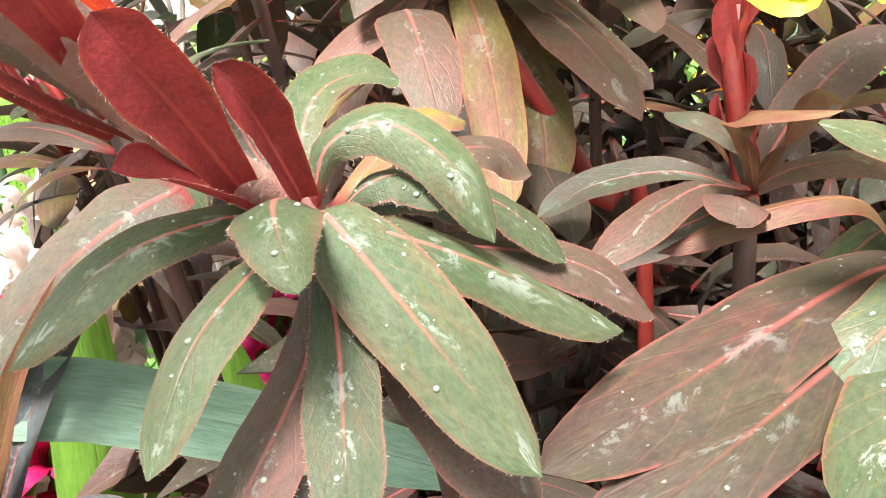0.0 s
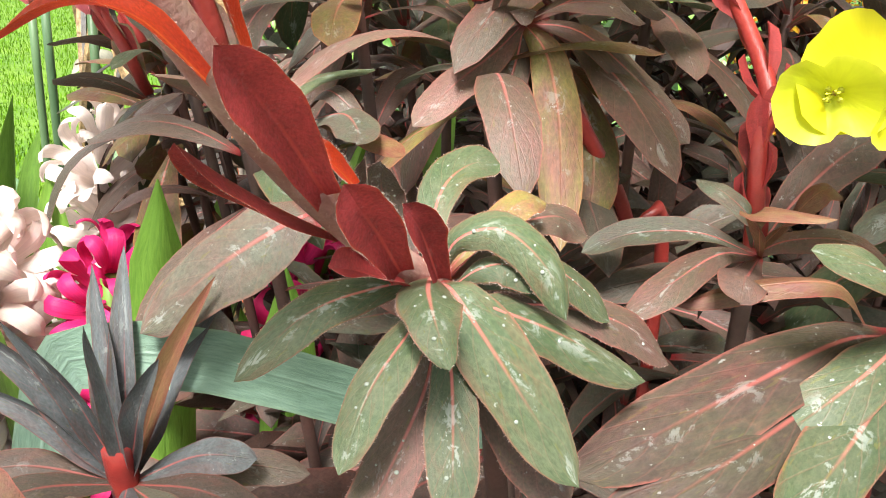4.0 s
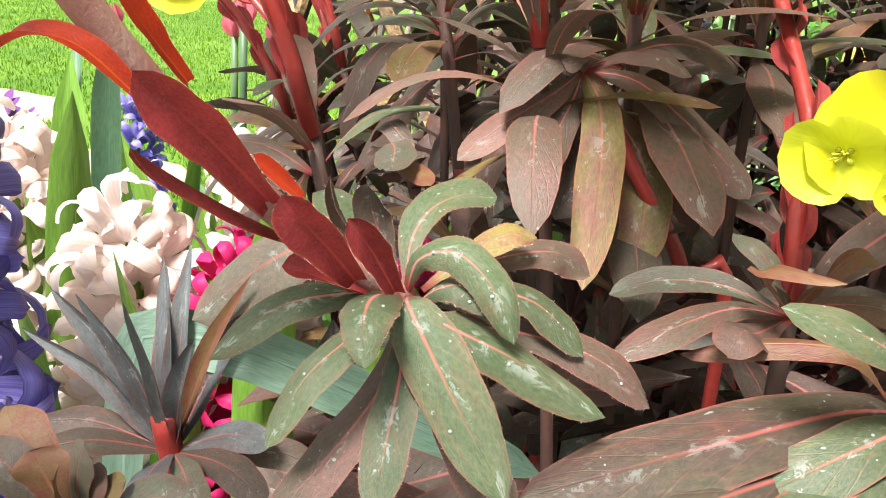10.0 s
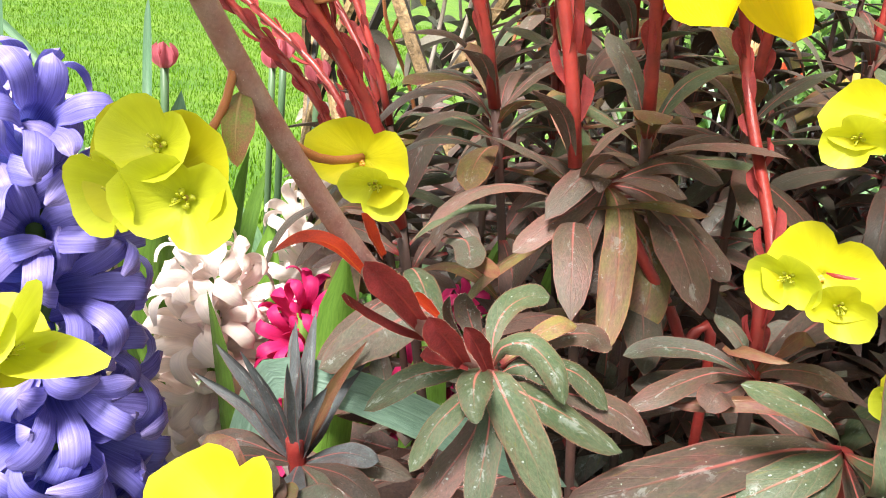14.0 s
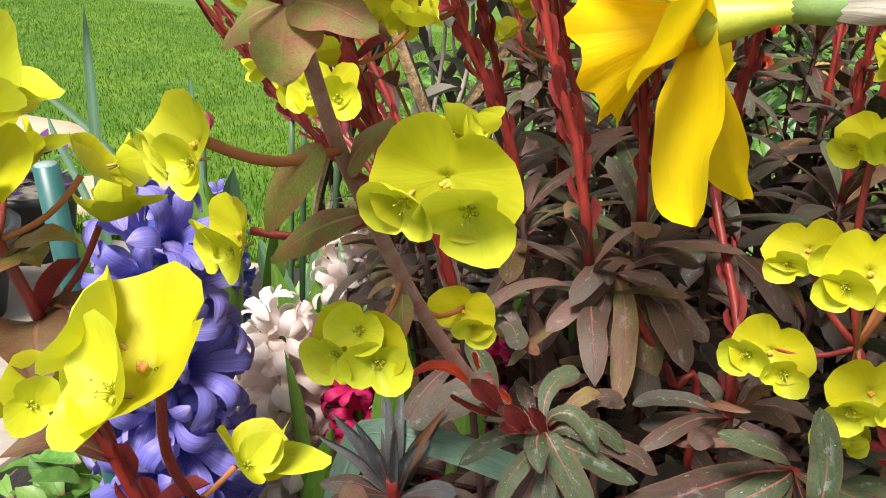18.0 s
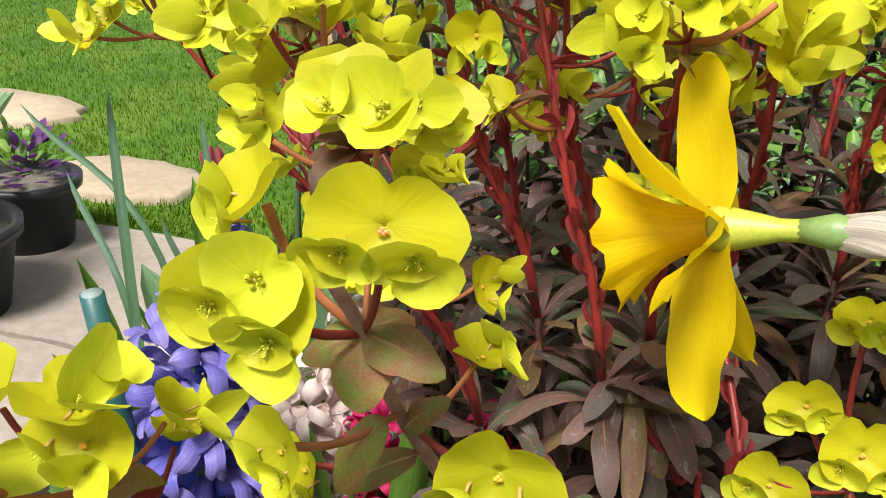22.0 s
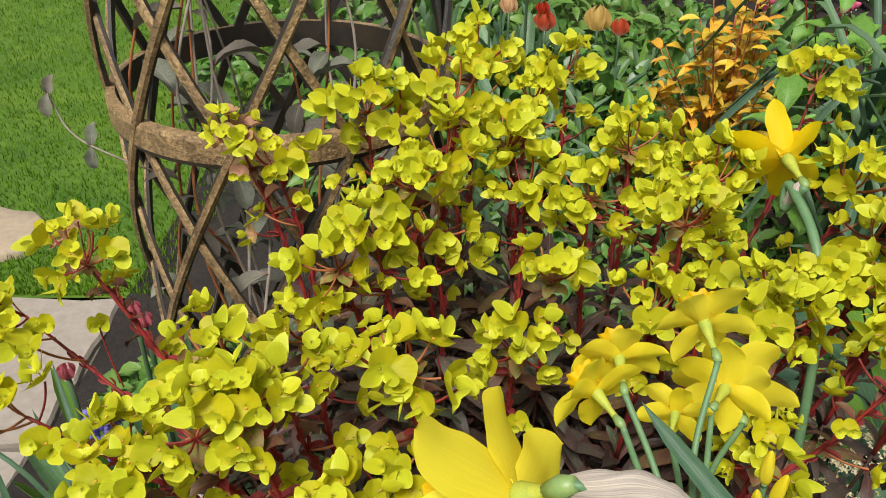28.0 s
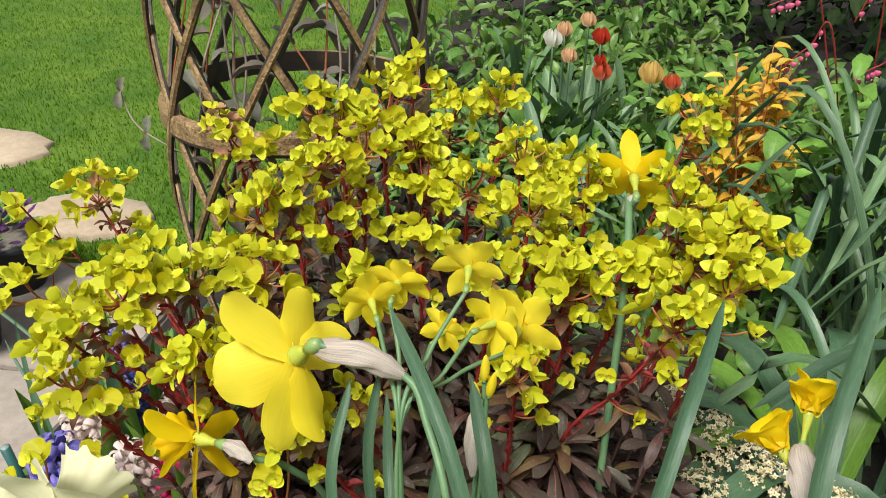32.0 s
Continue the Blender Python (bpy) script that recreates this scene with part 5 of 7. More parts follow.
path_leaf(left_dark, [(-0.0735, 0.1030, 0.2400), (-0.0578, 0.0948, 0.2468), (-0.0450, 0.0880, 0.2470)], 0.0068, (0, -0.5, 0.85), "dark", seed=100, drops=0)
path_leaf(left_dark, [(-0.0735, 0.1030, 0.2400), (-0.0617, 0.0892, 0.2463), (-0.0520, 0.0780, 0.2460)], 0.0068, (0, -0.5, 0.85), "slate", seed=101, drops=0)
path_leaf(left_dark, [(-0.0735, 0.1030, 0.2400), (-0.0606, 0.1013, 0.2485), (-0.0500, 0.1000, 0.2500)], 0.0068, (0, -0.5, 0.85), "ash", seed=102, drops=0)
path_leaf(left_dark, [(-0.0735, 0.1030, 0.2400), (-0.0683, 0.0881, 0.2463), (-0.0640, 0.0760, 0.2460)], 0.0068, (0, -0.5, 0.85), "ash", seed=103, drops=0)
path_leaf(left_dark, [(-0.0735, 0.1030, 0.2400), (-0.0837, 0.0925, 0.2463), (-0.0920, 0.0840, 0.2460)], 0.0068, (0, -0.5, 0.85), "dark", seed=104, drops=0)
path_leaf(left_dark, [(-0.0735, 0.1030, 0.2400), (-0.0881, 0.0992, 0.2452), (-0.1000, 0.0960, 0.2440)], 0.0068, (0, -0.5, 0.85), "dark", seed=105, drops=0)
path_leaf(left_dark, [(-0.0735, 0.1030, 0.2400), (-0.0562, 0.1041, 0.2452), (-0.0420, 0.1050, 0.2440)], 0.0068, (0, -0.5, 0.85), "slate", seed=106, drops=0)
# low reddish shoot in front of it
left_low = thing("euphorbia_shoot", (-0.07, 0.09, GROUND), "low spurge shoot with blunt bronze-red leaves", "plant", "spurge shoots")
part("stem", mesh_of("stem", *tube_data(path_points([(-0.07, 0.09, GROUND), (-0.07, 0.08, 0.13), (-0.0670, 0.0684, 0.2475)], 12), 0.0026, 8)[:2], M_STEM), left_low)
path_leaf(left_low, [(-0.0670, 0.0684, 0.2475), (-0.0755, 0.0693, 0.2604), (-0.0824, 0.0719, 0.2655)], 0.0085, (0, -0.6, 0.8), "rust", seed=120, drops=0)
path_leaf(left_low, [(-0.0670, 0.0684, 0.2475), (-0.0634, 0.0669, 0.2588), (-0.0605, 0.0675, 0.2625)], 0.006, (0, -0.6, 0.8), "pink", seed=121, drops=0)
path_leaf(left_low, [(-0.0670, 0.0684, 0.2475), (-0.0646, 0.0660, 0.2618), (-0.0626, 0.0658, 0.2680)], 0.006, (0, -0.6, 0.8), "slate", seed=122, drops=0)
path_leaf(left_low, [(-0.0670, 0.0684, 0.2475), (-0.0560, 0.0671, 0.2587), (-0.0469, 0.0679, 0.2624)], 0.0075, (0, -0.6, 0.8), "slate", seed=123, drops=0)
path_leaf(left_low, [(-0.0670, 0.0684, 0.2475), (-0.0700, 0.0659, 0.2596), (-0.0724, 0.0657, 0.2641)], 0.008, (0, -0.6, 0.8), "rust", seed=124, drops=0)
path_leaf(left_low, [(-0.0670, 0.0684, 0.2475), (-0.0752, 0.0659, 0.2590), (-0.0818, 0.0657, 0.2629)], 0.008, (0, -0.6, 0.8), "dark", seed=125, drops=0)
path_leaf(left_low, [(-0.0670, 0.0684, 0.2475), (-0.0618, 0.0670, 0.2583), (-0.0575, 0.0677, 0.2616)], 0.005, (0, -0.6, 0.8), "old", seed=126, drops=0)
path_leaf(left_low, [(-0.0670, 0.0684, 0.2475), (-0.0655, 0.0633, 0.2599), (-0.0643, 0.0610, 0.2645)], 0.0065, (0, -0.6, 0.8), "rust", seed=127, drops=0)

# ---- the rest of the bush ----
shoot((0.030, 0.235, 0.330), (0.018, 0.208, 0.500), 6, 3, 0.036, 14, 0.045, ("slate", "pink", "old", "pink", "green"), seed=11, size=0.0118)
shoot((-0.002, 0.175, 0.330), (-0.012, 0.132, 0.458), 5, 2, 0.028, 12, 0.04, ("slate", "pink", "old", "pink", "green"), seed=12)
right_head = shoot((0.110, 0.125, 0.262), (0.0635, 0.1086, 0.3263), 0, 0, 0.020, 14, 0.036, ("dark", "pink", "green"), seed=13, size=0.009, base=(0.13, 0.16, GROUND))
for _p, _f, _q in (((0.0424, 0.1180, 0.3165), (-0.2, -0.9, 0.35), 0.0118), ((0.0447, 0.1129, 0.3530), (-0.35, -0.85, 0.35), 0.0104), ((0.0534, 0.0819, 0.3594), (-0.1, -0.9, 0.4), 0.0118), ((0.0658, 0.0950, 0.3200), (-0.1, -0.9, 0.35), 0.0118), ((0.0537, 0.1083, 0.3879), (-0.4, -0.85, 0.3), 0.0085), ((0.0701, 0.0799, 0.4024), (0, -0.7, 0.6), 0.0125), ((0.0724, 0.1105, 0.4152), (0, -0.8, 0.5), 0.0085), ((0.0693, 0.1192, 0.2917), (-0.2, -0.6, 0.7), 0.0075)):
    flower(right_head, _p, _f, _q, (0.0635, 0.1086, 0.3263), 2)
shoot((0.135, 0.150, 0.280), (0.085, 0.120, 0.405), 4, 3, 0.028, 14, 0.040, seed=14, size=0.0105)
shoot((-0.070, 0.255, 0.330), (-0.107, 0.232, 0.485), 6, 3, 0.030, 16, 0.042, ("slate", "pink", "old", "pink", "green"), seed=15)
shoot((-0.030, 0.240, 0.330), (-0.060, 0.215, 0.480), 6, 2, 0.028, 14, 0.042, ("slate", "pink", "old", "pink", "green"), seed=16)
shoot((-0.100, 0.220, 0.290), (-0.148, 0.150, 0.450), 6, 4, 0.032, 4, 0.030, seed=17)
shoot((-0.120, 0.260, 0.290), (-0.170, 0.215, 0.425), 5, 4, 0.032, 4, 0.030, seed=18)
shoot((-0.130, 0.320, 0.285), (-0.240, 0.350, 0.480), 5, 2, 0.034, 5, 0.030, seed=19, scales=13, aged=0.15)
shoot((-0.140, 0.340, 0.280), (-0.270, 0.405, 0.450), 4, 2, 0.032, 12, 0.045, seed=20, scales=12, aged=0.6)
spray_a = shoot((-0.150, 0.330, 0.270), (-0.320, 0.375, 0.410), 0, 0, 0.036, 12, 0.045, seed=21, scales=16)
for _p, _f, _q, _g in (((-0.2931, 0.3272, 0.4176), (0.1, -0.5, 0.8), 0.0135, (-0.270, 0.362, 0.372)), ((-0.3479, 0.3998, 0.4162), (-0.2, -0.3, 0.9), 0.0135, (-0.320, 0.375, 0.410)), ((-0.3453, 0.3514, 0.4659), (-0.1, -0.4, 0.9), 0.0135, (-0.320, 0.375, 0.410)),
                       ((-0.3650, 0.3750, 0.4350), (-0.5, -0.4, 0.8), 0.0125, (-0.320, 0.375, 0.410)), ((-0.2500, 0.3600, 0.4150), (0.2, -0.5, 0.8), 0.0085, (-0.240, 0.354, 0.350)), ((-0.3250, 0.3400, 0.4150), (0, -0.7, 0.7), 0.0115, (-0.295, 0.368, 0.392))):
    flower(spray_a, _p, _f, _q, _g, loose=0.8)
spray_b = shoot((-0.130, 0.270, 0.270), (-0.255, 0.245, 0.420), 0, 0, 0.036, 10, 0.045, seed=49, scales=14)
for _p, _f, _q, _g in (((-0.2645, 0.2411, 0.4428), (0, -0.5, 0.85), 0.0140, (-0.255, 0.245, 0.420)), ((-0.2780, 0.2500, 0.4400), (-0.5, -0.4, 0.8), 0.0125, (-0.255, 0.245, 0.420)), ((-0.2270, 0.2174, 0.4250), (0.1, -0.7, 0.7), 0.0125, (-0.225, 0.252, 0.380)), ((-0.2850, 0.2250, 0.4150), (-0.3, -0.7, 0.6), 0.0120, (-0.255, 0.245, 0.420))):
    flower(spray_b, _p, _f, _q, _g, loose=0.8)
shoot((-0.085, 0.460, 0.350), (-0.115, 0.470, 0.505), 6, 4, 0.032, 16, 0.045, seed=22)
shoot((-0.100, 0.480, 0.340), (-0.148, 0.490, 0.515), 6, 4, 0.030, 10, 0.045, seed=23, aged=0.95)
shoot((0.030, 0.400, 0.370), (0.012, 0.380, 0.535), 7, 4, 0.034, 14, 0.045, seed=24)
shoot((-0.020, 0.350, 0.340), (-0.040, 0.335, 0.490), 6, 4, 0.032, 14, 0.045, seed=25)
shoot((0.100, 0.490, 0.380), (0.090, 0.485, 0.520), 7, 4, 0.034, 12, 0.045, seed=26)
shoot((0.060, 0.570, 0.400), (0.060, 0.590, 0.560), 7, 4, 0.036, 10, 0.045, seed=27)
shoot((0.150, 0.630, 0.370), (0.158, 0.672, 0.520), 7, 4, 0.036, 10, 0.045, seed=28)
shoot((0.160, 0.430, 0.350), (0.160, 0.440, 0.495), 7, 4, 0.034, 14, 0.045, seed=29)
shoot((0.210, 0.560, 0.330), (0.224, 0.597, 0.450), 7, 3, 0.034, 10, 0.045, seed=30)
shoot((0.270, 0.480, 0.330), (0.287, 0.511, 0.475), 7, 4, 0.034, 12, 0.045, seed=31)
shoot((0.330, 0.540, 0.330), (0.402, 0.617, 0.535), 7, 3, 0.034, 12, 0.045, seed=32, scales=10)
shoot((0.350, 0.360, 0.310), (0.440, 0.373, 0.495), 8, 5, 0.038, 12, 0.045, seed=33)
shoot((0.290, 0.290, 0.290), (0.385, 0.292, 0.445), 7, 6, 0.036, 20, 0.055, seed=34, scales=9)
shoot((0.270, 0.330, 0.310), (0.292, 0.335, 0.460), 7, 4, 0.034, 18, 0.055, seed=35)
shoot((0.310, 0.380, 0.310), (0.345, 0.370, 0.452), 7, 4, 0.034, 14, 0.05, seed=36)
shoot((0.095, 0.300, 0.320), (0.092, 0.290, 0.450), 7, 3, 0.030, 16, 0.045, seed=37)
shoot((0.240, 0.240, 0.280), (0.250, 0.212, 0.425), 6, 3, 0.028, 20, 0.055, seed=38, size=0.010)
shoot((0.130, 0.215, 0.280), (0.112, 0.180, 0.395), 4, 2, 0.024, 18, 0.045, seed=39, size=0.010)
shoot((0.100, 0.570, 0.380), (0.115, 0.555, 0.535), 7, 3, 0.034, 10, 0.045, seed=40)
shoot((0.000, 0.500, 0.370), (-0.010, 0.510, 0.535), 6, 4, 0.034, 14, 0.045, seed=41)
shoot((0.200, 0.500, 0.350), (0.205, 0.525, 0.500), 7, 4, 0.034, 10, 0.045, seed=42)
shoot((0.340, 0.450, 0.320), (0.385, 0.460, 0.495), 7, 4, 0.034, 10, 0.045, seed=43)
shoot((0.230, 0.390, 0.330), (0.232, 0.405, 0.490), 7, 4, 0.034, 14, 0.045, seed=44)
shoot((0.030, 0.460, 0.370), (0.035, 0.455, 0.520), 6, 4, 0.034, 14, 0.045, seed=45)
shoot((0.120, 0.380, 0.340), (0.125, 0.375, 0.455), 4, 2, 0.030, 22, 0.05, seed=46)
shoot((-0.085, 0.015, 0.235), (-0.128, -0.006, 0.368), 4, 4, 0.030, 14, 0.038, ("dark", "pink"), seed=47, size=0.0105, base=(-0.06, 0.06, GROUND), face=(0, -0.3, 0.8))
front_left = shoot((-0.050, -0.030, 0.250), (-0.062, -0.045, 0.352), 0, 0, 0.022, 8, 0.03, ("dark", "pink"), seed=48, base=(-0.03, 0.02, GROUND), low=2)
flower(front_left, (-0.0500, 0.0240, 0.2910), (-0.1, -0.6, 0.6), 0.0105, (-0.049, -0.015, 0.255), 2)
flower(front_left, (-0.0640, -0.0500, 0.3760), (-0.3, -0.4, 0.8), 0.0135, (-0.062, -0.045, 0.352), 2)
for _p, _s in (((0.25, 0.46, 0.47), 63), ((0.43, 0.33, 0.47), 66), ((-0.06, 0.30, 0.45), 67), ((0.26, 0.57, 0.46), 69), ((0.20, 0.35, 0.44), 71), ((-0.014, 0.352, 0.505), 81), ((0.028, 0.409, 0.479), 82), ((0.105, 0.454, 0.490), 83), ((0.257, 0.390, 0.445), 84), ((0.283, 0.318, 0.450), 85), ((0.398, 0.365, 0.472), 86), ((0.385, 0.405, 0.481), 87), ((0.426, 0.398, 0.505), 88), ((0.044, 0.522, 0.550), 89), ((-0.034, 0.499, 0.546), 90)):
    shoot((_p[0] * 0.9 + 0.01, _p[1] * 0.92 + 0.02, _p[2] - 0.15), _p, 6, 3, 0.034, 8, 0.045, seed=_s, low=3)

for _sp, _p, _f in ((spray_b, (-0.266, 0.245, 0.444), (-0.255, 0.245, 0.420)), (spray_b, (-0.245, 0.262, 0.440), (-0.250, 0.247, 0.412)), (spray_a, (-0.310, 0.332, 0.432), (-0.318, 0.374, 0.408)), (spray_a, (-0.290, 0.350, 0.420), (-0.305, 0.371, 0.398)), (spray_a, (-0.340, 0.365, 0.425), (-0.320, 0.375, 0.410)), (spray_b, (-0.275, 0.225, 0.425), (-0.252, 0.246, 0.415))):
    flower(_sp, _p, Vector((rnd.gauss(0, 0.4), -0.5 + rnd.gauss(0, 0.3), 0.7)), 0.0118 * rnd.uniform(0.85, 1.15), _f, 3, loose=0.8)


# ---- daffodils ----
def bulb_blade(points, width, mat, n=18, fold=0.5, seed=0, face=None):
    """A long strap leaf along a line, V-shaped across, tapering to its tip."""
    line = path_points(points, n)
    V, U = [], []
    r = random.Random(seed)
    f = SHAPES["strap"]
    prev = None
    for k, p in enumerate(line):
        t = (line[min(k + 1, n)] - line[max(k - 1, 0)]).normalized()
        want = Vector(face) if face else Vector((0.2, -0.9, 0.4))
        side = t.cross(want)
        side = side.normalized() if side.length > 0.05 else (prev or Vector((1, 0, 0)))
        prev = side
        nrm = side.cross(t)
        w = max(0.02, f(k / n)) * width / 2
        for j in range(5):
            v = (j - 2) / 2
            V.append(p + side * (v * w) + nrm * (abs(v) ** 1.4 * w * fold))
            U.append((k / n, 0.5 + 0.5 * v))
    return V, grid_faces(n, 4), U


def blade_part(parent, points, width, mat, name="leaf", seed=0, face=None, fold=0.5, label=""):
    v, f, u = bulb_blade(points, width, mat, seed=seed, face=face, fold=fold)
    return part(name, mesh_of(name, v, f, mat, u), parent, None, label)


def trumpet_data(r0, r1, length, frill=0.12, seg=36, rings=8, folds=9):
    V, U = [], []
    for i in range(rings + 1):
        q = i / rings
        for j in range(seg + 1):
            g = 2 * math.pi * j / seg
            fr = frill * q ** 3
            r = (r0 + (r1 - r0) * q ** 2.2) * (1 + fr * math.sin(folds * g) + 0.02 * math.sin(18 * g) * q)
            V.append((length * q * (1 + 0.06 * math.sin(folds * g + 1) * q), r * math.cos(g), r * math.sin(g)))
            U.append((q, j / seg))
    return V, grid_faces(rings, seg), U


def daffodil(centre, facing, radius, ground_at, label, mat=None, trumpet=0.5, t_rad=0.42, spathe=True, roll=0.0, group="daffodils", stem_mid=None, back=0.0, wide=0.62, spathe_to=None, seed=0, first=None, along=False, stem_r=None, bulge=0.004, sheath_r=0.0065, shape="petal", tips=None, ovary_at=None, petal_up=None):
    """Six petals round a frilled trumpet, with tube, ovary, papery sheath and stem."""
    mat = mat or M_DAFF
    f = unit(facing)
    c = Vector(centre)
    ob = thing("daffodil", ground_at, label, "flower", group)
    r = random.Random(seed + 3)
    kinds_of = {M_DAFF: "daffodil", M_DAFF_PALE: "lemon"}
    one = unit(first) if first else around(f, roll, radians(90))
    one = (one - f * one.dot(f)).normalized()
    two = f.cross(one)
    for k, (tip, w) in enumerate(tips or ()):
        d = Vector(tip) - c
        a = c - f * (0.0012 + 0.0012 * (k % 2))
        path_leaf(ob, [a, c + d * 0.35 - f * radius * 0.015, c + d * 0.7 + f * radius * 0.02, tip], w, petal_up or f, kinds_of[mat], fold=r.uniform(0.02, 0.12), wave=0.035, seed=seed * 9 + k, name="petal", shape=shape, drops=0, twist=r.uniform(-0.15, 0.15))
    for k in range(0 if tips else 6):
        g = k * math.pi / 3 + r.uniform(-0.12, 0.12)
        lean = radians((4 if k % 2 else -3) + back * 60 + r.uniform(-7, 7))
        d = (one * math.cos(g) + two * math.sin(g)) * math.cos(lean) - f * math.sin(lean)
        me = leaf_mesh("petal", mat, width=wide * r.uniform(0.9, 1.08), arch=r.uniform(0.02, 0.10), droop=r.uniform(-0.05, 0.14), fold=r.uniform(0.05, 0.22), wave=0.04, twist=r.uniform(-0.2, 0.2), shape=shape, nu=16, nv=10, seed=k + seed)
        part("petal", me, ob, aim(c - f * (0.012 if k % 2 else 0.004) * radius / 0.05 * 0.5, d, f, radius * r.uniform(0.94, 1.06)))
    v, fc, u = trumpet_data(radius * (0.12 if tips else 0.22), radius * t_rad, radius * trumpet)
    part("trumpet", mesh_of("trumpet", v, fc, M_CORONA if mat is not M_CREAM else M_CREAM, u), ob, aim(c, f, (0.1, 0.2, 1)))
    if ovary_at:
        axis = (c - Vector(ovary_at)).normalized()
        neck = Vector(ovary_at) + axis * radius * 0.08
    else:
        axis, neck = f, c - f * radius * 0.72
    part("tube", mesh_of("tube", *tube_data(path_points([c + f * 0.002, c.lerp(neck, 0.5), neck], 10), lambda q: radius * (0.15 - 0.09 * min(1, q * 1.4)) * min(1.0, 0.2 + 7 * q), 12)[:2], M_TUBE), ob)
    oc = neck - axis * radius * 0.12
    part("ovary", mesh_of("ovary", *tube_data([neck + axis * radius * 0.05, oc, oc - axis * radius * 0.12], lambda q: radius * (0.06 + 0.035 * math.sin(math.pi * q)), 10)[:2], M_OVARY), ob)
    to = Vector(spathe_to) if spathe_to else oc - f * radius * 0.95 + Vector((0, 0, -0.4 * radius))
    g0 = Vector(ground_at)
    start = oc - axis * radius * 0.08
    mids = [Vector(p) for p in stem_mid] if stem_mid else [start + Vector((-f.x * 0.03, -f.y * 0.03, -0.02)), start.lerp(g0, 0.5) + Vector((-f.x * 0.015, -f.y * 0.015, 0))]
    line = path_points([start, *([to] if along else []), *mids, g0], 48)
    part("stem", mesh_of("stem", *tube_data(line, stem_r or radius * 0.05 + 0.001, 8)[:2], M_STALK), ob)
    if spathe:
        mid = start.lerp(to, 0.5) + Vector((0, 0, bulge))
        run = path_points([oc + axis * radius * 0.04, mid, to], 20)
        part("spathe", sheath_mesh(run, sheath_r, seed), ob, label="dry papery flower sheath")
    return ob


def sheath_mesh(run, width, seed):
    """A crumpled papery sheath wrapped over the upper side of a line."""
    r = random.Random(seed + 77)
    ph = [r.uniform(0, 6) for _ in range(4)]
    V, U, n, nv = [], [], len(run) - 1, 14
    for k, p in enumerate(run):
        q = k / n
        t = (run[min(k + 1, n)] - run[max(k - 1, 0)]).normalized()
        side = t.cross(Vector((0.1, -0.75, 0.65))).normalized()
        up = side.cross(t)
        w = width * (0.42 + 0.58 * math.sin(math.pi * min(1, q / 0.75) ** 0.8 / 1.25)) * (1 if q < 0.8 else 1 - 0.55 * ((q - 0.8) / 0.2))
        for j in range(nv + 1):
            v = 2 * j / nv - 1
            g = v * 1.9 + 0.25 * math.sin(5 * q + ph[0])
            rr = w * (1 + 0.12 * math.sin(7 * v + 6 * q + ph[1]) + 0.08 * math.sin(15 * v + ph[2]) + 0.06 * math.sin(19 * q + 5 * v + ph[3]))
            V.append(p + side * (math.sin(g) * rr) + up * (math.cos(g) * rr * 0.75) + t * (0.1 * w * math.sin(6 * v + ph[1])))
            U.append((q, 0.5 + 0.5 * v))
    return mesh_of("spathe", V, grid_faces(n, nv), M_SPATHE, U)


A_TIPS = (((-0.0070, 0.1210, 0.4570), 0.025), ((-0.0283, 0.0720, 0.4500), 0.030), ((-0.0098, 0.0503, 0.4104), 0.025), ((0.0079, 0.0677, 0.3685), 0.027), ((0.0240, 0.1120, 0.3650), 0.028), ((0.0161, 0.1376, 0.4008), 0.027))
daffodil((0.0015, 0.0930, 0.4145), (-0.89, 0.20, -0.33), 0.0520, (0.130, 0.155, GROUND), "golden yellow daffodil nodding among the spurge with a papery sheath", seed=1, stem_r=0.0030, stem_mid=[(0.056, 0.080, 0.417), (0.080, 0.100, 0.390), (0.102, 0.127, 0.32), (0.125, 0.150, 0.12)], spathe_to=(0.0600, 0.0720, 0.4205), ovary_at=(0.0290, 0.0845, 0.4215), tips=A_TIPS, petal_up=(-0.72, -0.46, 0.20), trumpet=0.5, t_rad=0.40, shape="broad", sheath_r=0.0062, bulge=0.004)
B_TIPS = (((0.0735, 0.177, 0.519), 0.040), ((0.030, 0.118, 0.543), 0.040), ((0.0305, 0.083, 0.484), 0.052), ((0.0876, 0.0631, 0.4451), 0.040), ((0.112, 0.1715, 0.480), 0.040), ((0.112, 0.092, 0.434), 0.036))
daffodil((0.0836, 0.1215, 0.4910), (-0.85, 0.25, -0.46), 0.0690, (0.25, -0.02, GROUND), "large lemon-yellow daffodil with frilled trumpet and papery sheath", M_DAFF_PALE, 0.55, 0.43, seed=2, along=True, stem_r=0.0031, sheath_r=0.0105, shape="broad", stem_mid=[(0.197, 0.090, 0.472), (0.225, 0.045, 0.42), (0.245, 0.0, 0.25)], spathe_to=(0.1726, 0.1149, 0.4938), ovary_at=(0.1020, 0.1120, 0.5105), tips=B_TIPS)
C_TIPS = (((0.3235, 0.5150, 0.5570), 0.022), ((0.2905, 0.5200, 0.5190), 0.023), ((0.3080, 0.5150, 0.4760), 0.023), ((0.3491, 0.5200, 0.4560), 0.024), ((0.3760, 0.5080, 0.4800), 0.023), ((0.3680, 0.5080, 0.5380), 0.022))
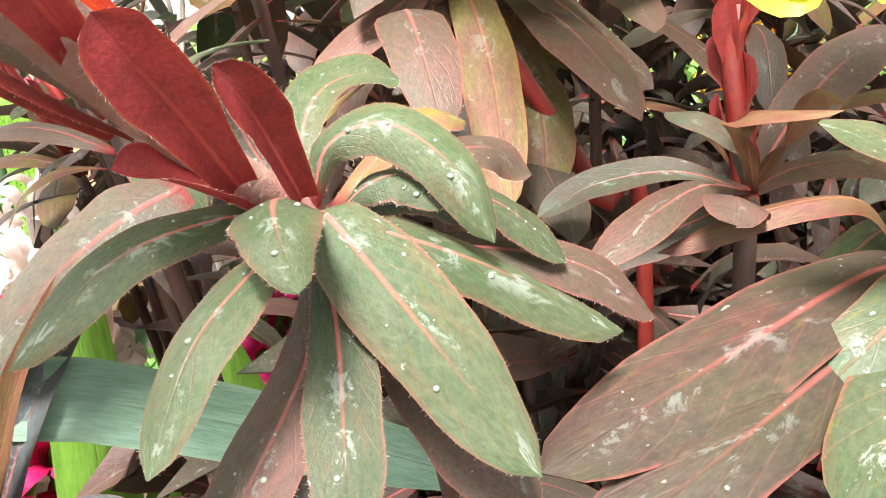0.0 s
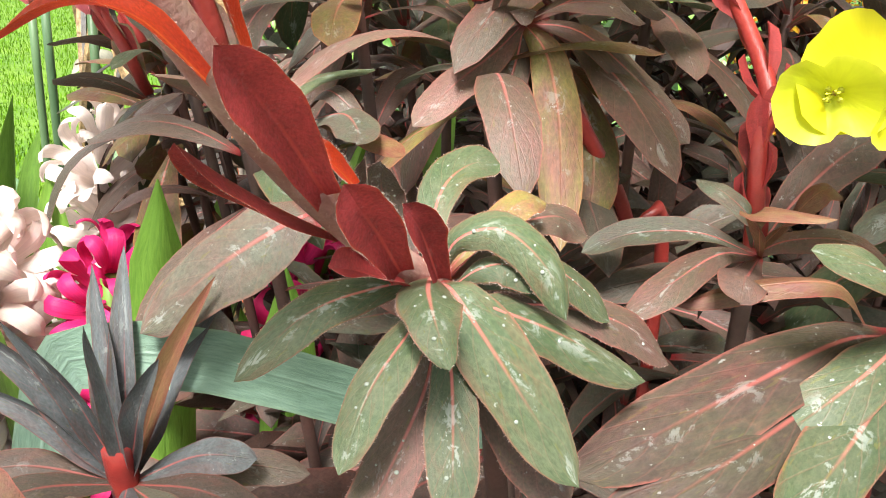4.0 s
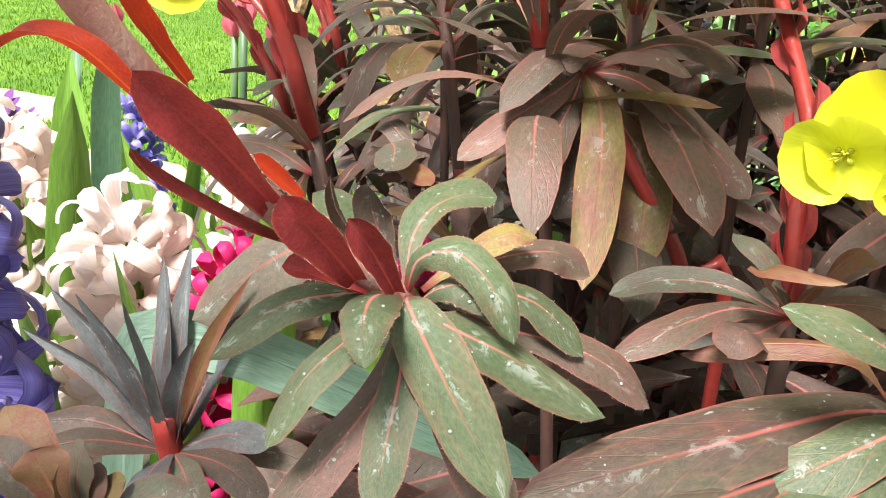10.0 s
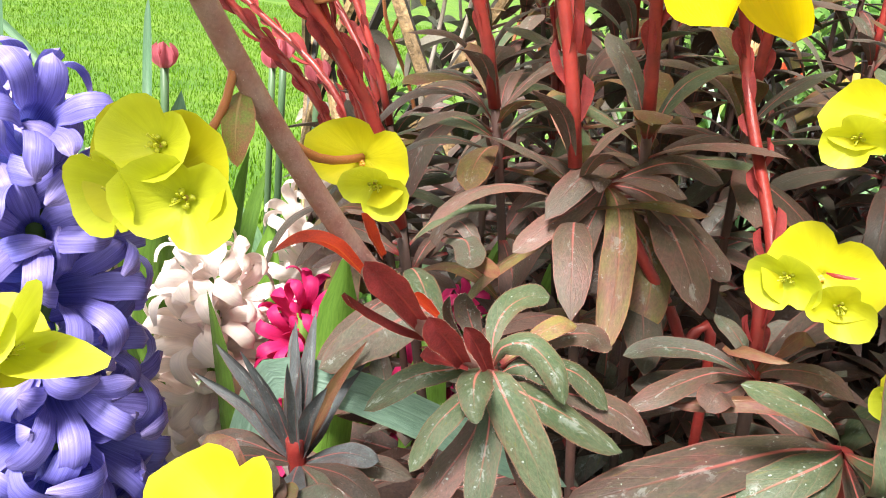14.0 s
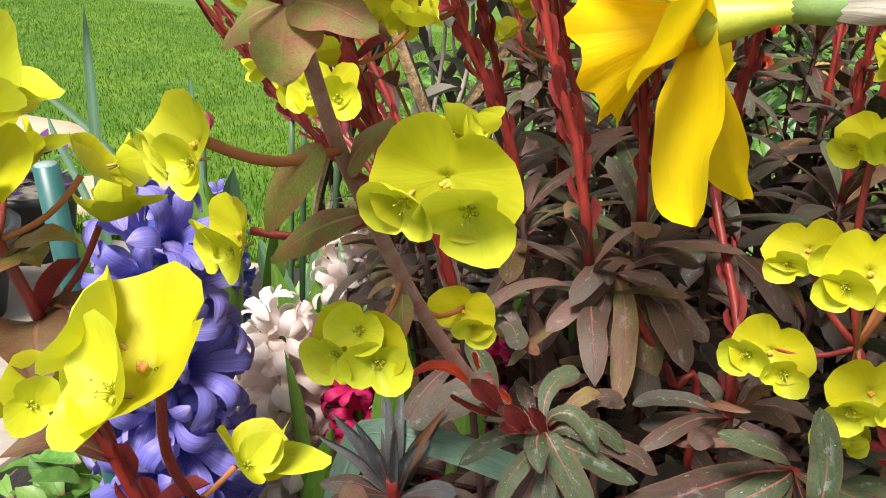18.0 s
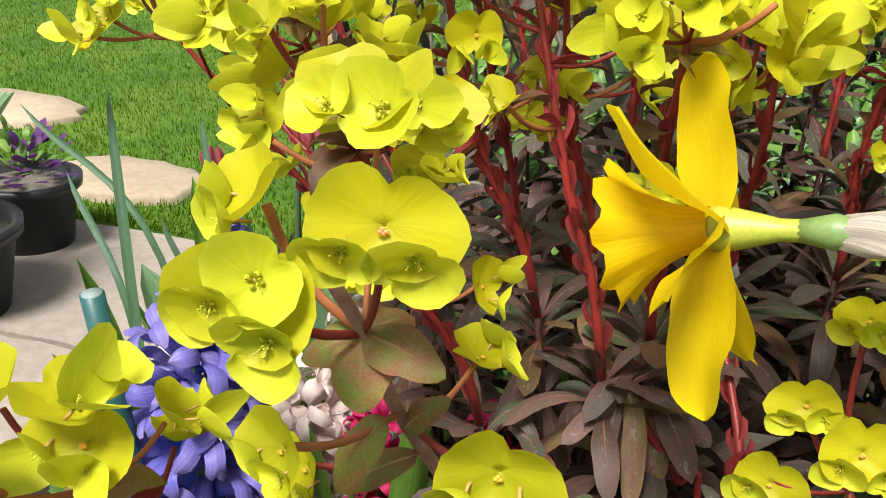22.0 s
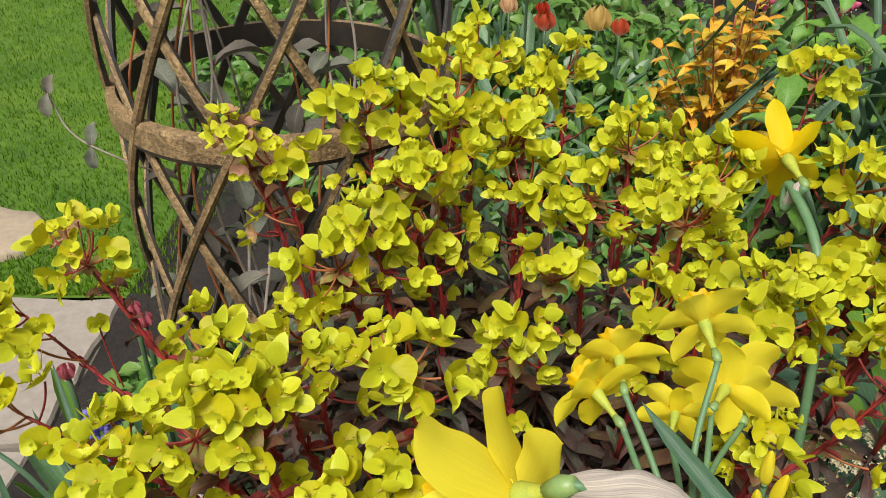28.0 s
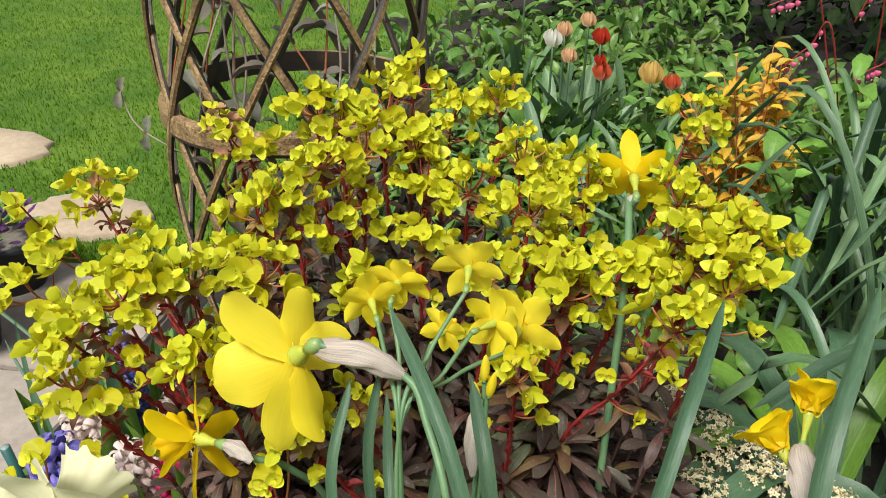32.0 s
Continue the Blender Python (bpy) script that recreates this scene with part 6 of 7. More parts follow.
daffodil((0.3354, 0.4887, 0.5126), (-0.10, 0.93, 0.15), 0.0460, (0.335, 0.26, GROUND), "golden daffodil turned away on a tall stem", seed=3, stem_mid=[(0.332, 0.455, 0.500), (0.336, 0.364, 0.448), (0.336, 0.31, 0.2)], spathe_to=(0.330, 0.455, 0.480), along=True, stem_r=0.0042, shape="petal", trumpet=0.4, tips=C_TIPS)
multi_at = (0.19, 0.05, GROUND)
jon = [((0.1280, 0.1800, 0.5150), (-0.45, 0.85, 0.15), 0.030), ((0.1450, 0.2050, 0.5200), (0.0, 0.95, 0.2), 0.030), ((0.2000, 0.2330, 0.5260), (-0.1, 0.93, 0.25), 0.033), ((0.2420, 0.2660, 0.4450), (0.1, 0.95, -0.05), 0.044), ((0.2250, 0.2350, 0.4700), (0.35, 0.55, -0.1), 0.034), ((0.1850, 0.2050, 0.4760), (0.3, 0.85, 0.1), 0.024)]
for k, (c, f, r) in enumerate(jon):
    daffodil(c, f, r, multi_at, "small yellow narcissus on a shared green stalk", M_DAFF_PALE, seed=10 + k, spathe=False, wide=0.6, group="small narcissi", trumpet=0.42, t_rad=0.36, stem_r=0.0019, roll=0.3 * k, stem_mid=[Vector(c).lerp(Vector((0.172, 0.105, 0.470)), 0.6) + Vector((0, 0, -0.006)), (0.174, 0.095, 0.45), (0.186, 0.06, 0.2)])
daffodil((0.0560, -0.1160, 0.5550), (0.1, 0.95, 0.25), 0.052, (0.03, -0.16, GROUND), "cream-white daffodil with broad petals", M_CREAM, 0.6, 0.4, seed=21, spathe=False, wide=0.85, first=(0.3, 0.1, 1), shape="broad", stem_mid=[(0.03, -0.15, 0.46), (0.03, -0.16, 0.25)])
daffodil((0.3850, -0.0350, 0.5080), (-0.1, 0.9, 0.1), 0.05, (0.4, -0.1, GROUND), "cream-white daffodil with broad petals", M_CREAM, 0.6, 0.4, seed=22, spathe=False, wide=0.85, first=(-0.2, 0.1, 1), shape="broad", stem_mid=[(0.39, -0.085, 0.46), (0.4, -0.1, 0.25)])
daffodil((0.4742, 0.1600, 0.4800), (0.1, 0.5, 0.7), 0.034, (0.47, 0.10, GROUND), "half-open double yellow narcissus with a papery sheath", seed=23, wide=0.9, shape="broad", t_rad=0.2, trumpet=0.3, stem_mid=[(0.475, 0.15, 0.38), (0.47, 0.11, 0.2)], sheath_r=0.011, spathe_to=(0.470, 0.100, 0.440), group="small narcissi", back=-0.85)
daffodil((0.4562, 0.1420, 0.4550), (-0.5, 0.5, 0.5), 0.034, (0.47, 0.10, GROUND), "half-open double yellow narcissus", seed=24, wide=0.9, shape="broad", t_rad=0.2, trumpet=0.3, stem_mid=[(0.468, 0.14, 0.38), (0.47, 0.11, 0.2)], spathe=False, group="small narcissi", back=-0.85)

def narcissus_bud(tip, foot, size, label, lean=(0, 0, 1), sheath=False):
    """A closed pointed bud on its green stalk."""
    tip, foot = Vector(tip), Vector(foot)
    ob = thing("narcissus_bud", foot, label, "flower", "small narcissi")
    v, f, u = ball_data((0, 0, 0), 1.0, 0.30, 0.30, 1.0, 12, 18)
    v = [(x * (1 + 0.08 * math.sin(3 * math.atan2(y, x) + 2 * z)) * (1 - 0.25 * z), y * (1 + 0.08 * math.sin(3 * math.atan2(y, x) + 2 * z)) * (1 - 0.25 * z), z) for x, y, z in v]
    part("bud", mesh_of("bud", v, f, M_DAFF_PALE, u), ob, Matrix.Translation(tip) @ Vector((0, 0, 1)).rotation_difference(unit(lean)).to_matrix().to_4x4() @ Matrix.Scale(size, 4))
    line = path_points([tip - unit(lean) * size * 0.9, tip - unit(lean) * size * 2.4 - Vector((0, 0, 0.01)), foot.lerp(tip, 0.5), foot], 24)
    part("stem", mesh_of("stem", *tube_data(line, 0.0021, 8)[:2], M_STALK), ob)
    if sheath:
        part("sheath", sheath_mesh(path_points([tip + Vector((0.0, -0.004, -0.018)), tip + Vector((0.0, -0.010, -0.045)), tip + Vector((0.002, -0.016, -0.075))], 16), 0.0062, 9), ob, label="dry papery sheath")
    return ob


narcissus_bud((0.2283, 0.1611, 0.4754), (0.215, 0.09, GROUND), 0.0125, "closed yellow narcissus bud on a green stalk", (0.0, 0.1, 1))
narcissus_bud((0.2353, 0.1546, 0.4645), (0.215, 0.09, GROUND), 0.0125, "closed yellow narcissus bud on a green stalk", (0.15, 0.0, 1))
narcissus_bud((0.2230, 0.1520, 0.4560), (0.215, 0.09, GROUND), 0.0115, "closed yellow narcissus bud with a papery sheath", (-0.15, 0.0, 1), True)

clump = thing("daffodil_leaves", (0.25, 0.02, GROUND), "clump of blue-green daffodil leaves", "leaves")
for k, (pts, w) in enumerate([
        ([(0.33, 0.02, GROUND), (0.350, 0.045, 0.3), (0.376, 0.105, 0.47), (0.411, 0.2316, 0.5253)], 0.0125),
        ([(0.27, -0.01, GROUND), (0.275, 0.0, 0.3), (0.255, 0.03, 0.47), (0.230, 0.090, 0.520)], 0.0109),
        ([(0.25, 0.0, GROUND), (0.26, 0.01, 0.3), (0.225, 0.06, 0.46), (0.150, 0.160, 0.525)], 0.0117),
        ([(0.48, 0.0, GROUND), (0.475, 0.03, 0.3), (0.470, 0.09, 0.48), (0.518, 0.223, 0.560)], 0.0156),
        ([(0.23, -0.03, GROUND), (0.22, -0.02, 0.3), (0.196, 0.0, 0.46), (0.170, 0.08, 0.505)], 0.0070),
        ([(0.20, 0.02, GROUND), (0.18, 0.03, 0.2), (0.130, 0.06, 0.40), (0.127, 0.124, 0.477)], 0.0086),
        ([(0.20, 0.03, GROUND), (0.19, 0.05, 0.2), (0.150, 0.09, 0.40), (0.1493, 0.1297, 0.4847)], 0.0086),
        ([(0.24, 0.05, GROUND), (0.22, 0.08, 0.2), (0.195, 0.12, 0.33), (0.195, 0.16, 0.39)], 0.0109)]):
    blade_part(clump, pts, w, M_BLADE, seed=k)

# ---- hyacinths ----
def floret_mesh(mat, seed):
    """A bell with six narrow petals rolled back, opening towards +x, length about 1."""
    r = random.Random(seed)
    bm = bmesh.new()
    uvl = bm.loops.layers.uv.new("UVMap")
    for k in range(6):
        mid = k * math.pi / 3
        roll, twist = r.uniform(1.5, 3.1), r.uniform(-0.35, 0.35)
        rows = []
        for i in range(13):
            q = i / 12
            row = []
            for j in range(5):
                v = (j - 2) / 2
                if i <= 4:                          # the bell, shared with its neighbours
                    rr, x = 0.085 + 0.06 * q * 3 + 0.02 * math.sin(q * 9), q * 3 * 0.46
                    g = mid + v * math.pi / 6
                    p = Vector((x, rr * math.cos(g), rr * math.sin(g)))
                else:
                    a = (q - 1 / 3) * 1.5
                    b = a * roll
                    out = 0.15 + 0.30 * (1 - math.cos(b)) * 0.75 + 0.05 * a
                    x = 0.46 + 0.34 * math.sin(b) - 0.05 * a
                    w = 0.122 * (1 - 0.12 * a) * (1 if a < 0.75 else max(0.2, 1 - ((a - 0.75) / 0.25) ** 2)) * min(1.0, 0.75 + a)
                    side = v * w
                    g = mid + twist * a
                    o, s2 = Vector((0, math.cos(g), math.sin(g))), Vector((0, -math.sin(g), math.cos(g)))
                    p = Vector((x, 0, 0)) + o * out + s2 * side + (Vector((1, 0, 0)) * math.cos(b) + o * math.sin(b)).cross(s2) * (-0.035 * abs(v))
                row.append((bm.verts.new(p), (q, 0.5 + 0.5 * v)))
            rows.append(row)
        for i in range(12):
            for j in range(4):
                quad = (rows[i][j], rows[i][j + 1], rows[i + 1][j + 1], rows[i + 1][j])
                f = bm.faces.new([c[0] for c in quad])
                f.smooth = True
                for lp, c in zip(f.loops, quad):
                    lp[uvl].uv = c[1]
    bmesh.ops.remove_doubles(bm, verts=bm.verts, dist=0.004)
    me = bpy.data.meshes.new("floret")
    bm.to_mesh(me)
    bm.free()
    me.materials.append(mat)
    return me


def hyacinth(foot, top, radius, mat, n, label, seed, low=0.35, leaves=5, leaf_len=0.42, leaf_mat=None):
    foot, top = Vector(foot), Vector(top)
    ob = thing("hyacinth", foot, label, "flower", "hyacinths")
    r = random.Random(seed)
    part("stalk", mesh_of("stalk", *tube_data(path_points([foot, foot.lerp(top, 0.5), top], 12), lambda q: 0.006 - 0.003 * q, 8)[:2], M_BLADE_LIME), ob)
    kinds = [floret_mesh(mat, seed + k) for k in range(4)]
    low = 1 - (1 - low) * top.z / (top.z - foot.z)
    ax = (top - foot).normalized()
    for k in range(n):
        q = k / (n - 1)
        p = foot.lerp(top, low + (1 - low) * q)
        d = around(ax, k * 2.39996, radians(98 - 62 * q ** 3 + r.uniform(-20, 20)))
        s = radius * (1.0 - 0.28 * q ** 2) * r.uniform(0.92, 1.12)
        part("floret", r.choice(kinds), ob, aim(p, d, around(ax, r.uniform(0, 6), 0.8), s))
    for k in range(leaves):
        g = k * 6.283 / leaves + seed
        o = Vector((math.cos(g), math.sin(g), 0))
        L = leaf_len * r.uniform(0.8, 1.15)
        blade_part(ob, [foot + o * 0.008, foot + o * 0.03 + Vector((0, 0, L * 0.5)), foot + o * (0.05 + 0.05 * r.random()) + Vector((0, 0, L))], 0.022, leaf_mat or M_BLADE_LIME, face=-o + Vector((0, 0, 0.2)), seed=k)
    return ob


hyacinth((-0.1870, 0.1600, GROUND), (-0.1915, 0.1420, 0.3060), 0.046, M_BLUE, 48, "violet-blue hyacinth spike with rolled-back waxy petals", 1)
hyacinth((-0.2600, 0.2750, GROUND), (-0.2550, 0.2600, 0.2380), 0.042, M_PEACH, 46, "blush-white hyacinth spike beside a green cane", 2, 0.3)
hyacinth((-0.1800, 0.2450, GROUND), (-0.1780, 0.2350, 0.2230), 0.043, M_PEACH, 46, "pale pink hyacinth spike in the bed", 3, 0.3)
hyacinth((-0.1300, 0.2450, GROUND), (-0.1350, 0.2380, 0.2150), 0.031, M_MAGENTA, 40, "magenta-red hyacinth spike in the bed", 4, 0.25)
hyacinth((-0.1750, 0.3350, GROUND), (-0.1750, 0.3300, 0.2280), 0.040, M_PEACH, 40, "white hyacinth spike behind the magenta one", 7, 0.3)
hyacinth((-0.3350, 0.4600, GROUND), (-0.3350, 0.4550, 0.2100), 0.030, M_BLUE, 36, "blue hyacinth spike beside the paving", 5, 0.3)
hyacinth((-0.0700, 0.2600, GROUND), (-0.0700, 0.2500, 0.2200), 0.030, M_MAGENTA, 34, "magenta-red hyacinth under the spurge", 6, 0.3)

strap = thing("tulip_leaf", (-0.13, 0.165, GROUND), "broad pale blue-green leaf lying across the bed", "leaves")
blade_part(strap, [(-0.13, 0.165, GROUND), (-0.12, 0.145, 0.1), (-0.100, 0.125, 0.232), (-0.0735, 0.110, 0.262), (-0.0325, 0.127, 0.245), (-0.004, 0.150, 0.222)], 0.0115, M_BLADE_PALE, face=(0.1, -0.92, 0.35), fold=0.15, name="blade")
thin = thing("bulb_leaves", (-0.27, 0.27, GROUND), "thin arching green bulb leaves at the bed's edge", "leaves")
for k, (pts, w) in enumerate([
        ([(-0.24, 0.21, GROUND), (-0.255, 0.20, 0.2), (-0.298, 0.25, 0.385)], 0.006),
        ([(-0.25, 0.22, GROUND), (-0.29, 0.25, 0.2), (-0.37, 0.30, 0.31)], 0.005),
        ([(-0.28, 0.31, GROUND), (-0.31, 0.32, 0.22), (-0.45, 0.36, 0.33)], 0.005),
        ([(-0.27, 0.30, GROUND), (-0.28, 0.33, 0.2), (-0.34, 0.42, 0.32)], 0.006),
        ([(-0.30, 0.34, GROUND), (-0.33, 0.38, 0.15), (-0.42, 0.48, 0.20)], 0.006),
        ([(-0.26, 0.32, GROUND), (-0.262, 0.33, 0.15), (-0.26, 0.335, 0.28)], 0.016)]):
    blade_part(thin, pts, w, M_BLADE, seed=k + 30)

# ---- the green cane ----
cane = thing("plant_stake", (-0.173, 0.1457, GROUND), "dark green plastic-coated garden cane standing in the bed", "stake")
_a, _b = Vector((-0.1730, 0.1457, GROUND)), Vector((-0.2140, 0.1110, 0.3430))
part("shaft", mesh_of("shaft", *tube_data(path_points([_a, _a.lerp(_b, 0.5), _b], 10), lambda q: 0.0046 + 0.0002 * math.sin(40 * q), 14)[:2], M_STAKE), cane)
part("cut_end", mesh_of("cut_end", *tube_data([_b - (_b - _a).normalized() * 0.0008, _b + (_b - _a).normalized() * 0.0006], 0.0040, 14)[:2], M_STAKE_TOP), cane, label="pale cut cane end")

# ---- iron obelisk ----
OB = Vector((-0.165, 0.755, 0))
OR = 0.195
obelisk = thing("plant_obelisk", (OB.x, OB.y, GROUND), "round lattice plant support of rusty gilded iron, black on inner and lower faces", "obelisk")


def hoop(z, r, w, h, mat):
    seg = 64
    V, F = [], []
    for j in range(seg):
        g = 2 * math.pi * j / seg
        for rr, zz in ((r - w, z - h / 2), (r + w * 0.6, z - h / 2), (r + w, z - h / 3), (r + w, z + h / 3), (r + w * 0.6, z + h / 2), (r - w, z + h / 2)):
            V.append((OB.x + rr * math.cos(g), OB.y + rr * math.sin(g), zz))
    for j in range(seg):
        a, b = j * 6, ((j + 1) % seg) * 6
        F += [(a + k, b + k, b + (k + 1) % 6, a + (k + 1) % 6) for k in range(6)]
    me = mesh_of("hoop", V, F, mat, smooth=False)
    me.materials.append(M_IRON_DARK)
    # bottom, lower bevel and inner faces take the darker colour
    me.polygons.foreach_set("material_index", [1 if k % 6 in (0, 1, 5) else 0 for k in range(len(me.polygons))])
    part("hoop", me, obelisk)


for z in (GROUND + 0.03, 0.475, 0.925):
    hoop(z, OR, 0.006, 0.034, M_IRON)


def bar_data(turn, a0, r, z0, z1, n=28):
    """A flat bar that winds up the drum."""
    V, F = [], []
    for k in range(n + 1):
        q = k / n
        g = a0 + turn * q
        o = Vector((math.cos(g), math.sin(g), 0))
        t = Vector((-math.sin(g) * r * turn, math.cos(g) * r * turn, z1 - z0)).normalized()
        s = o.cross(t)
        p = OB + o * r + Vector((0, 0, z0 + (z1 - z0) * q))
        for x, y in ((-0.0058, -0.0026), (0.0058, -0.0026), (0.0058, 0.0014), (0.0032, 0.0050), (-0.0032, 0.0050), (-0.0058, 0.0014)):
            V.append(p + s * x + o * y)
    for k in range(n):
        a, b = k * 6, (k + 1) * 6
        F += [(a + j, a + (j + 1) % 6, b + (j + 1) % 6, b + j) for j in range(6)]
    return V, F


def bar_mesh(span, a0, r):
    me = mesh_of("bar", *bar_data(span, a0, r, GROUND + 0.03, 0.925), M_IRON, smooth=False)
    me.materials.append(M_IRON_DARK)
    # inner face, both sides and one bevel take the darker colour
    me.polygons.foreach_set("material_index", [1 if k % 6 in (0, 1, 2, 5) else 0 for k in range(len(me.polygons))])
    return me


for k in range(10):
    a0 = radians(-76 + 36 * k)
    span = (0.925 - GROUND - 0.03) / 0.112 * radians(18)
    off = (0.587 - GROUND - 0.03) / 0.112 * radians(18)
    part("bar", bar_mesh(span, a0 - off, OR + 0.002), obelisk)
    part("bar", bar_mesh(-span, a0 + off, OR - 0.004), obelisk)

GREY = variants("leaf", M_GREYLEAF, 0.5, 4, (0.0, 0.15), (0.0, 0.4), "lance", 8, 4, 0.3, 0.1, 0.2)
vine = thing("clematis_vine", (-0.17, 0.76, GROUND), "grey wilted clematis climbing inside the iron obelisk", "climber")
_r = random.Random(31)
for k in range(14):
    g = _r.uniform(0, 6.28)
    o = Vector((math.cos(g), math.sin(g), 0))
    pts = [Vector((-0.17, 0.76, GROUND)) + o * 0.03]
    for s in range(1, 6):
        g += _r.uniform(-0.7, 0.7)
        pts.append(OB + Vector((math.cos(g), math.sin(g), 0)) * (0.06 + 0.12 * _r.random()) + Vector((0, 0, s * 0.17 * _r.uniform(0.85, 1.1))))
    line = path_points(pts, 40)
    part("stem", mesh_of("stem", *tube_data(line, lambda q: 0.0026 - 0.0015 * q, 6)[:2], M_VINE if k % 3 else M_RAY), vine)
    for s in range(9):
        p = line[6 + int(33 * s / 9)]
        d = unit((_r.uniform(-1, 1), _r.uniform(-1, 0.6), _r.uniform(-0.6, 0.6)))
        part("leaf", _r.choice(GREY), vine, aim(p, d, (0, 0, 1), _r.uniform(0.03, 0.07)))
_tw = path_points([(-0.30, 0.69, 0.38), (-0.345, 0.66, 0.42), (-0.40, 0.68, 0.44), (-0.42, 0.688, 0.485)], 16)
part("stem", mesh_of("stem", *tube_data(_tw, 0.0012, 6)[:2], M_VINE), vine)
for p, d in ((_tw[16], (-0.2, -0.3, -1)), (_tw[16], (0.3, -0.2, 0.5)), (_tw[8], (-0.1, -0.2, -1)), (_tw[8], (0.2, 0.1, 0.9))):
    part("leaf", GREY[0], vine, aim(p, d, (0, -1, 0.2), 0.03))

# ---- pots on the paving ----
def pot(x, y, r0, r1, h, label):
    ob = thing("plant_pot", (x, y, 0), label, "pot", "pots on the paving")
    V, F = [], []
    seg = 40
    prof = [(r0 * 0.2, 0.0), (r0, 0.0), (r0 + (r1 - r0) * 0.85, h * 0.86), (r1 + 0.006, h * 0.87), (r1 + 0.007, h), (r1 - 0.004, h), (r1 - 0.012, h * 0.86), (r1 * 0.1, h * 0.84)]
    for rr, zz in prof:
        V += [(x + rr * math.cos(6.2832 * j / seg), y + rr * math.sin(6.2832 * j / seg), zz) for j in range(seg)]
    for k in range(len(prof) - 1):
        F += [(k * seg + j, k * seg + (j + 1) % seg, (k + 1) * seg + (j + 1) % seg, (k + 1) * seg + j) for j in range(seg)]
    part("body", mesh_of("body", V, F, M_POT), ob)
    V = [(x, y, h * 0.9)] + [(x + (r1 - 0.012) * math.cos(6.2832 * j / seg), y + (r1 - 0.012) * math.sin(6.2832 * j / seg), h * 0.885) for j in range(seg)]
    part("compost", mesh_of("compost", V, [(0, 1 + j, 1 + (j + 1) % seg) for j in range(seg)], M_MORTAR), ob)
    return ob


pot(-0.80, 0.62, 0.065, 0.088, 0.125, "black plastic plant pot on the paving")
pot(-0.855, 0.84, 0.06, 0.075, 0.11, "black plastic plant pot on the paving")
pot_plant = thing("tulip_plant", (-0.805, 0.62, 0.124), "broad blue-green tulip leaves in a black pot", "plant", "pot plants")
for k in range(9):
    g = k * 0.7
    o = Vector((math.cos(g), math.sin(g), 0))
    c = Vector((-0.805, 0.62, 0.12)) + o * 0.03
    blade_part(pot_plant, [c, c + o * 0.03 + Vector((0, 0, 0.09)), c + o * (0.06 + 0.02 * (k % 3)) + Vector((0, 0, 0.15 + 0.02 * (k % 2)))], 0.03, M_BLADE_GREY, face=-o + Vector((0, 0, 0.3)), seed=k)
pansy = thing("pot_flowers", (-0.855, 0.84, 0.097), "mauve flowers over small dark leaves in a black pot", "plant", "pot plants")
VIOLET = variants("petal", M_PURPLE_FLOWER, 0.8, 3, (0.0, 0.1), (0.0, 0.3), "oval", 5, 4)
SMALL = variants("leaf", M_SHRUB, 0.5, 4, (0.0, 0.15), (0.0, 0.3), "lance", 6, 4)
for k in range(70):
    d = unit((_r.uniform(-1, 1), _r.uniform(-1, 1), _r.uniform(0.1, 1.2)))
    p = Vector((-0.855, 0.84, 0.10)) + d * _r.uniform(0.03, 0.085)
    part("petal" if k % 2 else "leaf", _r.choice(VIOLET if k % 2 else SMALL), pansy, aim(p, d, (0, 0, 1), _r.uniform(0.02, 0.035)))


# ---- tulips, shrubs and border behind ----
def tulip(x, y, h, mat, size, label, lean=(0, 0), seed=0, closed=0.75, z0=-0.004, name="tulip"):
    ob = thing(name, (x, y, z0), label, "flower", "tulips" if name == "tulip" else "tulip buds")
    r = random.Random(seed)
    topp = Vector((x + lean[0], y + lean[1], h))
    part("stem", mesh_of("stem", *tube_data(path_points([(x, y, z0), (x + lean[0] * 0.4, y + lean[1] * 0.4, (h + z0) * 0.5), topp], 10), 0.003, 6)[:2], M_BLADE), ob)
    for k in range(6):
        d = around((lean[0], lean[1], 1), k * 1.047 + 0.2, radians((5 + 5 * (k % 2)) if closed > 0.5 else 16 + 14 * (k % 2)))
        o = around((0, 0, 1), k * 1.047 + 0.2, radians(90))
        me = leaf_mesh("petal", mat, width=0.46, arch=0.17 * closed, droop=-0.05 if closed > 0.5 else 0.2, fold=0.5, wave=0.04, shape="petal", nu=9, nv=6, seed=k)
        part("petal", me, ob, aim(topp + o * size * 0.04, d, o, size * 0.78))
    for k in range(3):
        g = k * 2.1 + seed
        o = Vector((math.cos(g), math.sin(g), 0))
        c = Vector((x, y, z0))
        blade_part(ob, [c, c + o * 0.04 + Vector((0, 0, (h - z0) * 0.4)), c + o * 0.12 + Vector((0, 0, (h - z0) * 0.72))], 0.035, M_BLADE_GREY, face=-o + Vector((0, 0, 0.3)), seed=k)
    return ob


tulip(0.140, 1.552, 0.361, M_TULIPS[0], 0.055, "white tulip in the border", seed=1)
tulip(0.165, 1.560, 0.386, M_TULIPS[1], 0.045, "peach tulip in the border", seed=2)
tulip(0.181, 1.552, 0.329, M_TULIPS[1], 0.045, "peach fringed tulip in the border", seed=3, closed=0.4)
tulip(0.250, 1.552, 0.375, M_TULIPS[2], 0.050, "red tulip in the border", seed=4)
tulip(0.260, 1.552, 0.290, M_TULIPS[3], 0.055, "red and white flamed tulip in the border", seed=5)
tulip(0.373, 1.552, 0.293, M_TULIPS[4], 0.066, "apricot-yellow open tulip in the border", seed=6, closed=0.4)
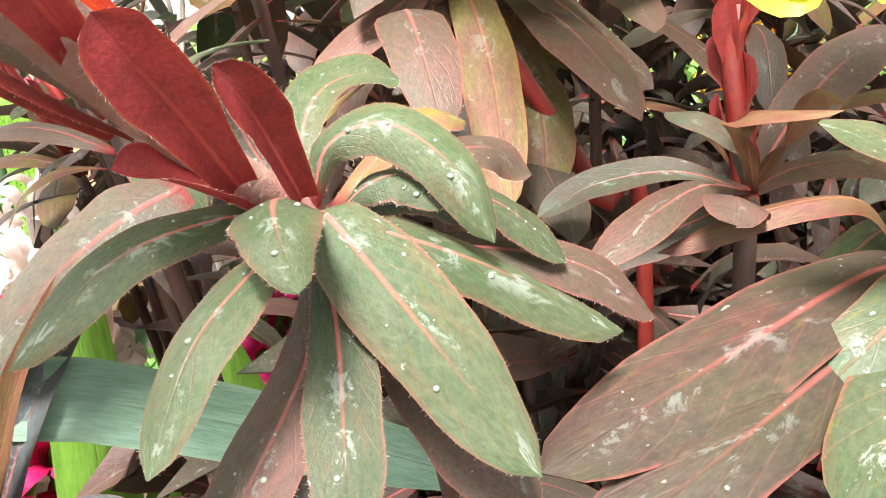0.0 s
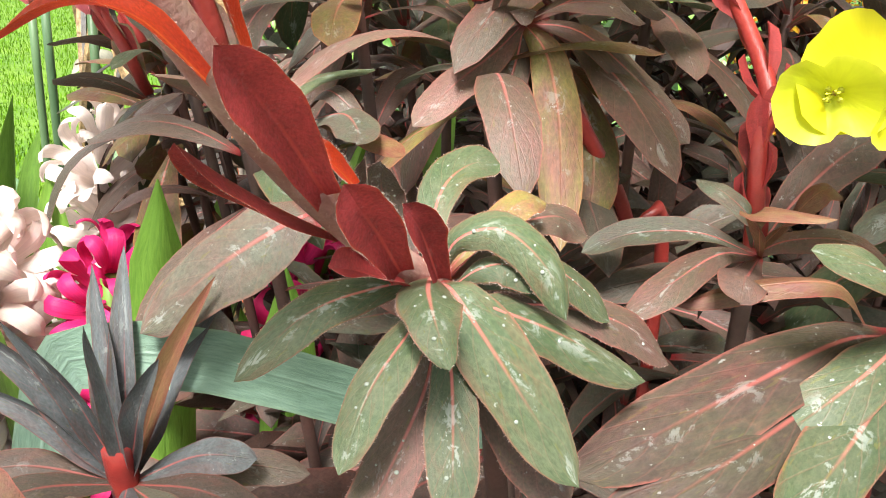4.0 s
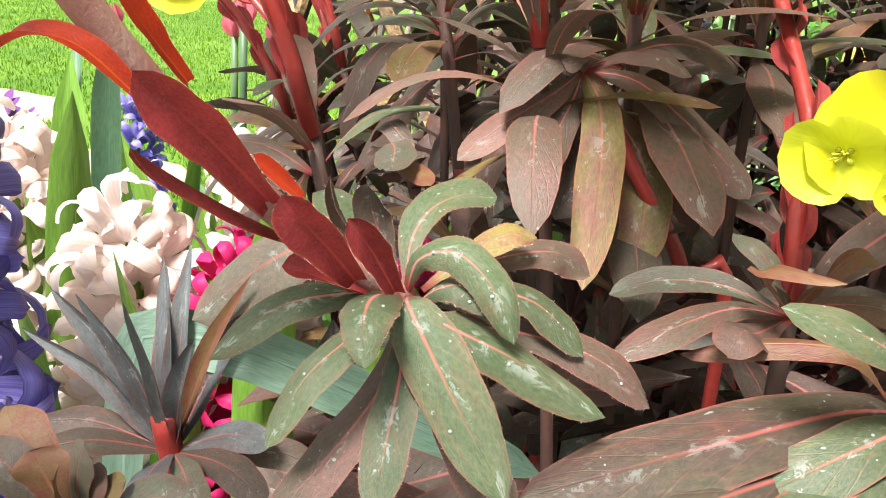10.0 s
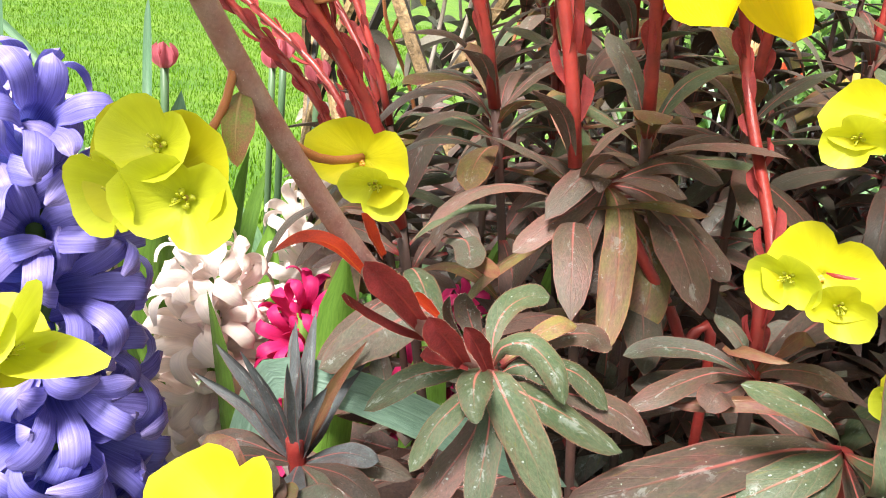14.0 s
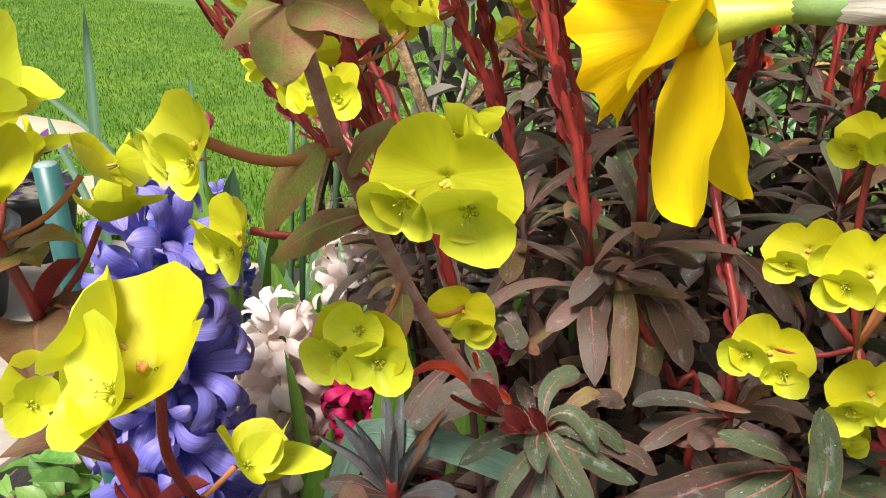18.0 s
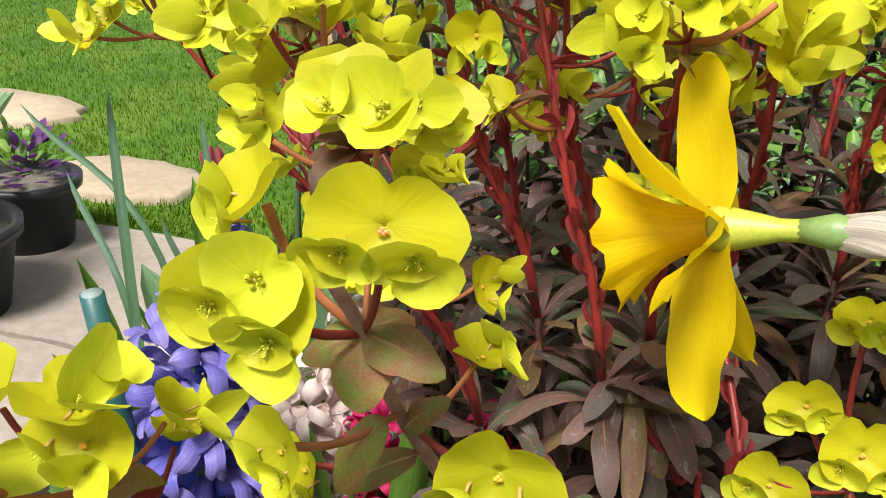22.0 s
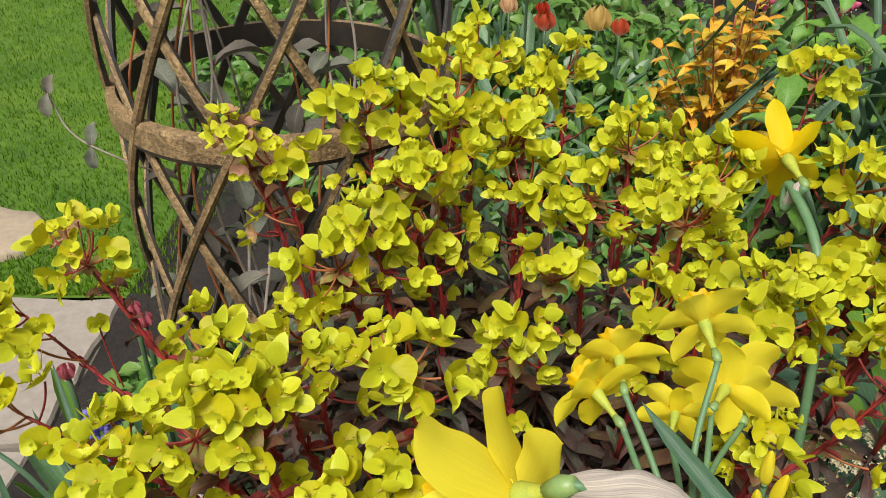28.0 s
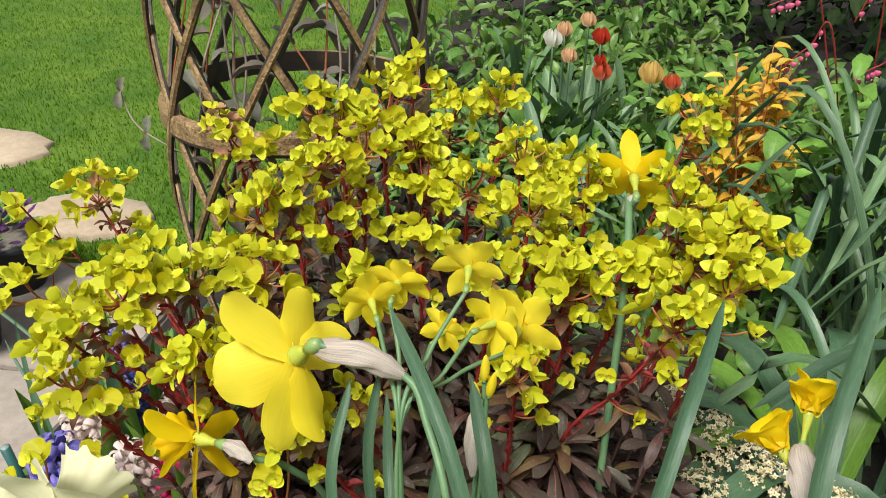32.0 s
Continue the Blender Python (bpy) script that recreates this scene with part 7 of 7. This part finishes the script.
tulip(0.422, 1.552, 0.280, M_TULIPS[3], 0.048, "red and white tulip in the border", seed=7)
tulip(0.253, 1.552, 0.325, M_TULIPS[2], 0.035, "red tulip bud in the border", seed=8)
tulip(-0.354, 0.458, 0.265, M_TULIPS[5], 0.024, "pink tulip bud beside the paving", seed=9, z0=GROUND, name="tulip_bud")
tulip(-0.300, 0.540, 0.270, M_TULIPS[5], 0.024, "pink tulip bud beside the paving", seed=10, z0=GROUND, name="tulip_bud")
tulip(-0.260, 0.520, 0.260, M_TULIPS[5], 0.025, "pink tulip bud beside the paving", seed=11, z0=GROUND, name="tulip_bud")
tulip(-0.330, 0.580, 0.255, M_TULIPS[5], 0.024, "pink tulip bud beside the paving", seed=12, z0=GROUND, name="tulip_bud")
tulip(0.020, 1.950, 0.400, M_TULIPS[4], 0.05, "apricot tulip far in the border", seed=13)
tulip(0.218, 1.552, 0.415, M_TULIPS[1], 0.042, "cream and peach tulip in the border", seed=14, closed=0.5)


def leaf_cloud(name, label, boxes, count, size, mats, seed, width=0.45, shape="lance", upness=0.5):
    """A drift of leaves too many to count, inside round lumps."""
    r = random.Random(seed)
    protos = [leaf_data(width=width * r.uniform(0.8, 1.2), arch=r.uniform(0, 0.15), droop=r.uniform(0, 0.4), fold=0.25, wave=0.06, shape=shape, nu=4, nv=2, seed=k) for k in range(4)]
    pieces = []
    for c, ax, share in boxes:
        for _ in range(int(count * share)):
            d = unit((r.gauss(0, 1), r.gauss(0, 1), r.gauss(0, 1)))
            q = r.random() ** 0.4
            p = Vector(c) + Vector((d.x * ax[0], d.y * ax[1], abs(d.z) * ax[2])) * q
            way = unit((d.x + r.gauss(0, 0.5), d.y + r.gauss(0, 0.5), d.z * 0.6 + r.gauss(0, 0.4)))
            nrm = unit((r.gauss(0, 0.4), r.gauss(0, 0.4) - 0.3, 1))
            v, f, u = moved(r.choice(protos), aim(p, way, nrm, size * r.uniform(0.6, 1.3)))
            t = r.uniform(0, 9)
            pieces.append((v, f, [(a, b) for a, b in u]))
    ob = new(name, join_data(name, pieces, mats))
    return tagged(ob, label, "foliage", kind="stuff")


leaf_cloud("border_foliage", "mixed green leaves of the border behind the spurge", [((0.15, 1.45, 0.0), (0.5, 0.35, 0.22), 0.25), ((0.7, 1.6, 0.0), (0.6, 0.5, 0.32), 0.25), ((0.0, 2.1, 0.0), (0.7, 0.6, 0.3), 0.25), ((0.35, 2.3, 0.0), (0.40, 0.5, 0.5), 0.18)], 5200, 0.06, M_SHRUB, 1)
leaf_cloud("ground_leaves", "low green and bronze leaves between the bulbs", [((-0.2, 0.62, 0.0), (0.22, 0.2, 0.12), 0.3), ((0.45, 0.9, 0.0), (0.4, 0.3, 0.18), 0.4), ((-0.3, 0.3, 0.0), (0.15, 0.3, 0.08), 0.3)], 1500, 0.045, M_SHRUB, 2)
leaf_cloud("hedge", "evergreen hedge, the border's deep shade put into its leaf colour", [((1.2, 3.2, 0.0), (1.6, 0.5, 1.0), 0.5), ((2.4, 2.0, 0.0), (0.8, 1.0, 0.9), 0.5)], 4200, 0.09, M_DEEP, 3)

for _m, _c, _s in ((M_LEAF_DARK, 1900, 41), (M_LEAF_PINK, 350, 42), (M_LEAF_SLATE, 1300, 43)):
    leaf_cloud("lower_leaves", "crowded lower purple and bronze leaves inside the spurge", [((0.02, 0.24, 0.10), (0.12, 0.11, 0.15), 0.4), ((0.18, 0.40, 0.08), (0.26, 0.22, 0.22), 0.45), ((0.06, 0.47, 0.16), (0.24, 0.12, 0.20), 0.25)], _c, 0.042, _m, _s, 0.26, "spoon")

STRAPS = thing("strap_leaf_clump", (0.66, 0.62, -0.004), "arching grey-green strap leaves of a large bulb clump", "plant")
_r = random.Random(17)
for k in range(125):
    g = _r.uniform(0, 6.283)
    o = Vector((math.cos(g), math.sin(g), 0))
    c = Vector((0.80 + _r.uniform(-0.16, 0.3), 0.72 + _r.uniform(-0.3, 0.4), -0.004))
    h, out = _r.uniform(0.30, 0.56), _r.uniform(0.10, 0.40)
    blade_part(STRAPS, [c, c + o * out * 0.25 + Vector((0, 0, h * 0.65)), c + o * out * 0.7 + Vector((0, 0, h)), c + o * out * 1.15 + Vector((0, 0, h * _r.uniform(0.55, 0.95)))], _r.uniform(0.011, 0.021), M_BLADE_GREY if k % 4 else M_BLADE, face=-o + Vector((0, 0, 0.6)), seed=k)
TUL = thing("tulip_leaves", (0.3, 1.5, -0.004), "grey-green pointed tulip leaves of the border", "leaves")
for k in range(70):
    g = _r.uniform(0, 6.283)
    o = Vector((math.cos(g), math.sin(g), 0))
    c = Vector((0.32 + _r.uniform(-0.32, 0.36), 1.5 + _r.uniform(-0.28, 0.3), -0.004))
    h, out = _r.uniform(0.16, 0.30), _r.uniform(0.03, 0.12)
    blade_part(TUL, [c, c + o * out * 0.3 + Vector((0, 0, h * 0.6)), c + o * out + Vector((0, 0, h))], _r.uniform(0.014, 0.030), M_BLADE_GREY if k % 3 else M_BLADE_LIME, face=-o + Vector((0, -0.3, 0.4)), seed=k)
TUFT = thing("grassy_bulb_clump", (0.22, 1.05, -0.004), "grey-green grassy bulb leaves", "plant")
for k in range(40):
    g = _r.uniform(0, 6.283)
    o = Vector((math.cos(g), math.sin(g), 0))
    c = Vector((0.25 + _r.uniform(-0.2, 0.25), 1.1 + _r.uniform(-0.15, 0.3), -0.004))
    h, out = _r.uniform(0.16, 0.30), _r.uniform(0.06, 0.2)
    blade_part(TUFT, [c, c + o * out * 0.3 + Vector((0, 0, h * 0.7)), c + o * out + Vector((0, 0, h * _r.uniform(0.7, 1.0)))], _r.uniform(0.008, 0.016), M_BLADE_GREY, face=-o + Vector((0, 0, 0.5)), seed=k)

GOLDEN = variants("leaf", M_GOLD, 0.42, 5, (0.0, 0.15), (0.0, 0.4), "lance", 7, 4, 0.25, 0.06, 0.1)
golden = thing("golden_shrub", (0.58, 1.25, -0.004), "small golden-orange leaved shrub", "shrub")
for k in range(24):
    g, t = _r.uniform(0, 6.283), _r.uniform(0.1, 0.85)
    topp = Vector((0.55, 1.21, 0.1)) + Vector((math.cos(g) * 0.15 * t, math.sin(g) * 0.13 * t, 0.36 - 0.20 * t * t + _r.uniform(-0.04, 0.03)))
    line = path_points([(0.58, 1.25, -0.004), Vector((0.58, 1.25, 0)).lerp(topp, 0.5) + Vector((0, 0, 0.04)), topp], 12)
    part("branch", mesh_of("branch", *tube_data(line, lambda q: 0.0025 - 0.0015 * q, 5)[:2], M_RAY), golden)
    for s in range(13):
        p = line[3 + int(9 * s / 12)]
        d = unit((_r.gauss(0, 1), _r.gauss(0, 1), _r.uniform(-0.2, 0.6)))
        part("leaf", _r.choice(GOLDEN), golden, aim(p, d, (0, -0.2, 1), _r.uniform(0.026, 0.052)))

FERN = variants("leaflet", M_FERN, 0.5, 4, (0.0, 0.12), (0.0, 0.3), "lance", 6, 4, 0.2, 0.12, 0.1)
bleeding = thing("bleeding_heart", (0.78, 1.25, -0.004), "bleeding heart with ferny leaves and rows of pink hearts", "plant")


def heart_mesh():
    v, f, u = ball_data((0, 0, 0), 1.0, 0.55, 1.0, 1.0, 8, 12)
    v = [(x, y * (1.0 if z > 0 else 1 - 0.55 * min(1, -z)), z * (1.0 if z < 0 else 0.8) + (0.25 * abs(y) if z > 0 else 0)) for x, y, z in v]
    d, g, w = ball_data((0, 0, -1.25), 0.28, 0.8, 0.8, 1.4, 5, 8)
    return multi("heart", [((v, f, u), M_PINK), ((d, g, w), M_TULIPS[0])])


HEART = heart_mesh()
for k in range(18):
    g = _r.uniform(0, 6.283)
    p0 = Vector((0.78 + _r.uniform(-0.12, 0.2), 1.2 + _r.uniform(-0.2, 0.2), -0.004))
    d = Vector((math.cos(g), math.sin(g) - 0.25, 0))
    e = p0 + d * _r.uniform(0.1, 0.26) + Vector((0, 0, _r.uniform(0.28, 0.48)))
    line = path_points([p0, p0.lerp(e, 0.5) + Vector((0, 0, 0.06)), e], 14)
    part("leaf_stalk", mesh_of("leaf_stalk", *tube_data(line, 0.0018, 5)[:2], M_FERN), bleeding)
    for s in range(11):
        q = line[5 + int(9 * s / 10)]
        a = unit(e - p0)
        w = around(a, s * 2.4, radians(70))
        part("leaflet", _r.choice(FERN), bleeding, aim(q, w + Vector((0, 0, 0.1)), (0, -0.1, 1), _r.uniform(0.04, 0.085)))
for a, b, h in (((0.542, 1.201, 0.555), (0.631, 1.201, 0.530), 7), ((0.587, 1.201, 0.445), (0.665, 1.201, 0.470), 6), ((0.693, 1.201, 0.420), (0.806, 1.201, 0.445), 9), ((0.690, 1.201, 0.535), (0.725, 1.201, 0.580), 3)):
    a, b = Vector(a), Vector(b)
    line = path_points([(0.80, 1.25, 0.0), b + Vector((0, 0, 0.03)), a.lerp(b, 0.5) + Vector((0, 0, 0.03)), a], 24)
    part("flower_stem", mesh_of("flower_stem", *tube_data(line, 0.0016, 5)[:2], M_STEM), bleeding)
    for k in range(h):
        p = line[12 + int(12 * k / h)]
        part("heart", HEART, bleeding, Matrix.Translation(p - Vector((0, 0, 0.014))) @ Euler((0, 0, _r.uniform(0, 3))).to_matrix().to_4x4() @ Matrix.Scale(0.0064, 4))

SKIM_LEAF = variants("leaf", M_BLADE, 0.42, 4, (0.0, 0.12), (0.0, 0.25), "lance", 8, 4, 0.2, 0.03, 0.0)
SPRIGS = []
for k in range(3):
    pieces = []
    for q in range(12):
        d = unit((_r.gauss(0, 0.7), _r.gauss(0, 0.7), _r.uniform(0.1, 1)))
        m = aim(d * _r.uniform(0.6, 1.0), around(d, q, 1.5), d, _r.uniform(0.2, 0.3))
        for t in range(4):
            pieces.append((moved(leaf_data(width=0.6, arch=0.1, shape="oval", nu=3, nv=2, seed=t), m @ aim((0, 0, 0), around((0, 0, 1), t * 1.571, 1.0 + 0.3 * (q % 2)), (0, 0, 1), 1.0)), M_SKIMMIA))
        pieces.append((moved(ball_data((0, 0, 0.2), 0.2, rings=3, seg=5), m), M_STAMEN if q % 3 else M_RAY))
    SPRIGS.append(pieces)
for k, (x, y, z) in enumerate(((0.395, 0.430, 0.250), (0.440, 0.400, 0.245), (0.480, 0.360, 0.250), (0.380, 0.350, 0.225), (0.520, 0.330, 0.255), (0.430, 0.300, 0.235), (0.360, 0.470, 0.265), (0.560, 0.300, 0.250))):
    sk = thing("skimmia", (x, y + 0.02, -0.004), "evergreen sprig with a head of small cream flowers", "shrub", "cream-flowered sprigs")
    part("stem", mesh_of("stem", *tube_data(path_points([(x, y + 0.02, -0.004), (x, y + 0.01, z * 0.5), (x, y, z)], 8), 0.003, 6)[:2], M_VINE), sk)
    pieces = []
    for s in range(28):
        d = unit(around((0, -0.3, 1), s * 2.4, radians(6 + 80 * (s / 28) ** 0.6)) + Vector((_r.gauss(0, 0.15), _r.gauss(0, 0.15), 0)))
        p = Vector((x, y, z - 0.018)) + d * 0.034 * _r.uniform(0.8, 1.15)
        m = aim(p, around(d, s, 1.5), d, _r.uniform(0.012, 0.017))
        pieces += [(moved(q, m), mt) for q, mt in SPRIGS[s % 3]]
    tagged(part("flower_head", multi("flower_head", pieces), sk), "dense head of tiny cream flowers", kind="stuff")
    for s in range(9):
        d = around((0, 0, 1), s * 0.7, radians(75 + 20 * (s % 2)))
        part("leaf", _r.choice(SKIM_LEAF), sk, aim((x, y, z - 0.02 - 0.01 * (s % 3)), d, (0, 0, 1), _r.uniform(0.07, 0.11)))
broad = thing("broad_leaf_clump", (0.62, 0.42, -0.004), "broad glossy mid-green leaves beside the skimmia", "plant")
for k in range(12):
    g = -1.5 + 0.42 * k
    o = Vector((math.cos(g + 2.5), math.sin(g + 2.5), 0))
    c = Vector((0.60, 0.44, -0.004))
    blade_part(broad, [c, c + o * 0.05 + Vector((0, 0, 0.17)), c + o * 0.15 + Vector((0, 0, 0.26)), c + o * 0.27 + Vector((0, 0, 0.22))], 0.034, M_BLADE_LIME if k % 2 == 0 else M_BLADE, face=-o + Vector((0, 0, 0.7)), fold=0.2, seed=k)

# ---- the garden round the bed: scaled by 1.225 and dropped to soil level ----
# centred on a late camera position, so the garden fits the view from there
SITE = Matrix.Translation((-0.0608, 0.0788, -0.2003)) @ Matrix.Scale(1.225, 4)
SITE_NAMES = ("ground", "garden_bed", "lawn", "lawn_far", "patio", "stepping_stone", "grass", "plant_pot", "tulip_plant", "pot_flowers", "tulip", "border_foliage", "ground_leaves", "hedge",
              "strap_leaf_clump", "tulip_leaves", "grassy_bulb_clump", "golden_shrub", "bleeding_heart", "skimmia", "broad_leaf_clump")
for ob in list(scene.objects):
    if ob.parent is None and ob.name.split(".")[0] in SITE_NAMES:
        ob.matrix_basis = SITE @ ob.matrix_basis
